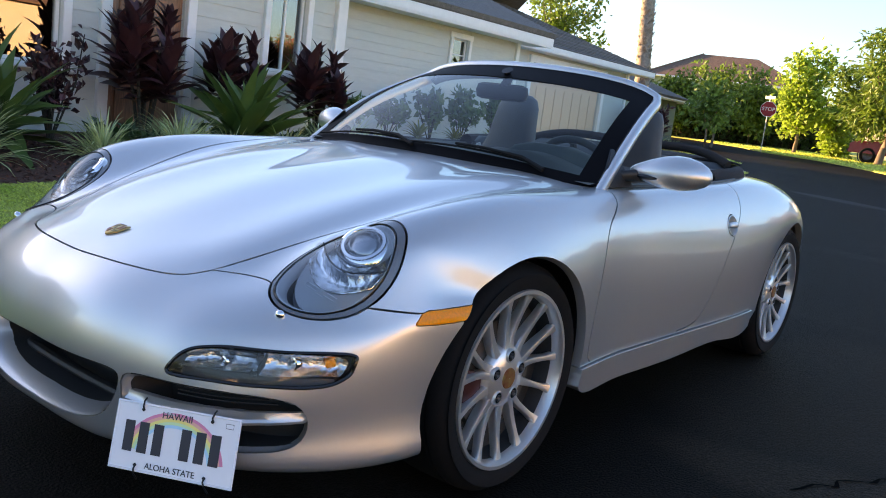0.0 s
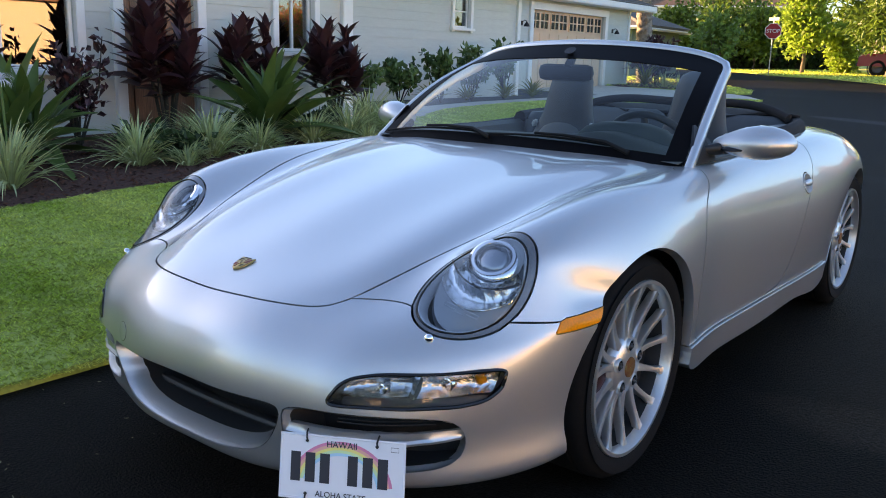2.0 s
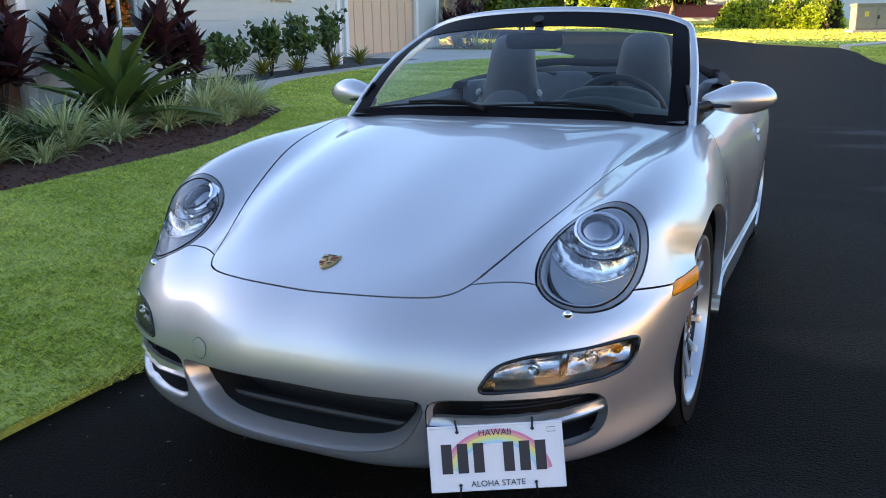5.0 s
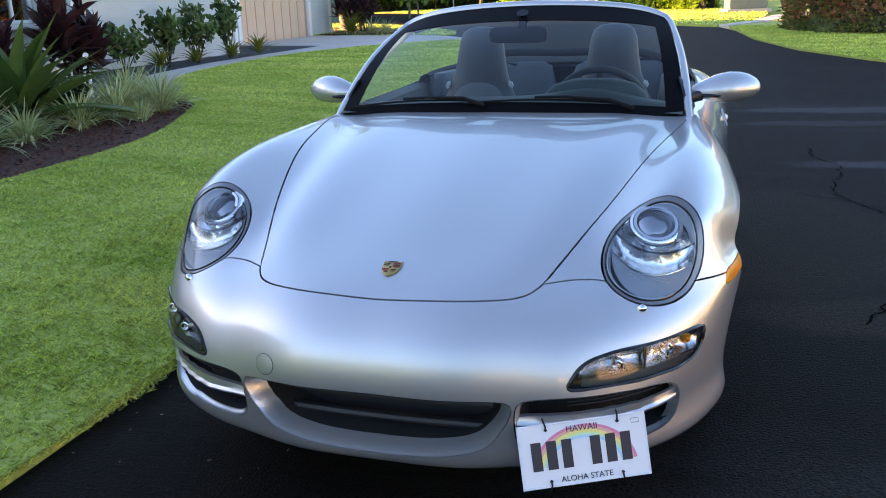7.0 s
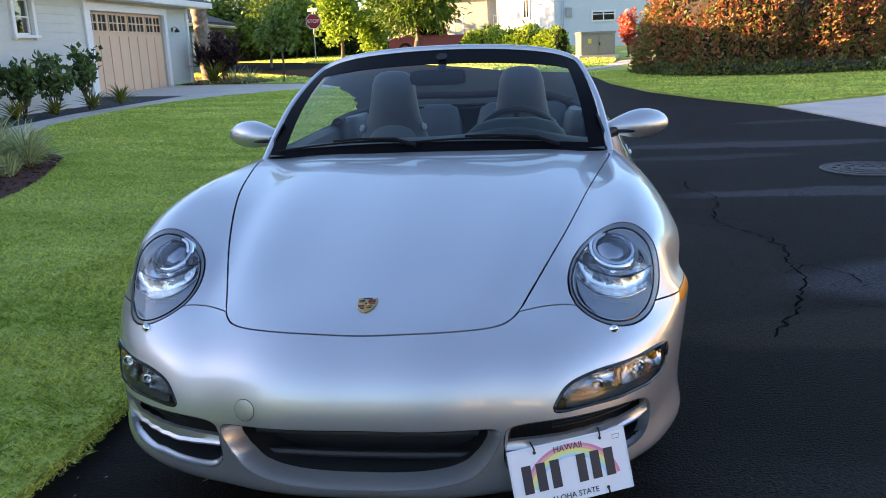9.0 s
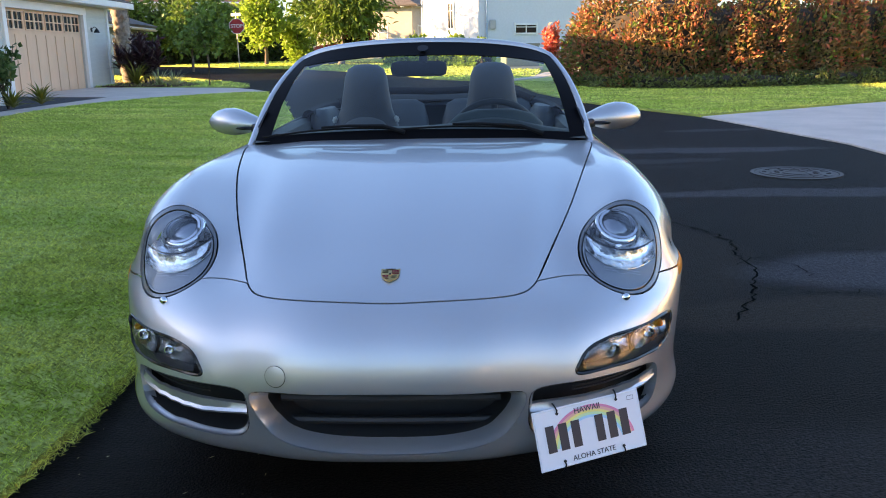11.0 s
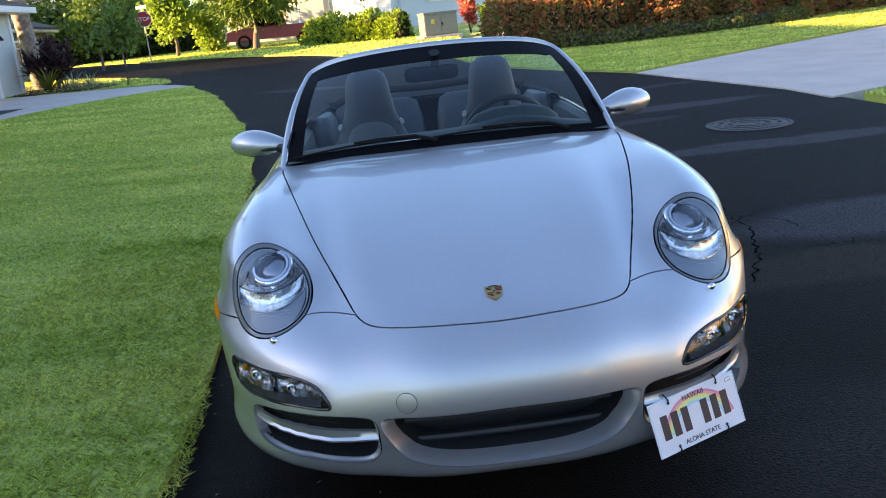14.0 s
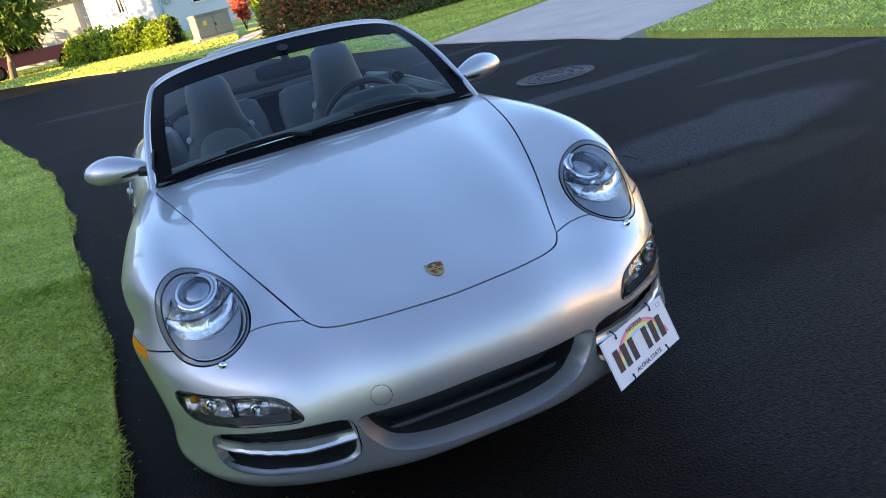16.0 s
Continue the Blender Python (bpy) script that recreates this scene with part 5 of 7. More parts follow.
front = bpy.data.objects["front_bumper"]
opening_lining(GRILLE, "centre_intake", .17, front, 1, "black centre air intake", .90, .74, .055)
for z, y in ((.262, -.845), (.325, -.85)):
    part("intake_bar", tube([(x, y + .16 * x * x, z) for x in np.linspace(-.28, .28, 15)], .014, 8, flat=(Vector((0, 0, 1)), .8)), DARK_GREY, front, "dark intake bar")
for s in (1, -1):
    opening_lining(VENT, "side_intake", .13, front, s, "black side air intake", .96, .90, .022)
    rows = []
    for t in np.linspace(0, 1, 18):
        x = .352 + .345 * t
        zt = .334 + .014 * t
        zb = zt - .024 - .012 * math.sin(math.pi * t)
        yt, yb = surf_y(x, zt), surf_y(x, zb)
        rows.append([(s * x, yt + .030, zt + .001), (s * x, yt + .016, zt), (s * x, yb + .010, zb + .013), (s * x, yb + .003, zb + .006), (s * x, yb + .006, zb), (s * x, yb + .045, zb + .006)])
    part("intake_strake", loft(rows, closed=True, cap=True), PAINT, front, "silver horizontal strake")
    for i in range(4):
        part("intake_slat", tube([(s * (.46 + .19 * t), surf_y(.46 + .19 * t, .36) + .045, .349 + .009 * i + .010 * t) for t in np.linspace(0, 1, 6)], .002, 5), BLACK, front)
m = frame_on((-.27, -.966, .427))
part("tow_cap", rings(m, [(.0265, .0265, -.001), (.0265, .0265, .0012), (.0250, .0250, .0016), (.001, .001, .0018)], 36), PAINT, front, "round tow-eye cover")
part("tow_cap_gap", rings(m, [(.0278, .0278, .0), (.0278, .0278, .0006), (.0262, .0262, .0006), (.0262, .0262, .0)], 36), GLOSS_BLACK, front)
part("underbody", boxed((0, 1.45, .165), (1.06, 3.9, .03), bevel=.01), BLACK, car, "black underbody")
part("engine_bay_floor", boxed((0, .1, .45), (.9, 1.2, .03)), BLACK, car)


def crest():
    m = frame_on((0, -.752, .640), (0, 1, .5), .0015)
    gold = material("gold_enamel", (0.52, 0.33, 0.13), 0.35, 0.8, fine=0.1)
    red = material("dark_red_enamel", (0.22, 0.015, 0.02), 0.25)

    def shield(sc, z):
        pts = []
        for x, y in ((-.021, .026), (-.010, .023), (0, .027), (.010, .023), (.021, .026), (.0205, .005), (.017, -.010), (.009, -.021), (0, -.027), (-.009, -.021), (-.017, -.010), (-.0205, .005)):
            pts.append(m @ Vector((x * sc * 1.18, y * sc * 1.18, z)))
        return pts
    e = part("emblem", loft([shield(1.0, 0), shield(1.0, .003), shield(.93, .0042)], closed=True, cap=True), gold, bpy.data.objects["hood"], "gold shield-shaped emblem")
    for x, y, w, h, mt in ((.011, .016, .016, .0032, red), (.011, .010, .016, .0032, red), (.011, .004, .016, .0032, red), (-.010, -.005, .014, .0032, red), (-.009, -.0105, .012, .0032, red), (-.006, -.016, .008, .0028, red), (-.011, .015, .013, .0018, GLOSS_BLACK), (-.011, .009, .013, .0018, GLOSS_BLACK), (.009, -.007, .011, .0018, GLOSS_BLACK), (.008, -.012, .009, .0018, GLOSS_BLACK), (0, .0225, .022, .0016, GLOSS_BLACK)):
        field = part("emblem_field", boxed((0, 0, 0), (w, h, .0012), bevel=.0003), mt, e)
        field.matrix_basis = m @ Matrix.Translation((x * 1.18, y * 1.18, .0046)) @ Matrix.Diagonal((1.18, 1.18, 1, 1))
    part("emblem_field", rings(m, [(.007, .008, .004), (.006, .007, .0062), (.001, .001, .0064)], 16), gold, e)
    part("emblem_field", rings(m, [(.0030, .0045, .006), (.0026, .004, .0068), (.001, .001, .007)], 12), GLOSS_BLACK, e)


crest()


def lettering(text, size, m, mat, host, extrude=.0006, space=1.0):
    cu = bpy.data.curves.new("letters", "FONT")
    cu.body, cu.size, cu.align_x, cu.align_y, cu.extrude, cu.space_character = text, size, "CENTER", "CENTER", extrude, space
    tmp = new("letters", cu)
    me = bpy.data.meshes.new_from_object(tmp)
    bpy.data.objects.remove(tmp)
    me.materials.clear()
    me.materials.append(mat)
    ob = new("lettering", me)
    ob.parent = host
    ob.matrix_basis = m
    return ob


def plate():
    tl, tr, bl = Vector((.352, -.934, .317)), Vector((.612, -.816, .333)), Vector((.375, -.970, .171))
    x = (tr - tl).normalized()
    y = (tl - bl)
    y = (y - x * y.dot(x)).normalized()
    n = x.cross(y).normalized()
    c = tl + x * .1525 - y * .076
    m = Matrix(((x.x, y.x, n.x, c.x), (x.y, y.y, n.y, c.y), (x.z, y.z, n.z, c.z), (0, 0, 0, 1)))
    white = material("plate_white", (0.80, 0.82, 0.85), 0.35, vary=0.02)
    ink = material("plate_ink", (0.03, 0.03, 0.04), 0.4)
    p = part("licence_plate", boxed((0, 0, 0), (.305, .152, .002), bevel=.0008), white, car, "white tilted licence plate with a rainbow")
    p.matrix_basis = m
    part("plate_rim", tube([(sx * .149, sy * .0725, .0012) for sx, sy in ((-1, -1), (1, -1), (1, 1), (-1, 1))], .002, 6, closed=True), white, p)
    for i, col in enumerate(((.85, .25, .40), (.90, .45, .35), (.92, .78, .25), (.60, .80, .45), (.35, .70, .85))):
        mt = material("rainbow_band", col, .4)
        r0, r1 = 1.0 - .06 * i, .94 - .06 * i
        rows = [[(.125 * r * math.cos(radians(a)), -.045 + .110 * r * math.sin(radians(a)), .0014) for a in range(8, 173, 5)] for r in (r0, r1)]
        part("rainbow_band", solid(loft(rows), .0003), mt, p, "pastel rainbow band")
    for k in range(6):
        part("plate_bar", boxed(((-.112 + .036 * k) + (.032 if k > 2 else 0), .000, .0018), (.024, .068, .0008), bevel=.0003), ink, p, "dark plain bar")
    lettering("HAWAII", .021, Matrix.Translation((0, .056, .0018)), ink, p)
    lettering("ALOHA STATE", .019, Matrix.Translation((0, -.060, .0018)), ink, p)
    for sx, sy in ((-1, 1), (1, 1), (-1, -1), (1, -1)):
        part("plate_tie", tube([(sx * .085, sy * .062, .002), (sx * .085, sy * .069, .006), (sx * .087, sy * .080, .001), (sx * .088, sy * .095, -.02)], .0022, 6), BLACK, p, "black cable tie")
        part("tie_knot", boxed((sx * .085, sy * .061, .003), (.008, .008, .005), bevel=.002), BLACK, p)
    part("sticker", tube([(.118, .052, .0013), (.136, .052, .0013), (.136, .062, .0013), (.118, .062, .0013)], .0006, 4, closed=True), ink, p)


plate()


def door_mirror(s):
    """A rounded mirror pod with a flat underside on a short broad foot."""
    rows = []
    prof = [(.694, .030, .018), (.704, .040, .026), (.725, .048, .036), (.752, .056, .048), (.785, .066, .060), (.825, .071, .067), (.865, .068, .064), (.900, .058, .053), (.925, .042, .037), (.938, .024, .020), (.943, .004, .004)]
    for x, ry, rz in prof:
        row = []
        for k in range(32):
            t = 2 * math.pi * k / 32
            cy, cz = math.cos(t), math.sin(t)
            y = ry * (cy * (1.2 if cy < 0 else .55))
            z = rz * cz * (1.0 if cz > 0 else .80)
            row.append(Vector((s * (x - .010), .872 + y + .30 * (x - .84), .925 + z + .03 * (x - .84))))
        rows.append(row)
    ob = part("door_mirror", loft(rows, closed=True, cap=True), PAINT, car, "silver door mirror")
    rows = []
    for t in np.linspace(0, 1, 7):
        c = Vector((s * (.676 + .05 * t), .775 + .055 * t, .900 + .010 * t))
        ry, rz = .046, .020 + .004 * t
        rows.append([c + Vector((0, ry * abs(math.cos(g)) ** .7 * (1 if math.cos(g) > 0 else -1), rz * abs(math.sin(g)) ** .7 * (1 if math.sin(g) > 0 else -1))) for g in np.linspace(0, 2 * math.pi, 20, endpoint=False)])
    part("mirror_foot", loft(rows, closed=True, cap=True), BLACK, ob, "black mirror foot")
    # solid black body stands in for the shaded slot
    part("foot_gap_shade", soft_pod((s * .748, .793, .908), (.050, .020, .010)), GLOSS_BLACK, ob, "black body for the shaded slot under the pod")
    part("mirror_glass", rings(Matrix.Translation((s * .835, .919, .932)) @ Matrix.Rotation(radians(-90), 4, "X"), [(.088, .048, .0), (.086, .046, .006), (.001, .001, .007)], 30), CHROME, ob, "mirror glass")
    part("mirror_base", loft([[(s * x, y, z) for x, y, z in row] for row in (((.668, .625, .862), (.690, .63, .858), (.700, .80, .868), (.678, .80, .872)), ((.655, .665, .925), (.666, .665, .922), (.675, .76, .930), (.660, .76, .934)), ((.635, .72, .985), (.640, .72, .984), (.642, .735, .985), (.637, .735, .986)))], closed=True, cap=True), BLACK, ob, "black mirror triangle")


def soft_pod(c, r, n=16):
    """A small rounded body."""
    rows = []
    for g in np.linspace(-math.pi / 2 + .02, math.pi / 2 - .02, 9):
        rows.append([Vector(c) + Vector((r[0] * math.sin(g), r[1] * math.cos(g) * math.cos(t), r[2] * math.cos(g) * math.sin(t))) for t in np.linspace(0, 2 * math.pi, n, endpoint=False)])
    return loft(rows, closed=True, cap=True)


def door_handle(s):
    m = frame_on((s * .83, 1.528, .730)) @ Matrix.Diagonal((.9, .97, 1, 1))
    door = [o for o in car.children if o.name.startswith("door") and "mirror" not in o.name and "handle" not in o.name and (sum(v.co.x for v in o.data.vertices) > 0) == (s > 0)][0]
    part("handle_cup", rings(m, [(.0555, .0445, -.003), (.0555, .0445, .0022), (.052, .041, .0028), (.048, .037, -.001), (.038, .029, -.014), (.020, .016, -.020), (.001, .001, -.021)], 40), PAINT, door, "oval handle recess")
    rows = []
    for x, f in ((-.050, .55), (-.045, .8), (-.028, 1), (0, 1.08), (.028, 1), (.045, .8), (.050, .55)):
        rows.append([m @ Vector((x, .013 * f * math.cos(g) + .002, .004 + .004 * math.cos(x * 31) + .0075 * f * math.sin(g))) for g in np.linspace(0, 2 * math.pi, 12, endpoint=False)])
    part("door_handle", loft(rows, closed=True, cap=True), PAINT, door, "silver pull handle")


for s in (1, -1):
    door_mirror(s)
    door_handle(s)
    seal = [(s * x, y, z) for x, y, z in ((.672, .64, .864), (.686, .9, .864), (.694, 1.25, .871), (.694, 1.6, .884), (.676, 1.9, .898))]
    part("window_seal", tube([tuple(p) for p in spline(seal, 24)], .008, 8), BLACK, car, "black window seal")


def wiper(x0, x1):
    """A flat arm that carries a long blade at the foot of the glass."""
    pts = []
    for t in np.linspace(0, 1, 16):
        u = (x1 + (x0 - x1) * t) / .672
        v = .022 + .028 * math.sin(math.pi * t * .8)
        p = screen_point(u, v)
        n = (screen_point(u + .01, v) - p).cross(screen_point(u, v + .01) - p).normalized()
        pts.append(p + n * .012)
    arm = part("wiper", tube([screen_point((x0 + .05) / .672, .004) + Vector((0, -.008, .010)), pts[-2] + Vector((0, -.008, .010)), pts[10] + Vector((0, -.010, .012)), pts[7] + Vector((0, -.006, .010))], [.009, .007, .0055, .005], 8), WIPER, car, "black wiper arm")
    part("wiper_blade", tube(pts, .0045, 6), WIPER, arm, "black wiper blade")


WIPER = material("wiper_black", (0.006, 0.006, 0.006), 0.6, spec=0.2)
wiper(-.10, -.63)
wiper(.44, -.13)


# ---- the car: cabin ----
rows = []
rim = COCKPIT
for sc, z in ((1.0, .885), (.985, .84), (.95, .60), (.93, .32)):
    rows.append([Vector((x * sc, 1.55 + (y - 1.55) * sc, z + (.02 if sc == 1 and y > 1.9 else 0))) for x, y in rim])
bm = loft([r + r[:1] for r in rows])
bm.faces.new([bm.verts.new(v) for v in rows[-1]])
part("cabin_lining", bm, LEATHER_DARK, car, "dark grey cabin lining")


def soft_box(rows, n=20, power=3.0):
    """A padded body: rows of (centre, half width x, half depth y) rounded like a cushion."""
    out = []
    for (cx, cy, cz), hx, hy in rows:
        ring = []
        for k in range(n):
            t = 2 * math.pi * k / n
            c, s_ = math.cos(t), math.sin(t)
            r = (abs(c) ** power + abs(s_) ** power) ** (-1 / power)
            ring.append(Vector((cx + hx * r * c, cy + hy * r * s_, cz)))
        out.append(ring)
    return loft(out, closed=True, cap=True)


PALE_LEATHER = material("pale_leather", (0.085, 0.096, 0.098), 0.5, vary=0.06, bump=0.001, bump_scale=260)
BELT_PALE = material("belt_grey", (0.6, 0.6, 0.58), 0.6)


def seat(x, dy=0.0):
    """A sports seat with its headrest in one piece with the back."""
    st = part("seat", soft_box([((x, 1.30 + dy, .30), .22, .24), ((x, 1.30 + dy, .38), .25, .27), ((x, 1.30 + dy, .46), .26, .28), ((x, 1.30 + dy, .50), .24, .26), ((x, 1.30 + dy, .515), .19, .22)]), LEATHER, car, "stone grey leather seat")
    bk = part("backrest", soft_box([((x, 1.47 + dy, .42), .22, .07), ((x, 1.50 + dy, .55), .245, .085), ((x, 1.53 + dy, .66), .245, .080), ((x, 1.56 + dy, .76), .212, .068), ((x, 1.585 + dy, .85), .165, .060), ((x, 1.605 + dy, .94), .132, .056), ((x, 1.62 + dy, 1.03), .117, .054), ((x, 1.635 + dy, 1.10), .108, .052), ((x, 1.64 + dy, 1.14), .092, .046), ((x, 1.643 + dy, 1.16), .060, .032), ((x, 1.645 + dy, 1.166), .02, .012)], 24, 2.6), LEATHER, st, "tall backrest with integral headrest")
    part("back_insert", soft_box([((x, 1.470 + dy, .52), .11, .034), ((x, 1.478 + dy, .64), .132, .040), ((x, 1.492 + dy, .72), .138, .038), ((x, 1.510 + dy, .79), .134, .034), ((x, 1.528 + dy, .84), .118, .029), ((x, 1.542 + dy, .875), .092, .023), ((x, 1.552 + dy, .897), .058, .016), ((x, 1.560 + dy, .906), .02, .006)], 28, 2.2), PALE_LEATHER, bk, "paler rounded leather insert")
    for k in (-1, 1):
        part("seat_bolster", soft_box([((x + k * .205, 1.27 + dy, .44), .045, .24), ((x + k * .21, 1.27 + dy, .52), .05, .25), ((x + k * .21, 1.27 + dy, .56), .03, .22)], 14, 2.4), LEATHER, st)
        part("belt_guide", boxed((x + k * .158, 1.560 + dy, .885), (.022, .030, .036), Matrix.Rotation(k * -.4, 4, "Y"), bevel=.007), BELT_PALE, st, "pale belt guide")


seat(.312)
seat(-.330)
for s in (1, -1):
    part("rear_backrest", soft_box([((s * .30, 2.02, .55), .25, .06), ((s * .30, 2.08, .70), .265, .07), ((s * .30, 2.13, .84), .26, .065), ((s * .30, 2.16, .93), .235, .05), ((s * .30, 2.17, .955), .19, .03)], 24, 3.2), LEATHER, car, "stone grey rear seat back")
    part("rear_cushion", soft_box([((s * .30, 1.88, .42), .22, .18), ((s * .30, 1.88, .50), .24, .2), ((s * .30, 1.88, .53), .2, .16)]), LEATHER_DARK, car, "dark grey rear seat cushion")
    rows = []
    for y in np.linspace(.72, 1.70, 14):
        rows.append([(s * x, y, z + .018 * (y - .72)) for x, z in ((.695, .868), (.665, .872), (.640, .855), (.632, .78), (.615, .70), (.575, .66), (.570, .60), (.622, .55), (.63, .36))])
    part("door_card", loft(rows), DASH, car, "grey-green padded door lining")
    part("door_pull", tube([(s * .60, 1.05, .70), (s * .565, 1.10, .73), (s * .565, 1.32, .73), (s * .60, 1.37, .70)], .014, 10), LEATHER_DARK, car)
    part("quarter_trim", soft_box([((s * .58, 1.86, .60), .07, .20), ((s * .585, 1.88, .80), .075, .22), ((s * .59, 1.90, .90), .065, .22), ((s * .59, 1.90, .93), .04, .18)], 18, 2.6), LEATHER, car, "grey leather side trim")
rows = []
for k, (y, z) in enumerate(((.62, .885), (.72, .902), (.84, .902), (.93, .885), (.97, .84), (.98, .74), (.95, .60), (.86, .45))):
    rows.append([(x, y - .06 * (x / .66) ** 2, z - .022 * (x / .66) ** 2 + (.038 * math.exp(-((x - .31) / .17) ** 2) if .7 < y < .99 and z > .83 else 0)) for x in np.linspace(-.66, .66, 37)])
dash = part("dashboard", loft(rows), DASH, car, "grey-green padded dashboard")
part("instrument_hood", soft_box([((.31, .90, .84), .22, .10), ((.31, .90, .905), .205, .095), ((.31, .90, .945), .16, .08), ((.31, .90, .965), .09, .05)], 24, 2.4), DASH, dash, "rounded instrument hood")
part("centre_console", soft_box([((0, 1.20, .30), .12, .5), ((0, 1.18, .48), .11, .45), ((0, 1.15, .53), .09, .40)], 20, 4), LEATHER_DARK, car, "dark centre console")


def steering_wheel():
    m = Matrix.Translation((.312, 1.13, .822)) @ Matrix.Rotation(radians(-64), 4, "X")
    st = part("steering_wheel", tube([m @ Vector((.190 * math.cos(t), .190 * math.sin(t), 0)) for t in np.linspace(0, 2 * math.pi, 48, endpoint=False)], .0155, 10, closed=True), LEATHER_DARK, car, "dark grey steering wheel")
    part("wheel_boss", rings(m, [(.075, .062, -.02), (.075, .062, .012), (.060, .05, .024), (.001, .001, .028)], 30), LEATHER_DARK, st)
    for a in (0, 180, 270):
        c, s_ = math.cos(radians(a)), math.sin(radians(a))
        part("wheel_spoke", tube([m @ Vector((c * .06, s_ * .05, .005)), m @ Vector((c * .12, s_ * .12, .0)), m @ Vector((c * .178, s_ * .178, 0))], [.022, .016, .014], 8), LEATHER_DARK, st)
    part("column", tube([m @ Vector((0, 0, -.01)), m @ Vector((0, 0, -.22))], .05, 14), BLACK, st)


steering_wheel()
mr = part("rear_view_mirror", soft_box([((-.02, 0, -.034), .095, .010), ((-.02, 0, -.026), .118, .022), ((-.02, 0, 0), .124, .028), ((-.02, 0, .026), .118, .022), ((-.02, 0, .034), .095, .010)], 28, 3.5), BLACK, car, "black interior mirror")
mr.matrix_basis = Matrix.Translation((0, 1.0, 1.145))
part("mirror_stem", tube([(0, -.02, .02), (0, .01, .06), (0, -.01, .09)], [.02, .018, .025], 10), BLACK, mr)
# folded roof and its cover
ring = [(x, y, .925 + .05 * max(0, min(1, (y - 1.6) / .7))) for x, y in ((.655, 1.66), (.655, 1.86), (.632, 2.06), (.575, 2.26), (.43, 2.42), (.2, 2.50), (0, 2.52), (-.2, 2.50), (-.43, 2.42), (-.575, 2.26), (-.632, 2.06), (-.655, 1.86), (-.655, 1.66))]
ring = [tuple(p) for p in spline(ring, 60)]
edge = []
for x, y, z in ring:
    d = Vector((x, y - 1.7, 0)).normalized() if y > 1.75 else Vector((1 if x > 0 else -1, 0, 0))
    base = on_shell((x + d.x * .02, y + d.y * .02, .90))[0]
    edge.append([base + d * .004 - Vector((0, 0, .02)), base + Vector((0, 0, .014)), base - d * .012 + Vector((0, 0, .036)), base - d * .035 + Vector((0, 0, .046)), base - d * .06 + Vector((0, 0, .038)), base - d * .075 + Vector((0, 0, .005))])
part("roof_cover_edge", loft(edge), FABRIC, car, "black canvas edge of the folded top")
rows = []
for sc, z in ((1.0, .945), (.9, .955), (.7, .95), (.45, .93)):
    rows.append([(x * sc, 2.0 + (y - 2.0) * (sc if y > 2.0 else 1), z + .02 * max(0, min(1, (y - 1.9) / .4))) for x, y, _ in ring[14:46]])
part("roof_cover", solid(loft(rows), .01), FABRIC, car, "black canvas cover of the folded top")
part("wind_deflector_bar", tube([tuple(p) for p in spline([(-.55, 2.16, .95), (-.45, 2.20, .985), (0, 2.24, 1.0), (.45, 2.20, .985), (.55, 2.16, .95)], 30)], .022, 10), FABRIC, car, "black padded bar behind the rear seats")


# ---- plants ----
rng = np.random.default_rng(7)


def leaf_strip(L, W, segs=6, droop=0.5, fold=0.25, tip=1.0, base=0.35, wave=0.0):
    """One leaf along +y from the origin, drooping, folded along its rib: vertices and faces."""
    v, f = [], []
    ang = 0.0
    y = z = 0.0
    for i in range(segs + 1):
        t = i / segs
        w = W * (base + (1 - base) * math.sin(math.pi * min(1, t * 0.9 + .12))) * (1 - t ** (3.0 * tip)) ** .7
        w = max(w, 0.0008)
        lift = fold * w
        v += [(-w, y, z + lift + wave * math.sin(7 * t) * w), (0, y, z), (w, y, z + lift - wave * math.sin(6 * t + 1) * w)]
        ang = -droop * t ** 1.4
        y += L / segs * math.cos(ang)
        z += L / segs * math.sin(ang)
    for i in range(segs):
        a = 3 * i
        f += [(a, a + 1, a + 4, a + 3), (a + 1, a + 2, a + 5, a + 4)]
    return v, f


def leaf_mesh(name, mat, *args, **kw):
    v, f = leaf_strip(*args, **kw)
    me = bpy.data.meshes.new(name)
    me.from_pydata(v, [], f)
    me.materials.append(mat)
    me.shade_smooth()
    return me


def aim(at, az, el, roll=0.0, size=1.0):
    """A pose whose +y points to the compass turn az and the elevation el."""
    return Matrix.Translation(at) @ Matrix.Rotation(az, 4, "Z") @ Matrix.Rotation(el, 4, "X") @ Matrix.Rotation(roll, 4, "Y") @ Matrix.Scale(size, 4)


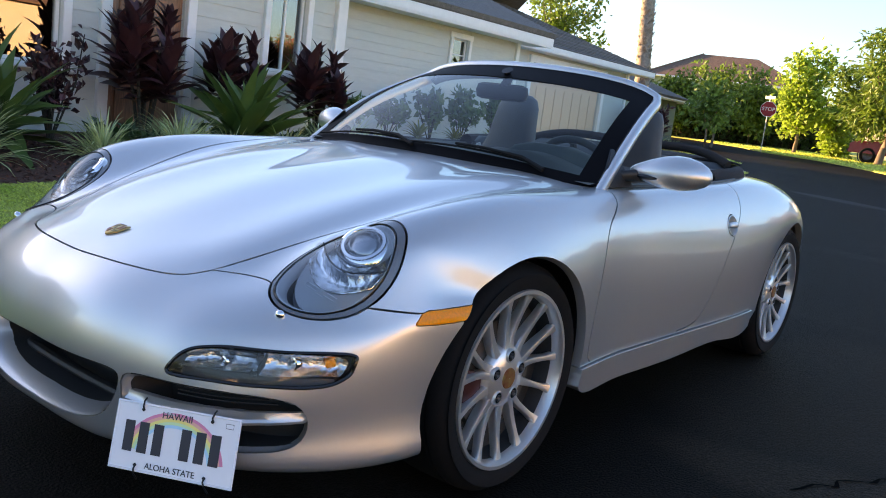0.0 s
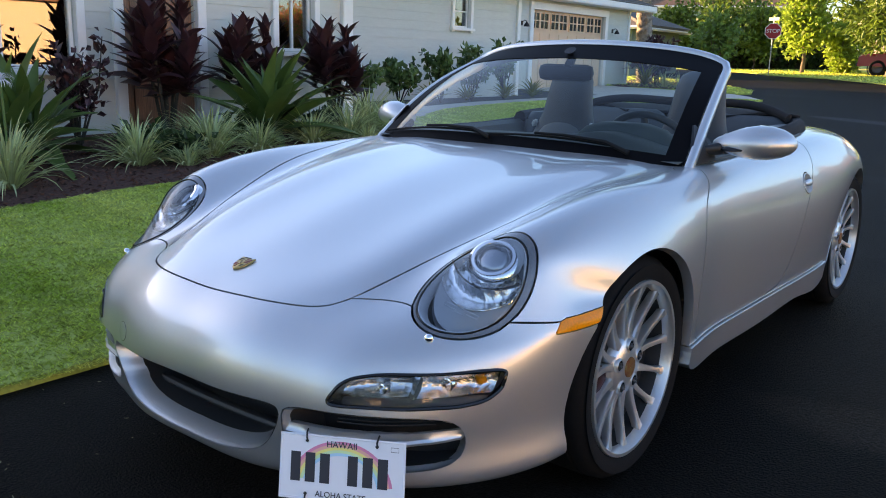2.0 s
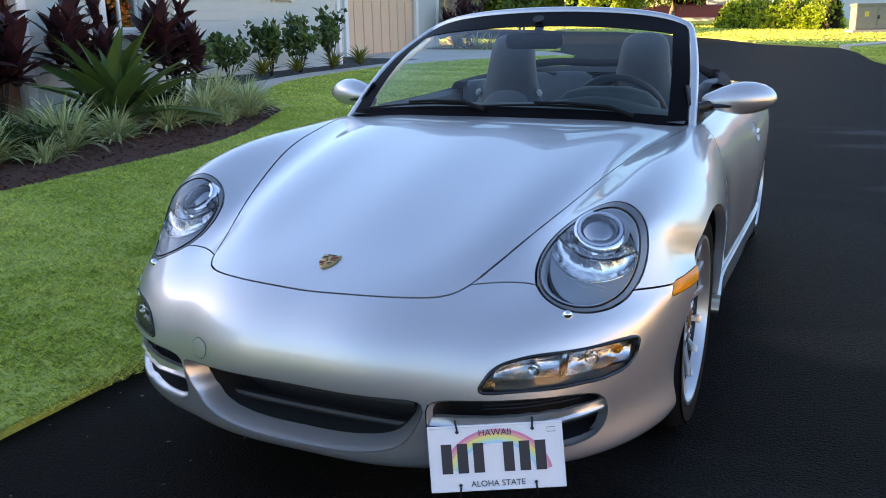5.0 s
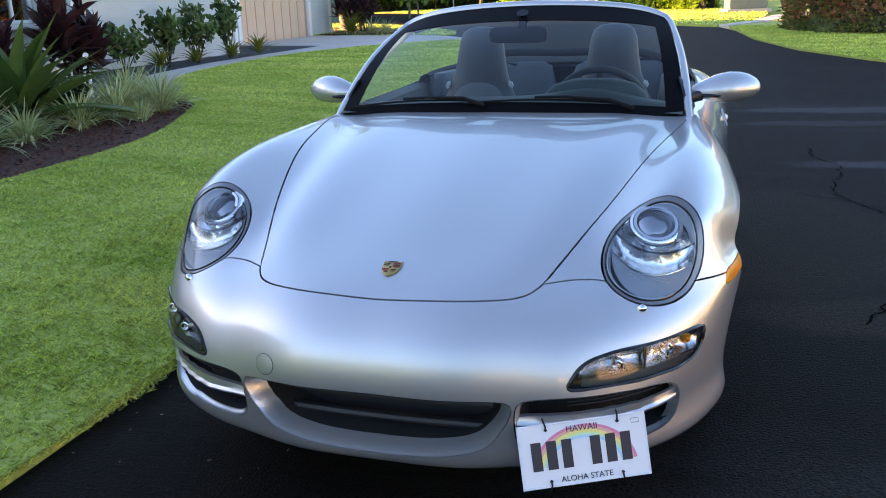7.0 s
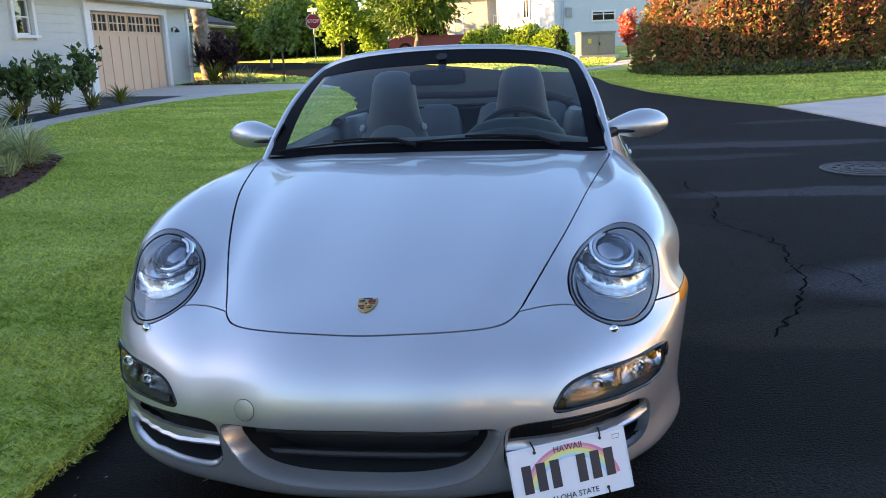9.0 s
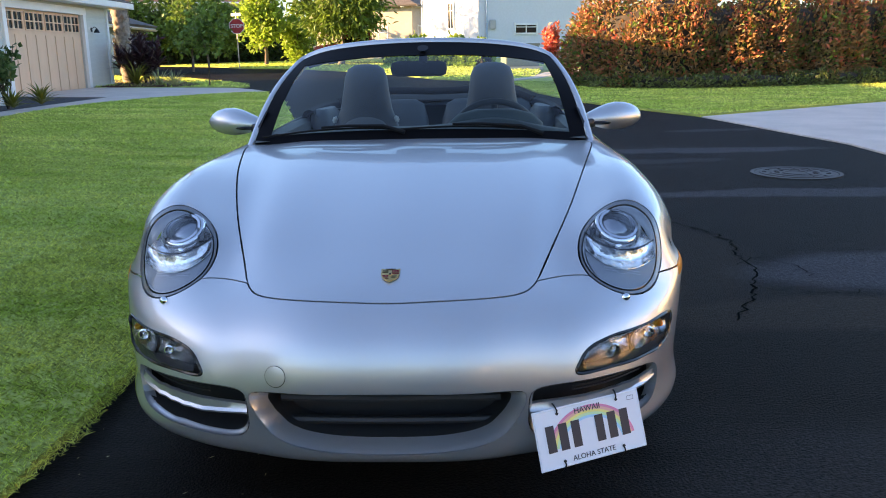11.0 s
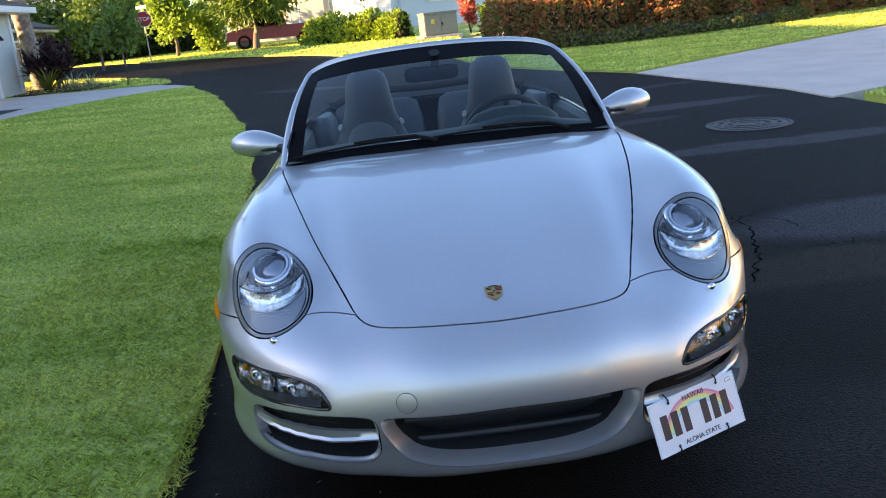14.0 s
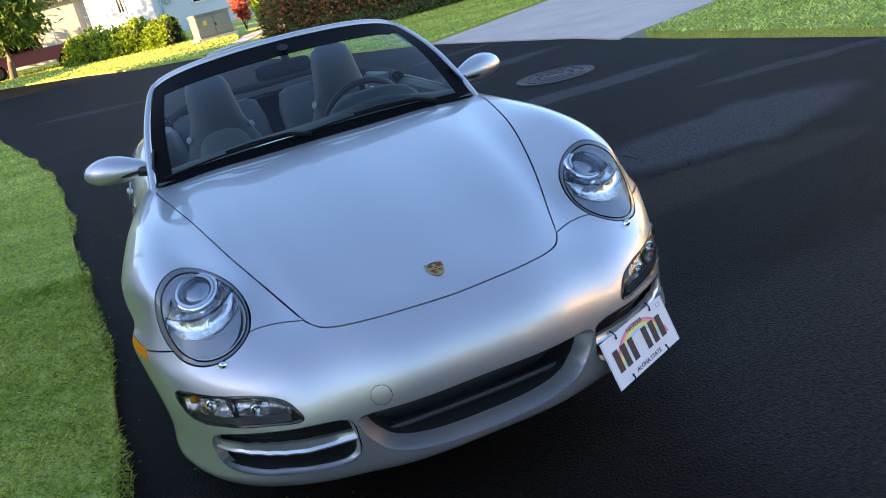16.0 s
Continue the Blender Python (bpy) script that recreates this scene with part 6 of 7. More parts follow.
class Cloud:
    """Many small leaves joined into one mesh."""

    def __init__(self):
        self.v, self.f, self.n = [], [], 0

    def strip(self, m, v, f):
        a = np.array(m)
        p = np.asarray(v) @ a[:3, :3].T + a[:3, 3]
        self.v.append(p)
        self.f += [tuple(i + self.n for i in q) for q in f]
        self.n += len(p)

    def diamonds(self, pts, dirs, L, W, fold=0.25):
        """Folded leaves at pts along dirs."""
        pts, d = np.asarray(pts, float), np.asarray(dirs, float)
        k = len(pts)
        d /= np.linalg.norm(d, axis=1)[:, None] + 1e-9
        r = rng.normal(size=(k, 3))
        s = np.cross(d, r)
        s /= np.linalg.norm(s, axis=1)[:, None] + 1e-9
        n = np.cross(s, d)
        L, W = np.broadcast_to(L, (k,))[:, None], np.broadcast_to(W, (k,))[:, None]
        b, t = pts, pts + d * L - n * 0.12 * L
        mid = pts + d * L * .45
        q = np.stack([b, mid - s * W + n * W * fold, t, mid + s * W + n * W * fold], 1).reshape(-1, 3)
        self.v.append(q)
        base = self.n + 4 * np.arange(k)
        tri = np.stack([base, base + 1, base + 2, base, base + 2, base + 3], 1).reshape(-1, 3)
        self.f += [tuple(x) for x in tri.tolist()]
        self.n += 4 * k

    def make(self, name, mat, parent=None, label="", kind=""):
        v = np.concatenate(self.v)
        me = bpy.data.meshes.new(name)
        me.from_pydata(v.tolist(), [], self.f)
        me.materials.append(mat)
        ob = new(name, me)
        if parent is not None:
            ob.parent = parent
        if label:
            ob["label"] = label
        if kind:
            ob["kind"] = kind
        return ob


TI_RED = leaf_material("maroon_leaf", (0.045, 0.017, 0.021), (0.10, 0.034, 0.040), 0.35, 0.15)
TI_GREEN = leaf_material("broad_green_leaf", (0.045, 0.10, 0.028), (0.12, 0.20, 0.045), 0.35, 0.25)
STRIPED = leaf_material("striped_blade", (0.24, 0.32, 0.08), (0.74, 0.73, 0.42), 0.45, 0.2)
SHRUB_GREEN = leaf_material("shrub_leaf", (0.05, 0.11, 0.035), (0.12, 0.20, 0.055), 0.4, 0.2)
BROMELIAD = leaf_material("yellow_green_leaf", (0.12, 0.14, 0.02), (0.26, 0.22, 0.03), 0.4, 0.2)
TREE_GREEN = leaf_material("tree_leaf", (0.075, 0.15, 0.03), (0.17, 0.27, 0.045), 0.45, 0.35)
TREE_YELLOW = leaf_material("yellow_tree_leaf", (0.19, 0.33, 0.05), (0.36, 0.50, 0.09), 0.45, 0.5)
TREE_DARK = leaf_material("dark_tree_leaf", (0.022, 0.05, 0.016), (0.05, 0.09, 0.022), 0.5, 0.2)
HEDGE_RED = leaf_material("copper_leaf", (0.40, 0.155, 0.07), (0.24, 0.19, 0.07), 0.45, 0.3)
HEDGE_PINK = leaf_material("pink_red_leaf", (0.58, 0.10, 0.08), (0.62, 0.20, 0.10), 0.45, 0.3)
HEDGE_YELLOW = leaf_material("yellow_hedge_leaf", (0.24, 0.37, 0.04), (0.38, 0.50, 0.07), 0.45, 0.35)
GROUND_COVER = leaf_material("ground_cover_leaf", (0.085, 0.12, 0.035), (0.17, 0.19, 0.05), 0.5, 0.2)
BARK = material("grey_brown_bark", (0.16, 0.12, 0.09), 0.9, vary=0.35, scale=14, bump=0.01, bump_scale=40, stretch=(1, 1, 0.35))
PALM_BARK = material("palm_bark", (0.30, 0.245, 0.20), 0.9, vary=0.35, scale=10, bump=0.015, bump_scale=30)
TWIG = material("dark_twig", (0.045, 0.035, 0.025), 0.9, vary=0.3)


def ti_plant(x, y, height, red=True, n=70, spread=1.0, stems=3, leaf=0.55, wide=.05):
    """A cordyline: thin canes that carry rosettes of long broad leaves; each leaf a piece."""
    z = rise(x, y) + 0.02
    p = thing("ti_plant", (x, y, z))
    mat = TI_RED if red else TI_GREEN
    ms = [leaf_mesh("leaf", mat, L, W, 6, d, .35, 1.6, .32, .14) for L, W, d in ((leaf, wide, .35), (leaf * .85, wide * .9, .8), (leaf * 1.1, wide * 1.1, .55))]
    tops = []
    for k in range(stems):
        a = 2.4 * k + x
        h = height * (.62 + .38 * ((k * 37) % 10) / 10) - leaf * .75
        h = max(h, .12)
        tip = Vector((math.cos(a) * .16 * spread * (k > 0), math.sin(a) * .20 * spread * (k > 0), h))
        part("cane", tube([(0.03 * math.cos(a), 0.03 * math.sin(a), -.05), tip * .5 + Vector((0, 0, .02)), tip], [.022, .018, .014], 7), TWIG, p, "thin brown cane")
        tops.append(tip)
    for i in range(n):
        tip = tops[i % stems]
        t = (i // stems) / max(1, n / stems - 1)
        az = i * 2.399 + .3 * rng.normal()
        el = radians((80 - 62 * t if red else 82 - 84 * t) + rng.normal() * 9)
        back = (tip.z * .75) * t ** 1.1 * (.66 if red else .2)
        ob = new("leaf", ms[i % 3])
        ob.parent = p
        ob.matrix_basis = aim((tip.x, tip.y, tip.z - back), az, el, rng.normal() * .25, (.75 + .4 * rng.random()) * (1.0 if t > .1 else .8))
    tagged(p, "maroon-leaved ti plant on thin canes" if red else "green ti plant with long broad leaves", "plant", "plants in the bed by the house")
    return p


for x, y, h, n in ((-6.75, 3.45, 1.95, 130), (-6.85, 4.75, 1.75, 80), (-6.8, 6.15, 1.72, 110), (-6.9, 1.35, 1.5, 50)):
    ti_plant(x, y, h, True, int(n * 1.7), 1.5, 6, .40, .068)
for x, y, h, n in ((-6.0, 1.5, 1.15, 34), (-5.95, 4.35, 1.15, 40)):
    ti_plant(x, y, h, False, int(n * 1.5), .9, 3, 1.05, .085)


def tuft(x, y, size, n=110, flower=False):
    """A clump of striped grass-like blades that arch outwards."""
    z = rise(x, y) + 0.02
    p = thing("striped_grass_clump", (x, y, z))
    c = Cloud()
    for i in range(n):
        az = rng.random() * 2 * math.pi
        el = radians(86 - 62 * rng.random() ** 1.1)
        L = size * (.55 + .5 * rng.random())
        v, f = leaf_strip(L, .0065 + .005 * rng.random(), 6, .5 + 1.3 * rng.random(), .5, 1.6, .6)
        r = .07 * rng.random()
        c.strip(aim((r * math.cos(az + 1.57), r * math.sin(az + 1.57), 0), az, el), v, f)
    c.make("blade", STRIPED, p, "green and cream striped blades")
    if flower:
        part("flower_stalk", tube([(0, 0, .05), (-.03, .02, .4), (-.05, .02, size + .12)], .010, 7), TI_GREEN, p)
        fc = Cloud()
        for i in range(46):
            v, f = leaf_strip(.13, .005, 5, 2.2, .2, 1.0, .6)
            fc.strip(aim((-.05, .02, size + .12), i * 2.4, radians(70 - 60 * rng.random())), v, f)
        fc.make("flower", material("white_petal", (0.75, 0.70, 0.72), 0.6, vary=0.1), p, "white spidery flower")
    tagged(p, "striped grass clump with a white spidery flower" if flower else "clump of green and cream striped grass in mulch", "plant", "striped grass clumps")


for i, (x, y, s_) in enumerate(((-4.75, .75, .62), (-5.25, 2.15, .50), (-5.3, 3.0, .60), (-5.35, 3.65, .42), (-5.45, 4.5, .50), (-5.55, 5.2, .62), (-5.35, 5.75, .55), (-5.9, 5.9, .66), (-5.85, 3.3, .5), (-5.95, 6.4, .5), (-4.95, -.6, .6), (-5.4, -1.8, .6), (-5.15, 5.1, .3), (-5.0, 2.5, .3))):
    tuft(x, y, s_ * 1.12, 200 if s_ > .4 else 80, i == 0)


def leafy_shrub(x, y, h, r, n, mat, label, leaf=(.07, .03), stems=7, name="shrub", group="", bare=.35):
    """Twiggy stems that end in clumps of leaves."""
    z = rise(x, y) + 0.02
    p = thing(name, (x, y, z))
    c = Cloud()
    for k in range(stems):
        a = 2 * math.pi * k / stems + rng.normal() * .3
        rr = r * math.sqrt(rng.random())
        tip = Vector((rr * math.cos(a), rr * math.sin(a), h * (.55 + .45 * rng.random())))
        mid = tip * .5 + Vector((rng.normal() * .05, rng.normal() * .05, .06))
        part("stem", tube([(0, 0, -.04), mid, tip], [.014, .010, .005], 6), TWIG, p)
        m = n // stems
        t = bare + (1 - bare) * rng.random(m)
        base = np.array([0, 0, 0]) + np.array(mid)[None] * 0
        pts = np.where(t[:, None] < .5, np.array(mid)[None] * t[:, None] * 2, np.array(mid)[None] + (np.array(tip) - np.array(mid))[None] * (t[:, None] * 2 - 1))
        pts = pts + rng.normal(size=(m, 3)) * .045 * (h ** .5)
        d = rng.normal(size=(m, 3)) + (0, 0, .5)
        c.diamonds(pts, d, leaf[0] * (.6 + .8 * rng.random(m)), leaf[1])
    c.make("foliage", mat, p)
    tagged(p, label, "shrub", group)


for x, y, h in ((-9.3, 11.6, 1.1), (-9.5, 12.9, 1.2), (-9.6, 14.3, 1.35), (-9.4, 10.4, .95), (-9.2, 9.2, .8)):
    leafy_shrub(x, y, h, .42, 330, SHRUB_GREEN, "open dark green shrub against the house wall", (.15, .06), 9, "open_shrub", "shrubs along the wall", .45)
leafy_shrub(-6.7, 2.35, 1.15, .38, 420, TI_RED, "dark leafy shrub beside the front door", (.11, .035), 9, "dark_shrub")
for x, y in ((-5.7, 1.2), (-5.75, 2.5), (-5.9, 3.9), (-6.3, 5.4), (-5.2, 2.55)):
    leafy_shrub(x, y, .34, .26, 200, TREE_DARK, "low dark leafy plant in the mulch", (.10, .035), 7, "low_plant", "low plants in the bed", .1)


def rosette(x, y, size, mat, n=34, label=""):
    z = rise(x, y) + 0.02
    p = thing("bromeliad", (x, y, z))
    ms = [leaf_mesh("leaf", mat, size * k, .026, 5, .9, .5, 1.2, .7) for k in (.8, 1.0)]
    for i in range(n):
        ob = new("leaf", ms[i % 2])
        ob.parent = p
        ob.matrix_basis = aim((0, 0, .05), i * 2.4, radians(82 - 60 * i / n + rng.normal() * 5))
    tagged(p, label, "plant", "yellow rosette plants")


for x, y, s_ in ((-9.0, 10.9, .5), (-9.15, 13.7, .5), (-9.2, 14.9, .55), (-9.1, 12.2, .42)):
    rosette(x, y, s_, BROMELIAD, 34, "yellow-green rosette plant in black gravel")


# bed beyond the garage
corner_bed = plot("corner_bed", [tuple(p) for p in round_poly([(-12.75, 25.6), (-11.0, 24.9), (-9.9, 24.6), (-9.3, 25.2), (-9.9, 26.8), (-11.5, 29.2), (-13.6, 31.0), (-16.0, 30.0), (-12.8, 27.2)], 5)], 0.06, MULCH, 0.8)
tagged(corner_bed, "mulched bed beyond the garage corner", "planting bed")
ti_plant(-11.5, 27.0, 1.9, True, 150, 2.6, 5, .5)
ti_plant(-12.3, 27.3, 1.7, True, 120, 2.6, 5, .6)
leafy_shrub(-11.9, 27.4, 1.75, .85, 1100, TI_RED, "dense maroon shrub at the foot of the palm", (.20, .05), 10, "dark_shrub")
rosette(-11.6, 25.9, 1.0, BROMELIAD, 44, "tall yellow-green rosette plant in mulch")
tuft(-10.7, 25.6, .75, 90)
tuft(-10.1, 25.4, .70, 90)


def tree(x, y, trunk, height, spread, n, mat, label, leaf=(.22, .07), lean=(0, 0), droop=0.0, limbs=14, trunk_r=.09, name="tree", clump=.55, low=.0, group=""):
    """A tapered trunk that forks into limbs, each ending in clumps of small leaves with gaps between."""
    z = rise(x, y) - .05
    p = thing(name, (x, y, z))
    fork = Vector((lean[0] * trunk, lean[1] * trunk, trunk))
    part("trunk", tube([(0, 0, 0), fork * .5 + Vector((.04, 0, 0)), fork], [trunk_r * 1.25, trunk_r, trunk_r * .8], 10), BARK, p, "grey-brown trunk")
    c = Cloud()
    per = n // (limbs * 3)
    bm = bmesh.new()
    for k in range(limbs):
        a = 2.399 * k + rng.normal() * .25
        u = (k + .5) / limbs
        rr = spread * math.sin(math.pi * (.12 + .80 * u)) ** .7 * (.55 + .5 * rng.random())
        tip = fork + Vector((rr * math.cos(a), rr * math.sin(a), low + (height - trunk - low) * u))
        mid = fork * .4 + tip * .6 + Vector((0, 0, -.1))
        tube([fork - Vector((0, 0, .1)), mid, tip], [trunk_r * .5, trunk_r * .3, .012], 6, bm=bm)
        for j in range(3):
            t = .45 + .28 * j
            cen = np.array(fork + (tip - fork) * t) + rng.normal(size=3) * clump * .35
            s_ = clump * (.6 + .5 * rng.random())
            pts = cen + rng.normal(size=(per, 3)) * (s_ * .55, s_ * .55, s_ * .42)
            d = rng.normal(size=(per, 3)) + np.array((0, 0, .2 - droop)) + (pts - cen) / s_
            c.diamonds(pts, d, leaf[0] * (.6 + .7 * rng.random(per)), leaf[1])
    part("limb", bm, BARK, p)
    c.make("crown", mat, p)
    tagged(p, label, "tree", group)
    return p


tree(-8.75, 24.9, 1.35, 2.45, .5, 800, TREE_GREEN, "young slender street tree with a small green crown", (.20, .07), trunk_r=.035, limbs=9, clump=.40, name="young_tree")
tree(-14.6, 40.5, 1.4, 4.4, 1.05, 2000, TREE_GREEN, "leafy green tree beside the low corner house", (.26, .085), trunk_r=.06, limbs=14, clump=.55)
tree(-12.5, 47.4, 1.5, 6.0, 1.15, 3600, TREE_YELLOW, "sunlit yellow-green tree on the far lawn", (.28, .10), trunk_r=.10, limbs=20, clump=.62, name="yellow_tree")
tree(-7.7, 45.4, 1.9, 6.4, 2.6, 11000, TREE_GREEN, "broad tree with drooping narrow leaves on the far lawn", (.40, .07), droop=.8, trunk_r=.16, limbs=30, clump=.8, low=.35, name="drooping_tree", lean=(.1, 0))
tree(-10.9, 49.0, .4, 3.2, .85, 2200, TREE_YELLOW, "low bushy yellow-green tree beside the larger tree", (.30, .09), droop=.6, trunk_r=.08, limbs=14, clump=.45, name="bushy_tree")
for x, y, h, sp in ((-21.8, 51.2, 4.0, 1.2), (-19.6, 52.0, 4.2, 1.1), (-17.0, 52.6, 4.3, 1.2)):
    tree(x, y, 1.2, h, sp, 2600, TREE_GREEN, "leafy green street tree across the side street", (.34, .11), trunk_r=.09, limbs=14, clump=.6, group="trees across the side street")
tree(-30.4, 49.3, 4.0, 11.8, 3.0, 3600, TREE_GREEN, "tall green tree behind the house roof", (.34, .12), trunk_r=.14, limbs=14, clump=.9, name="tall_tree")


def hedge(name, path, width, height, n, mats, label, leaf, core=True, lumps=.25, category="hedge"):
    """A clipped or loose hedge along a path: a dark twiggy core with leaves all over it."""
    p = thing(name, (path[0][0], path[0][1], rise(*path[0])))
    o = np.array([path[0][0], path[0][1], rise(*path[0])])
    pts = np.array(spline([(*q, 0) for q in path], 60))[:, :2]
    seg = np.r_[0, np.cumsum(np.linalg.norm(np.diff(pts, axis=0), axis=1))]

    def place(s, side, up):
        q = np.stack([np.interp(s, seg, pts[:, 0]), np.interp(s, seg, pts[:, 1])], -1)
        q2 = np.stack([np.interp(s + .05, seg, pts[:, 0]), np.interp(s + .05, seg, pts[:, 1])], -1)
        q0 = np.stack([np.interp(s - .05, seg, pts[:, 0]), np.interp(s - .05, seg, pts[:, 1])], -1)
        t = q2 - q0
        t /= np.linalg.norm(t, axis=1)[:, None] + 1e-9
        nrm = np.stack([t[:, 1], -t[:, 0]], -1)
        xy = q + nrm * side[:, None]
        z = np.array([rise(*k) for k in xy]) + up
        return np.column_stack([xy, z]) - o, nrm
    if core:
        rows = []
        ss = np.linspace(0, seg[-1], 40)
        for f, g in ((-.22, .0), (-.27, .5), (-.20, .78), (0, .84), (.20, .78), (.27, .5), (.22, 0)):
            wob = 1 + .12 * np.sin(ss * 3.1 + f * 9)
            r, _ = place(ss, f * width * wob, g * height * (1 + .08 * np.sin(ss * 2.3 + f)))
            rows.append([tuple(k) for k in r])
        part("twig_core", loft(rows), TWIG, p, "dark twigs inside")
    for mat, share, lo in mats:
        m = int(n * share)
        c = Cloud()
        s = rng.random(m) * seg[-1]
        th = rng.random(m) * math.pi
        bump_ = 1 + lumps * (np.sin(s * 2.7 + th * 2) * .5 + np.sin(s * 5.3 + 1.7 * th + 2) * .35 + rng.normal(size=m) * .18)
        side = -np.cos(th) * width * .5 * bump_
        up = (np.abs(np.sin(th)) ** .80 * height * bump_ * .93) * (lo + (1 - lo) * rng.random(m) ** .35)
        q, nrm = place(s, side, up)
        out = np.column_stack([nrm * (-np.cos(th))[:, None], np.sin(th) * .8])
        d = out + rng.normal(size=(m, 3)) * .7
        c.diamonds(q, d, leaf[0] * (.6 + .8 * rng.random(m)), leaf[1])
        c.make("foliage", mat, p)
    tagged(p, label, category)
    return p


hedge("copper_hedge", [(4.0, 24.5), (4.6, 22.4), (6.5, 22.0), (9.5, 22.6), (13, 24.2), (17, 25.5)], 2.2, 2.75, 52000, ((HEDGE_RED, .74, .0), (TREE_GREEN, .18, .0), (HEDGE_PINK, .08, .45)), "tall loose hedge with copper and red leaves", (.155, .040), lumps=.3)
hedge("ground_cover", [(3.3, 24.2), (3.9, 21.9), (5.5, 20.9), (8.5, 21.1), (12, 22.3)], 1.1, .42, 7000, ((GROUND_COVER, 1.0, 0),), "low green ground cover along the red hedge", (.10, .035), category="ground cover")
hedge("yellow_hedge", [(-4.5, 43.6), (-2.6, 42.2), (-.4, 41.0), (.6, 40.2)], 1.3, 1.45, 5200, ((HEDGE_YELLOW, .75, 0), (TREE_GREEN, .25, 0)), "clipped yellow-green hedge in evening sun", (.20, .075))
leafy_shrub(3.6, 37.6, 2.0, .6, 500, HEDGE_PINK, "tall red-leaved shrub beside the utility box", (.26, .08), 9, "red_shrub")
leafy_shrub(4.4, 37.2, 1.3, .5, 300, HEDGE_YELLOW, "bright yellow-green shrub beside the utility box", (.22, .08), 7, "yellow_shrub")
hedge("dark_hedge", [(-26, 54), (-21, 52.5), (-17, 54.5), (-13.5, 57)], 2.0, 3.2, 5200, ((TREE_DARK, 1.0, 0),), "tall dark green hedge across the side street", (.40, .14))


def palm_trunk(x, y):
    p = thing("palm_tree", (x, y, rise(x, y)))
    h = 9.0
    pts, rad = [], []
    for k in range(91):
        z = h * k / 90
        pts.append((-.09 * z + .02 * math.sin(z), .01 * z, z - .1))
        rad.append(.30 - .008 * z + (.025 if k % 3 == 0 else 0.0))
    part("trunk", tube(pts, rad, 16), PALM_BARK, p, "ringed brown palm trunk")
    stub = Cloud()
    for i in range(420):
        z = 8.6 * rng.random() + .3
        a = rng.random() * 6.28
        r = .30 - .008 * z
        v, f = leaf_strip(.17, .055, 2, .2, .2, 1, .9)
        stub.strip(aim((-.09 * z + r * math.cos(a + 1.57), .01 * z + r * math.sin(a + 1.57), z), a, radians(60)), v, f)
    stub.make("leaf_stub", PALM_BARK, p, "old leaf stubs", "stuff")
    crown = Cloud()
    for i in range(26):
        az, el = i * 2.4, radians(70 - 95 * i / 26)
        v, f = leaf_strip(2.6, .05, 9, 1.3, .2)
        m = aim((-.81, .09, h - .1), az, el)
        crown.strip(m, v, f)
        for t in np.linspace(.2, .98, 34):
            k = min(8, int(t * 9))
            b = np.array(v[3 * k + 1]) * (1 - (t * 9 - k)) + np.array(v[3 * k + 4]) * (t * 9 - k)
            for sgn in (1, -1):
                w, g = leaf_strip(.55 * math.sin(math.pi * t) ** .5 + .1, .018, 3, .9, .2)
                crown.strip(m @ Matrix.Translation(b.tolist()) @ Matrix.Rotation(sgn * radians(-62), 4, "Z"), w, g)
    crown.make("frond", TREE_GREEN, p, "feathered green fronds")
    tagged(p, "tall palm with a rough ringed trunk beyond the garage", "palm tree")


palm_trunk(-13.0, 28.8)


# ---- grass ----
def inside(poly, p):
    return poly_sdf(p, np.array(poly)) < 0


def grass(name, poly, regions, mat, label, lift):
    """Blades over a lawn, dense where one stands close to them."""
    V, F, n = [], [], 0
    for (x0, x1, y0, y1), per, L, W in regions:
        k = int((x1 - x0) * (y1 - y0) * per)
        p = np.column_stack([x0 + rng.random(k) * (x1 - x0), y0 + rng.random(k) * (y1 - y0)])
        p = p[inside(poly, p)]
        k = len(p)
        if not k:
            continue
        z = np.array([rise(*q) for q in p]) + lift
        a = rng.random(k) * 6.283
        tuft = np.sin(17 * p[:, 0] + 3 * np.sin(11 * p[:, 1])) * np.sin(14 * p[:, 1] + 2 * np.sin(19 * p[:, 0]))
        ln = L * (.55 + .7 * rng.random(k)) * (1 + .28 * tuft)
        tilt = .45 + .75 * rng.random(k)
        d = np.column_stack([np.cos(a) * np.sin(tilt), np.sin(a) * np.sin(tilt), np.cos(tilt)])
        s = np.column_stack([-np.sin(a), np.cos(a), 0 * a])
        b = np.column_stack([p, z - .004])
        w = W * (.7 + .6 * rng.random(k))[:, None]
        mid = b + d * ln[:, None] * .55
        tip = b + d * ln[:, None] + np.column_stack([np.cos(a), np.sin(a), -.6 + 0 * a]) * ln[:, None] * .22
        q = np.stack([b - s * w, b + s * w, mid + s * w * .8, tip, mid - s * w * .8], 1).reshape(-1, 3)
        i = n + 5 * np.arange(k)
        F.append(np.stack([i, i + 1, i + 2, i + 3, i + 4], 1))
        V.append(q)
        n += 5 * k
    V, F = np.concatenate(V), np.concatenate(F)
    me = bpy.data.meshes.new(name)
    me.vertices.add(len(V))
    me.vertices.foreach_set("co", V.astype(np.float32).ravel())
    me.loops.add(F.size)
    me.loops.foreach_set("vertex_index", F.astype(np.int32).ravel())
    me.polygons.add(len(F))
    me.polygons.foreach_set("loop_start", (5 * np.arange(len(F))).astype(np.int32))
    me.update(calc_edges=True)
    me.materials.append(mat)
    ob = new(name, me)
    return tagged(ob, label, "grass", kind="stuff")


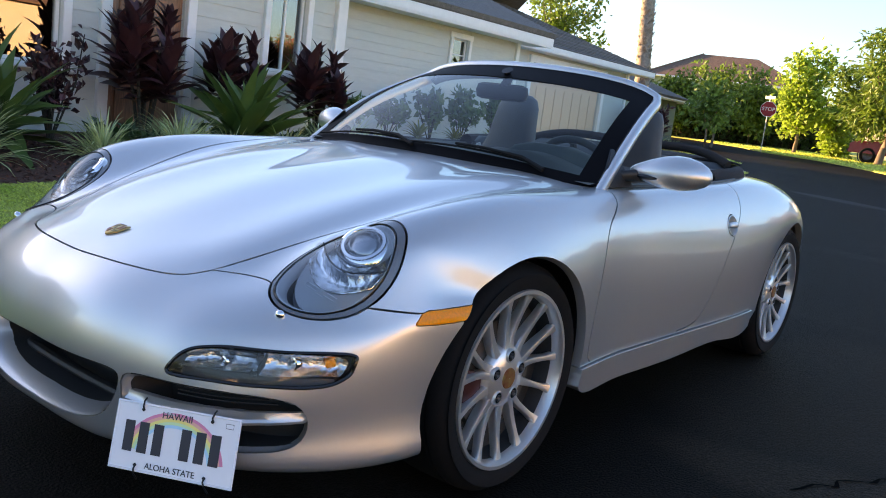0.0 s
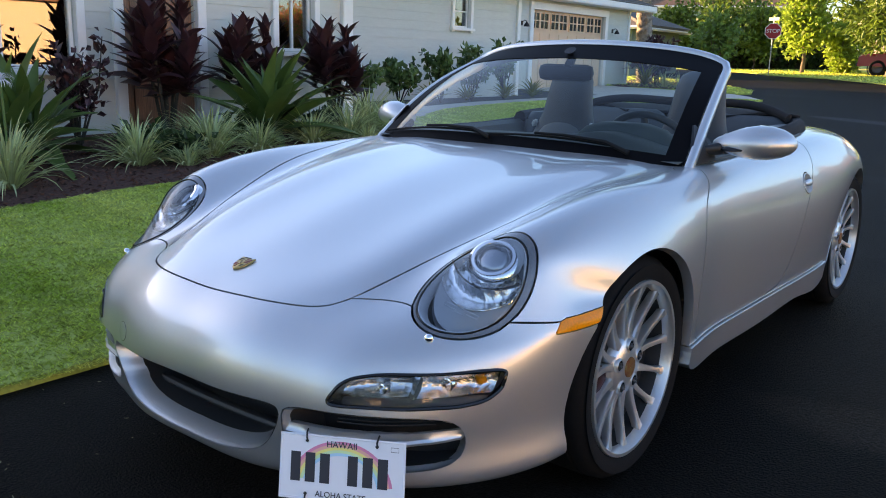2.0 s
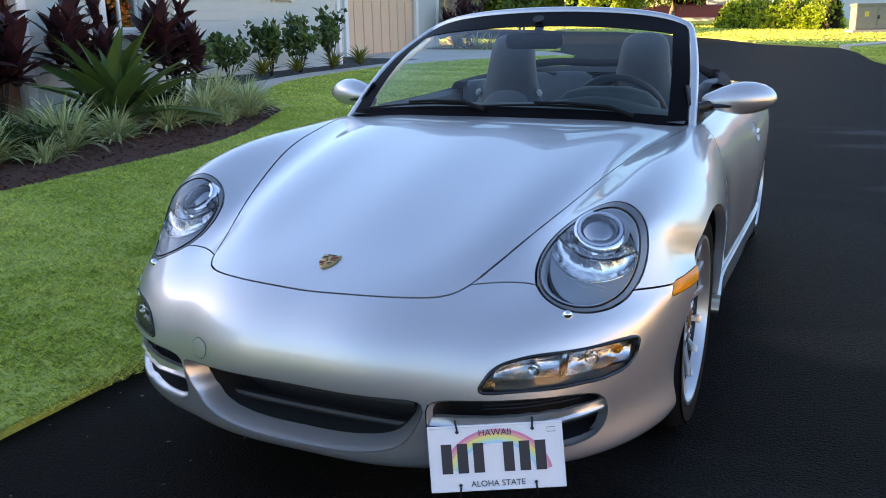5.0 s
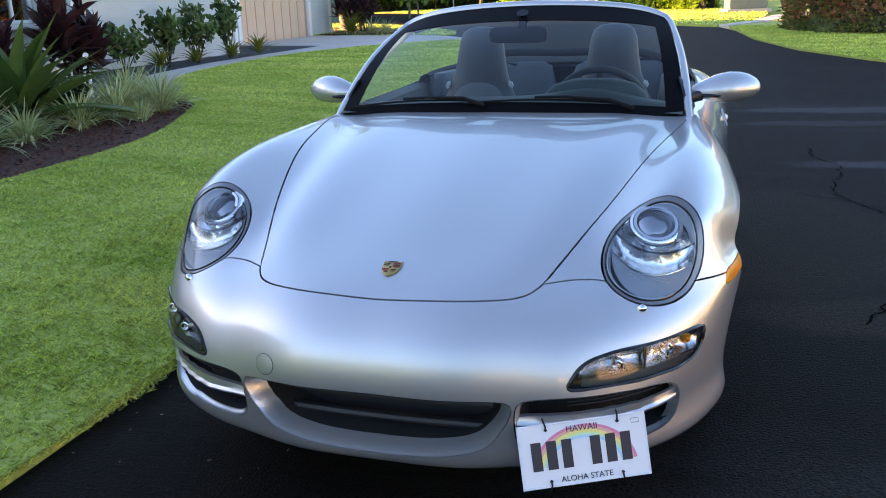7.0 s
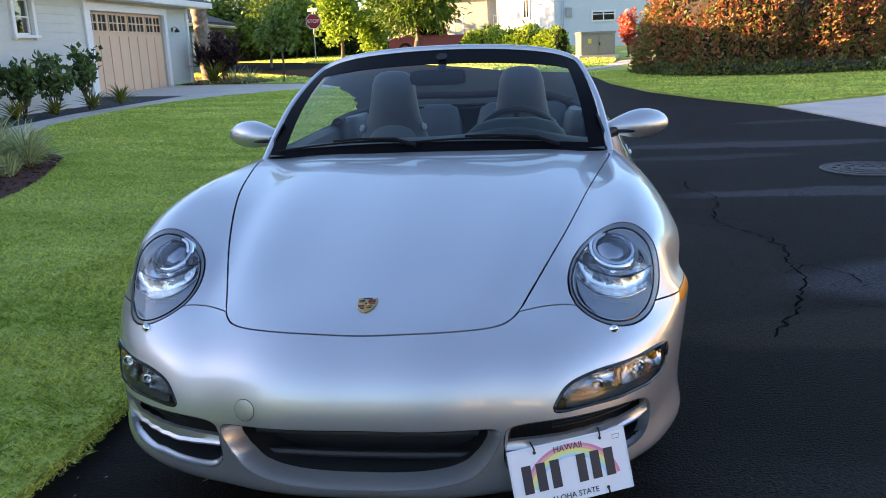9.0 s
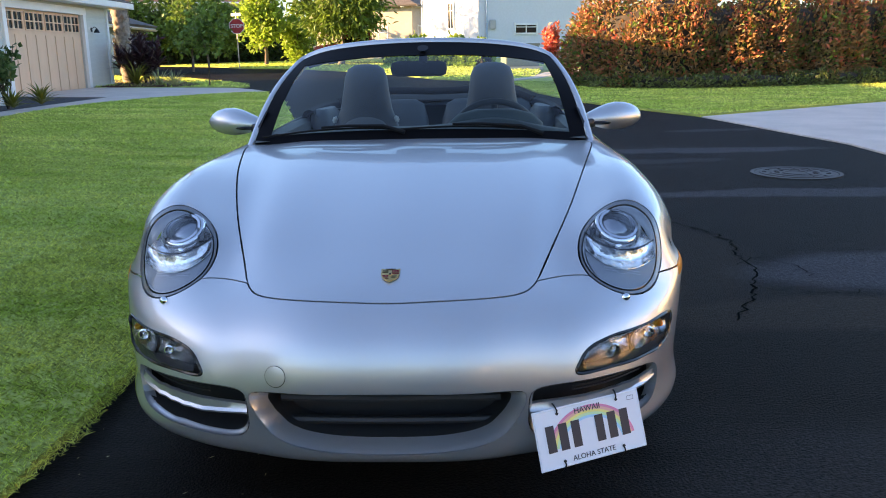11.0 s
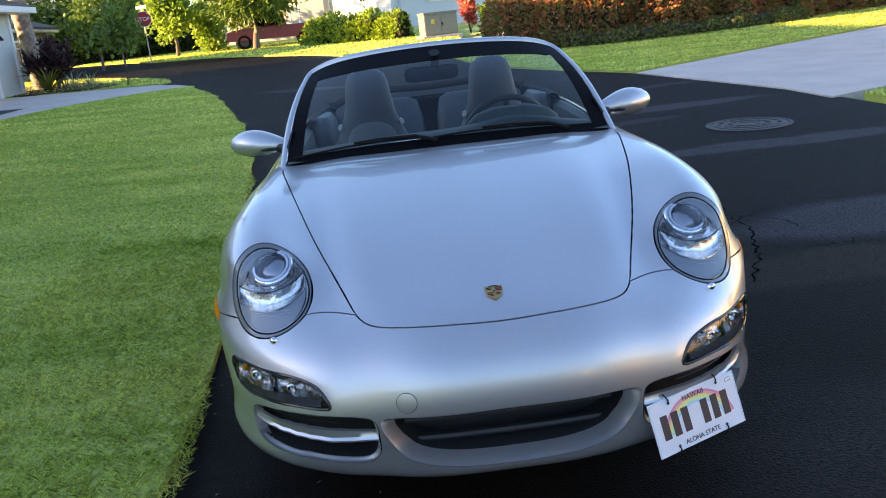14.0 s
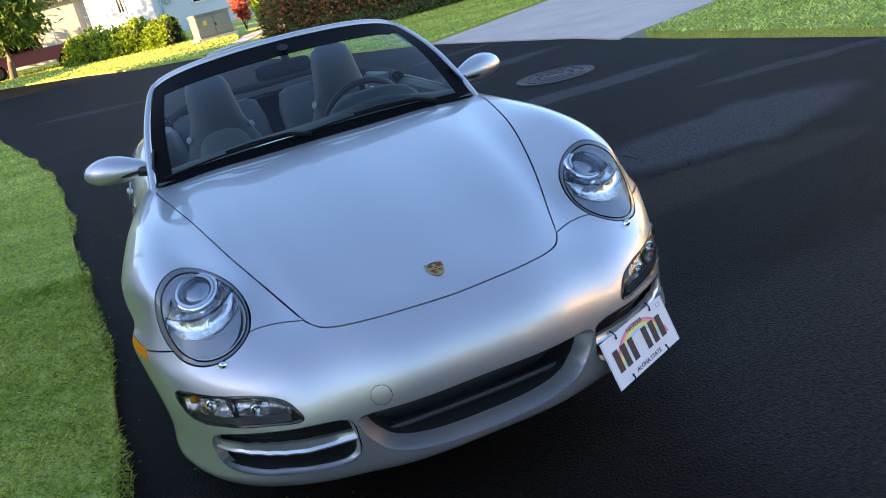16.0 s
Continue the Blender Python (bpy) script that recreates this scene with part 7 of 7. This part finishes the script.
FRINGE = [(x + .03 + .025 * math.sin(9 * y) + .02 * math.sin(23 * y), y) for x, y in LAWN_EDGE]
LAWN_POLY = FRINGE + WALK_NEAR[::-1] + [(-6.95, 7.4)] + BED[::-1] + [(-3.9, -14)]
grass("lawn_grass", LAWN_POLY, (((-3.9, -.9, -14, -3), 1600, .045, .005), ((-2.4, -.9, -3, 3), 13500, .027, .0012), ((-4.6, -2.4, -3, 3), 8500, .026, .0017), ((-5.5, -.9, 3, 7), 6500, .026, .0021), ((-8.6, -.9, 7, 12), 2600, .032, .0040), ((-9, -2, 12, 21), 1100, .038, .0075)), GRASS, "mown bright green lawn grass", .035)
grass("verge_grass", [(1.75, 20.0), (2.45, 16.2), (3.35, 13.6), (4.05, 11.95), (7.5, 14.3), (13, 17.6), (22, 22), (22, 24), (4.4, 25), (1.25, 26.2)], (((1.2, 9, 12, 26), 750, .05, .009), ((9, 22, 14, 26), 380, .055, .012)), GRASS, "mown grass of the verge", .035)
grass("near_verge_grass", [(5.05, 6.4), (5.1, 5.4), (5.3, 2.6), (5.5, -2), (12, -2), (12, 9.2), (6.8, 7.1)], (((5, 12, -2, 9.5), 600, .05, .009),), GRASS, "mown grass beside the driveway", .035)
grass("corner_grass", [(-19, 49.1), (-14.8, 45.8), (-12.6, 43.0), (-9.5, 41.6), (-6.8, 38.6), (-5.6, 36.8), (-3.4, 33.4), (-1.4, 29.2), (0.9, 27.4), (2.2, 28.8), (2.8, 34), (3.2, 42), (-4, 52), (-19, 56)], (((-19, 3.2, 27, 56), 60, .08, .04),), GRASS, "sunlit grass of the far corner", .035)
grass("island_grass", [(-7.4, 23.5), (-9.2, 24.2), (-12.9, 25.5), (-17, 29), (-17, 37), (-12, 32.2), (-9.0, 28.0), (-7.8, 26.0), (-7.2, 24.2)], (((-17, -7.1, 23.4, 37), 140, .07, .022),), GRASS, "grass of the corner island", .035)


# ---- street furniture ----
def octagon(r, x, m):
    return [m @ Vector((x, r * math.cos(radians(22.5 + 45 * k)), r * math.sin(radians(22.5 + 45 * k)))) for k in range(8)]


def stop_sign(x, y):
    p = thing("stop_sign", (x, y, rise(x, y)), 0)
    steel = material("galvanised_steel", (0.45, 0.45, 0.44), 0.5, 0.8, vary=0.1)
    part("post", tube([(0, 0, -.1), (0, 0, 3.0)], .03, 8), steel, p, "grey steel post")
    face = Vector((.27, -1, 0)).normalized()
    side = Vector((-face.y, face.x, 0))
    m = Matrix(((face.x, side.x, 0, face.x * .05), (face.y, side.y, 0, face.y * .05), (0, 0, 1, 2.25), (0, 0, 0, 1)))
    red = material("sign_red", (0.42, 0.015, 0.02), 0.4)
    white = material("sign_white", (0.8, 0.8, 0.8), 0.4)
    pl = part("sign_plate", loft([octagon(.43, -.004, m), octagon(.43, .004, m)], closed=True, cap=True), white, p, "white-edged octagonal plate", smooth=False)
    part("sign_field", loft([octagon(.40, .004, m), octagon(.40, .0075, m)], closed=True, cap=True), red, pl, "red field", smooth=False)
    t = m @ Matrix(((0, 0, 1, .009), (1, 0, 0, 0), (0, 1, 0, 0), (0, 0, 0, 1)))
    lettering("STOP", .27, t, white, pl, .002)
    part("street_blade", boxed((0, 0, 2.86), (.03, .75, .16), m=Matrix.Rotation(radians(60), 4, "Z"), bevel=.005), material("sign_green", (0.02, 0.16, 0.08), 0.4), p, "green street-name blade")
    tagged(p, "red octagonal stop sign on a steel post", "stop sign")


stop_sign(-13.0, 43.4)


def utility_box(x, y):
    p = thing("utility_box", (x, y, rise(x, y)), 12)
    g = material("grey_green_steel", (0.20, 0.22, 0.19), 0.5, vary=0.08)
    part("concrete_pad", boxed((0, 0, .05), (1.85, 1.5, .16), bevel=.02), CONCRETE, p, "concrete pad")
    part("cabinet", boxed((0, 0, .60), (1.55, 1.15, .95), bevel=.03), g, p, "grey-green steel cabinet")
    part("lid", boxed((0, 0, 1.11), (1.64, 1.24, .10), bevel=.03), g, p)
    for k in (-1, 1):
        part("door", boxed((k * .385, -.585, .60), (.74, .02, .82), bevel=.006), g, p)
    part("lock", boxed((.05, -.61, .62), (.06, .04, .14), bevel=.008), BLACK, p)
    part("warning_label", boxed((-.4, -.602, .75), (.16, .006, .20)), material("label_yellow", (0.6, 0.5, 0.1), 0.5), p, "faded yellow plate")
    tagged(p, "grey-green steel utility box on a pad", "utility box")


utility_box(2.05, 36.9)


def manhole(x, y):
    z = rise(x, y)
    p = thing("manhole_cover", (x, y, z))
    iron = material("worn_cast_iron", (0.055, 0.048, 0.045), 0.6, 0.3, vary=0.3, scale=12, bump=0.002)
    up = Matrix.Rotation(radians(-90), 4, "Y")
    part("frame_ring", lathe([(-.02, .42), (.006, .42), (.008, .40), (.004, .385), (-.02, .385)], 56, m=up), iron, p, "iron ring")
    pl = part("cover", lathe([(-.02, .38), (.003, .38), (.003, .001)], 56, m=up), iron, p, "worn iron cover")
    for r in (.34, .24, .13):
        part("rib_ring", lathe([(.003, r), (.009, r - .005), (.009, r - .028), (.003, r - .033)], 48, m=up), iron, pl)
    for k in range(24):
        a = 2 * math.pi * k / 24
        r = .29 if k % 2 else .18
        part("stud", boxed((r * math.cos(a), r * math.sin(a), .006), (.045, .02, .007), m=Matrix.Rotation(a, 4, "Z"), bevel=.002), iron, pl)
    tagged(p, "round worn iron manhole cover in the asphalt", "manhole cover", kind="thing")
    p.matrix_basis = pose(x, y, z + .004, math.degrees(math.atan(.012)), 0, 0)


manhole(3.30, 5.33)


CRACK_DARK = material("crack_dark", (0.0042, 0.0040, 0.0038), 0.95, spec=0.02)


def crack(pts, w):
    """A dark open crack in the asphalt: a thin wandering strip with ragged sides."""
    q = spline([(*k, 0) for k in pts], len(pts) * 7)
    rows = [[], []]
    for i, (x, y, _) in enumerate(q):
        x += rng.normal() * .018
        y += rng.normal() * .014
        ww = w * (.3 + rng.random())
        for j, s in enumerate((-1, 1)):
            rows[j].append((x + s * ww, y, rise(x, y) + .0035))
    ob = put("asphalt_crack", loft(rows), CRACK_DARK, road, "thin dark crack")
    return ob


crack([(1.59, 4.9), (1.58, 4.47), (1.70, 4.2), (1.61, 3.53), (1.62, 3.06), (1.69, 2.92), (1.79, 2.72), (1.83, 2.42), (1.79, 2.1), (1.78, 1.8), (1.66, 1.38), (1.55, 1.12), (1.41, .81)], .007)
crack([(1.69, 2.92), (1.95, 2.78), (2.25, 2.80), (2.6, 2.45), (2.8, 2.5)], .004)
crack([(1.62, 3.06), (1.45, 3.1), (1.36, 3.2)], .005)
crack([(1.70, 1.86), (1.95, 2.10), (2.3, 2.24), (2.7, 2.22), (3.1, 2.34)], .004)
crack([(1.66, 1.38), (1.95, 1.26), (2.2, 1.32), (2.5, 1.36)], .004)
crack([(1.79, 2.1), (2.0, 1.9), (2.05, 1.6)], .004)

# ---- neighbours ----
def hip_house(name, corner, u, v, wall_h, roof_h, mat, label, windows=(), base=None, eave=.6, roof_mat=None):
    """A house over the corner and two side vectors: four walls, a hipped roof with eaves, and windows (side, along, up, width, height)."""
    c, u, v = Vector((*corner, 0)), Vector((*u, 0)), Vector((*v, 0))
    z0 = rise(*corner) if base is None else base
    p = thing(name, (c.x, c.y, z0))
    uu, vv = u.normalized(), v.normalized()
    ends = [Vector((0, 0, 0)), u, u + v, v]
    for a, b in zip(ends, ends[1:] + ends[:1]):
        d = (b - a).normalized()
        n = Vector((d.y, -d.x, 0))
        rows = [[a + Vector((0, 0, -.3)), b + Vector((0, 0, -.3))], [a + Vector((0, 0, wall_h)), b + Vector((0, 0, wall_h))]]
        part("wall", solid(loft(rows), .15), mat, p, smooth=False)
        part("fascia", tube([a - d * eave - n * -eave + Vector((0, 0, wall_h + .02)), b + d * eave - n * -eave + Vector((0, 0, wall_h + .02))], .09, 4), WHITE_TRIM, p)
    e = [k + (k - (u + v) / 2).normalized() * eave * 1.4 + Vector((0, 0, wall_h + .08)) for k in ends]
    long_u = u.length > v.length
    ins = min(u.length, v.length) / 2
    mid = (u + v) / 2
    ax = (uu * (u.length / 2 - ins * .8)) if long_u else (vv * (v.length / 2 - ins * .8))
    r1, r2 = mid - ax + Vector((0, 0, wall_h + roof_h)), mid + ax + Vector((0, 0, wall_h + roof_h))
    quads = ([e[0], e[1], r2, r1], [e[1], e[2], r2], [e[2], e[3], r1, r2], [e[3], e[0], r1]) if long_u else ([e[0], e[1], r1], [e[1], e[2], r2, r1], [e[2], e[3], r2], [e[3], e[0], r1, r2])
    for q in quads:
        bm = bmesh.new()
        bm.faces.new([bm.verts.new(k) for k in q])
        part("roof", solid(bm, .12), roof_mat or ROOF, p, smooth=False)
    for side, along, up, w, h in windows:
        a, b = ends[side], ends[(side + 1) % 4]
        d = (b - a).normalized()
        n = Vector((d.y, -d.x, 0))
        at = a + d * along + n * .03 + Vector((0, 0, up + h / 2))
        m = Matrix(((d.x, n.x, 0, at.x), (d.y, n.y, 0, at.y), (0, 0, 1, at.z), (0, 0, 0, 1)))
        fr = bmesh.new()
        for cx, cz, sx, sz in ((-w / 2, 0, .10, h + .2), (w / 2, 0, .10, h + .2), (0, h / 2, w, .10), (0, -h / 2, w + .16, .10), (0, 0, .05, h), (0, h * .2, w, .05)):
            box(fr, m @ Vector((cx, 0, cz)), (sx, .10, sz), m=m.to_3x3().to_4x4())
        wn = part("window", fr, WHITE_TRIM, p, "white-framed window", smooth=False)
        part("pane", boxed(m @ Vector((0, -.01, 0)), (w, .02, h), m=m.to_3x3().to_4x4()), GLOSS_BLACK, wn, "dark pane", smooth=False)
    tagged(p, label, "house")
    return p


# sage wall with the porch shade put into its colour
SHADED_SAGE = material("shaded_sage_wall", (0.13, 0.19, 0.155), 0.7, vary=0.08, bump=0.001)
SAGE = material("sage_green_wall", (0.28, 0.36, 0.31), 0.7, vary=0.06, bump=0.001)
PALE = material("white_blue_wall", (0.62, 0.66, 0.70), 0.7, vary=0.04, bump=0.001)
CREAM = material("cream_wall", (0.50, 0.44, 0.37), 0.7, vary=0.06, bump=0.001)
# warmer cream for the unseen houses, to warm the light on the car's side
WARM_CREAM = material("warm_cream_wall", (0.66, 0.53, 0.39), 0.7, vary=0.06, bump=0.001)
BROWN_ROOF = material("brown_tile_roof", (0.17, 0.10, 0.07), 0.9, vary=0.3, scale=6, fine=0.3, bump=0.01, bump_scale=20)
hip_house("two_storey_house", (-31.0, 66), (11.5, 4), (-3, 9), 4.6, 2.6, SAGE, "two-storey green house with a brown hipped roof", ((0, 2, 2.9, 1.3, 1.2), (0, 5, 2.9, 1.3, 1.2), (0, 8.6, 2.9, 1.3, 1.2), (0, 9, .5, 1.6, 1.3)), roof_mat=BROWN_ROOF)
part("roof_panel", boxed((5.2, 4.2, 5.9), (2.2, 1.4, .08), m=Matrix.Rotation(radians(20), 4, "Z") @ Matrix.Rotation(radians(28), 4, "X")), material("solar_panel", (0.25, 0.27, 0.3), 0.15, 0.3), bpy.data.objects["two_storey_house"], "pale roof panel")
hip_house("pale_house", (0.1, 54.0), (8.5, 3.2), (-4.0, 3.6), 5.3, 2.2, PALE, "pale blue-white house with one wall in the sun", ((3, 2.9, 2.0, .55, 1.7), (0, 3.4, 1.6, 1.6, .6)))
blue = bpy.data.objects["pale_house"]
part("downpipe", tube([(.55, .12, -.1), (.55, .12, 5.2)], .06, 8), material("blue_pipe", (0.25, 0.40, 0.55), 0.5), blue, "blue downpipe")
part("meter_box", boxed((.95, .25, 2.2), (.4, .2, .6), bevel=.03), material("meter_grey", (0.4, 0.42, 0.42), 0.5), blue, "grey meter box")
hip_house("porch_house", (-4.6, 58.0), (-7, 1.5), (2.0, 7), 3.6, 2.0, CREAM, "cream house with a shaded porch behind the tree", ((3, 5.6, .4, 1.0, 1.9), (0, 2.5, 1.0, 1.3, 1.2)))
hip_house("corner_house", (-26.6, 36.0), (9.0, 0.6), (-.4, 6.5), 2.35, 1.35, SHADED_SAGE, "low green house with a brown-grey roof beyond the garage", ((0, 7.2, .8, 1.6, 1.1), (1, 2.2, .8, 1.6, 1.1)), eave=.5)
# unseen houses and trees added behind and beside the viewer; they colour the paint's reflections
for nm, c, u, v, h, mt, wins in (("street_house", (31, -26), (0, 17), (9, 0), 4.2, WARM_CREAM, ((3, 4, 1.0, 1.6, 1.2), (3, 10, 1.0, 1.6, 1.2))), ("street_house", (30, -7), (0, 15), (9, 0), 4.4, WARM_CREAM, ((3, 3, 1.0, 1.6, 1.2), (3, 8, 1.0, 1.6, 1.2))),
                                 ("street_house", (31, 11), (0, 15), (9, 0), 3.6, WARM_CREAM, ((3, 4, 1.0, 1.6, 1.2),)), ("street_house", (22, -58), (2, 14), (9, -2), 4.2, CREAM, ((3, 4, 1.0, 1.6, 1.2),)),
                                 ("street_house", (0, -62), (13, -1), (1, -9), 4.4, CREAM, ((0, 3, 1.2, 1.6, 1.2), (0, 8, 1.2, 1.6, 1.2))), ("street_house", (-24, -60), (13, 0), (0, -9), 3.2, CREAM, ((2, 4, 1.0, 1.6, 1.2),))):
    hip_house(nm, c, u, v, h, 2.0, mt, "unseen plain cream house added for reflections in the car", wins, roof_mat=BROWN_ROOF)
for x, y, h in ((27, 9.5, 4.5), (27, -8.5, 4.2), (17, -56, 5.0), (-7, -58, 5.0), (27, 27, 5)):
    tree(x, y, 1.6, h, 2.0, 2400, TREE_GREEN, "leafy tree added across the road among the reflected houses", (.40, .14), trunk_r=.1, limbs=14, clump=.8, group="trees across the road")


def far_woods():
    """The belt of trees and palms round the whole neighbourhood."""
    c = Cloud()
    for k in range(420):
        a = rng.random() * 6.283
        r = 95 + 55 * rng.random()
        x, y = r * math.sin(a), 20 + r * math.cos(a)
        h = 3.5 + 4.5 * rng.random()
        m = 46
        pts = np.array([x, y, rise(0, 60) + h * .5]) + rng.normal(size=(m, 3)) * (2.2, 2.2, h * .26)
        c.diamonds(pts, rng.normal(size=(m, 3)) + (0, 0, .4), 1.5, .6)
    tagged(c.make("far_woods", TREE_DARK), "distant belt of green trees", "trees", kind="stuff")


far_woods()


# ---- parked vehicles ----
def vehicle(name, at, turn, L, W, body, profile, cabin, mat, label, wheels, wr=.38, pickup=False):
    """A parked vehicle: body lofted from a side profile, glasshouse, wheels, lamps and bumpers. It points along +x."""
    p = thing(name, (*at, rise(*at)), turn)

    def slab(prof, w0, w1, y_round=.06):
        rows = []
        for f in (-1, -.96, -.9, .9, .96, 1):
            sc = 1 - .05 * (abs(f) > .95)
            rows.append([(x, f * (w0 + (w1 - w0) * max(0, min(1, (z - .5) / 1.2))), .5 + (z - .5) * (1 - .03 * (abs(f) > .95))) for x, z in prof])
        return loft(rows, closed=True, cap=True)
    part("body", slab(profile, W / 2, W / 2 - .04), mat, p)
    g = part("cabin", slab(cabin, W / 2 - .05, W / 2 - .22), mat, p)
    xs = [c[0] for c in cabin]
    zs = [c[1] for c in cabin]
    z0, z1 = min(zs), max(zs)
    top = [c for c in cabin if c[1] > z1 - .05]
    for s in (1, -1):
        for a, b in ((.10, .46), (.52, .90)):
            lo0, lo1 = min(xs) + (max(xs) - min(xs)) * a, min(xs) + (max(xs) - min(xs)) * b
            hi0 = min(t[0] for t in top) + (max(t[0] for t in top) - min(t[0] for t in top)) * a
            hi1 = min(t[0] for t in top) + (max(t[0] for t in top) - min(t[0] for t in top)) * b
            yo, yi = s * (W / 2 - .07), s * (W / 2 - .19)
            bm = loft([[(lo0, yo + s * .02, z0 + .08), (lo1, yo + s * .02, z0 + .08)], [(hi0, yi + s * .02, z1 - .08), (hi1, yi + s * .02, z1 - .08)]])
            part("side_window", solid(bm, .01), GLOSS_BLACK, g, "dark side window")
    fx = max(xs)
    tx = max(t[0] for t in top)
    part("windscreen", solid(loft([[(fx + .012, -W / 2 + .18, z0 + .06), (fx + .012, W / 2 - .18, z0 + .06)], [(tx + .03, -W / 2 + .28, z1 - .06), (tx + .03, W / 2 - .28, z1 - .06)]]), .01), GLOSS_BLACK, g, "dark windscreen")
    for wx in wheels:
        for s in (1, -1):
            m = Matrix.Translation((wx, s * (W / 2 - .10), wr)) @ Matrix.Rotation(radians(90), 4, "Z")
            w = part("wheel", lathe([(-.12, wr * .66), (-.12, wr * .92), (-.09, wr), (.09, wr), (.12, wr * .92), (.12, wr * .66)], 32, m=m), RUBBER, p, "black tyre")
            part("rim", lathe([(-.10, wr * .66), (.0, wr * .60), (.06 * -s, wr * .2), (.06 * -s, .001)], 24, m=m), BRAKE, w, "dark alloy rim")
            for k in range(6):
                a = k * math.pi / 3
                part("spoke", boxed(m @ Vector((-s * .10, wr * .4 * math.cos(a), wr * .4 * math.sin(a))), (.03, wr * .45, .06), m=m.to_3x3().to_4x4() @ Matrix.Rotation(a, 4, "X")), ALLOY, w)
            part("arch", lathe([(-.14, wr * 1.22), (.02, wr * 1.22), (.02, wr * 1.10), (-.14, wr * 1.10)], 28, m=m, closed=True), BLACK, p, "black wheel arch trim")
    hx = max(c[0] for c in profile)
    for s in (1, -1):
        part("headlight", boxed((hx - .06, s * (W / 2 - .24), .98), (.16, .34, .18), bevel=.03), CHROME, p, "clear headlight")
    part("grille", boxed((hx - .02, 0, .92), (.08, W - 1.0, .26), bevel=.02), BLACK, p)
    part("front_bumper", boxed((hx + .0, 0, .58), (.16, W - .1, .22), bevel=.05), BLACK, p)
    tagged(p, label, "truck" if pickup else "car")
    return p


RED = material("dark_red_paint", (0.24, 0.007, 0.009), 0.45, 0.1, coat=0.4)
GREY_PAINT = material("dark_grey_paint", (0.05, 0.06, 0.06), 0.3, 0.3, coat=1.0)
vehicle("pickup_truck", (-6.8, 47.2), 188, 5.4, 1.95, None, [(-2.7, .45), (-2.7, 1.05), (-2.6, 1.15), (.9, 1.16), (1.3, 1.17), (2.35, 1.10), (2.65, .98), (2.7, .5)], [(-.75, 1.14), (-.60, 1.72), (-.45, 1.82), (.55, 1.82), (.75, 1.75), (1.35, 1.16)], RED, "dark red pickup truck parked on the far lawn", (-1.7, 1.75), .40, True)
vehicle("jeep", (-15.8, 56.0), 200, 4.4, 1.85, None, [(-2.1, .5), (-2.1, 1.1), (.9, 1.12), (2.1, 1.08), (2.15, .55)], [(-2.05, 1.1), (-2.0, 1.8), (.5, 1.82), (.85, 1.12)], GREY_PAINT, "dark grey off-road car parked behind the stop sign", (-1.35, 1.4), .40)

# mulch chips near the bed's edge
c = Cloud()
k = 5200
pp = np.column_stack([-6.6 + rng.random(k) * 2.7, -1 + rng.random(k) * 7.8])
pp = pp[inside(BED + [(-7.6, 6.9), (-7.6, -6)], pp)]
c.diamonds(np.column_stack([pp, [rise(*q) + .045 for q in pp]]), rng.normal(size=(len(pp), 3)) * (1, 1, .35), .035 + .04 * rng.random(len(pp)), .009)
tagged(c.make("mulch_chips", BARK_CHIP), "red-brown bark chips over the bed", "mulch", kind="stuff")

# cut grass blown onto the asphalt along the lawn's edge
c = Cloud()
k = 150
yy = -3 + rng.random(k) * 8
xx = np.interp(yy, [p[1] for p in LAWN_EDGE], [p[0] for p in LAWN_EDGE]) + .06 + .9 * rng.random(k) ** 2.2
d = rng.normal(size=(k, 3)) * (1, 1, .06)
c.diamonds(np.column_stack([xx, yy, [rise(*q) + .006 for q in zip(xx, yy)]]), d, .008 + .014 * rng.random(k), .0014)
tagged(c.make("grass_clipping", material("dry_clipping", (0.42, 0.44, 0.26), 0.8, island=0.4)), "pale dry grass clippings on the asphalt", "clippings", kind="stuff")
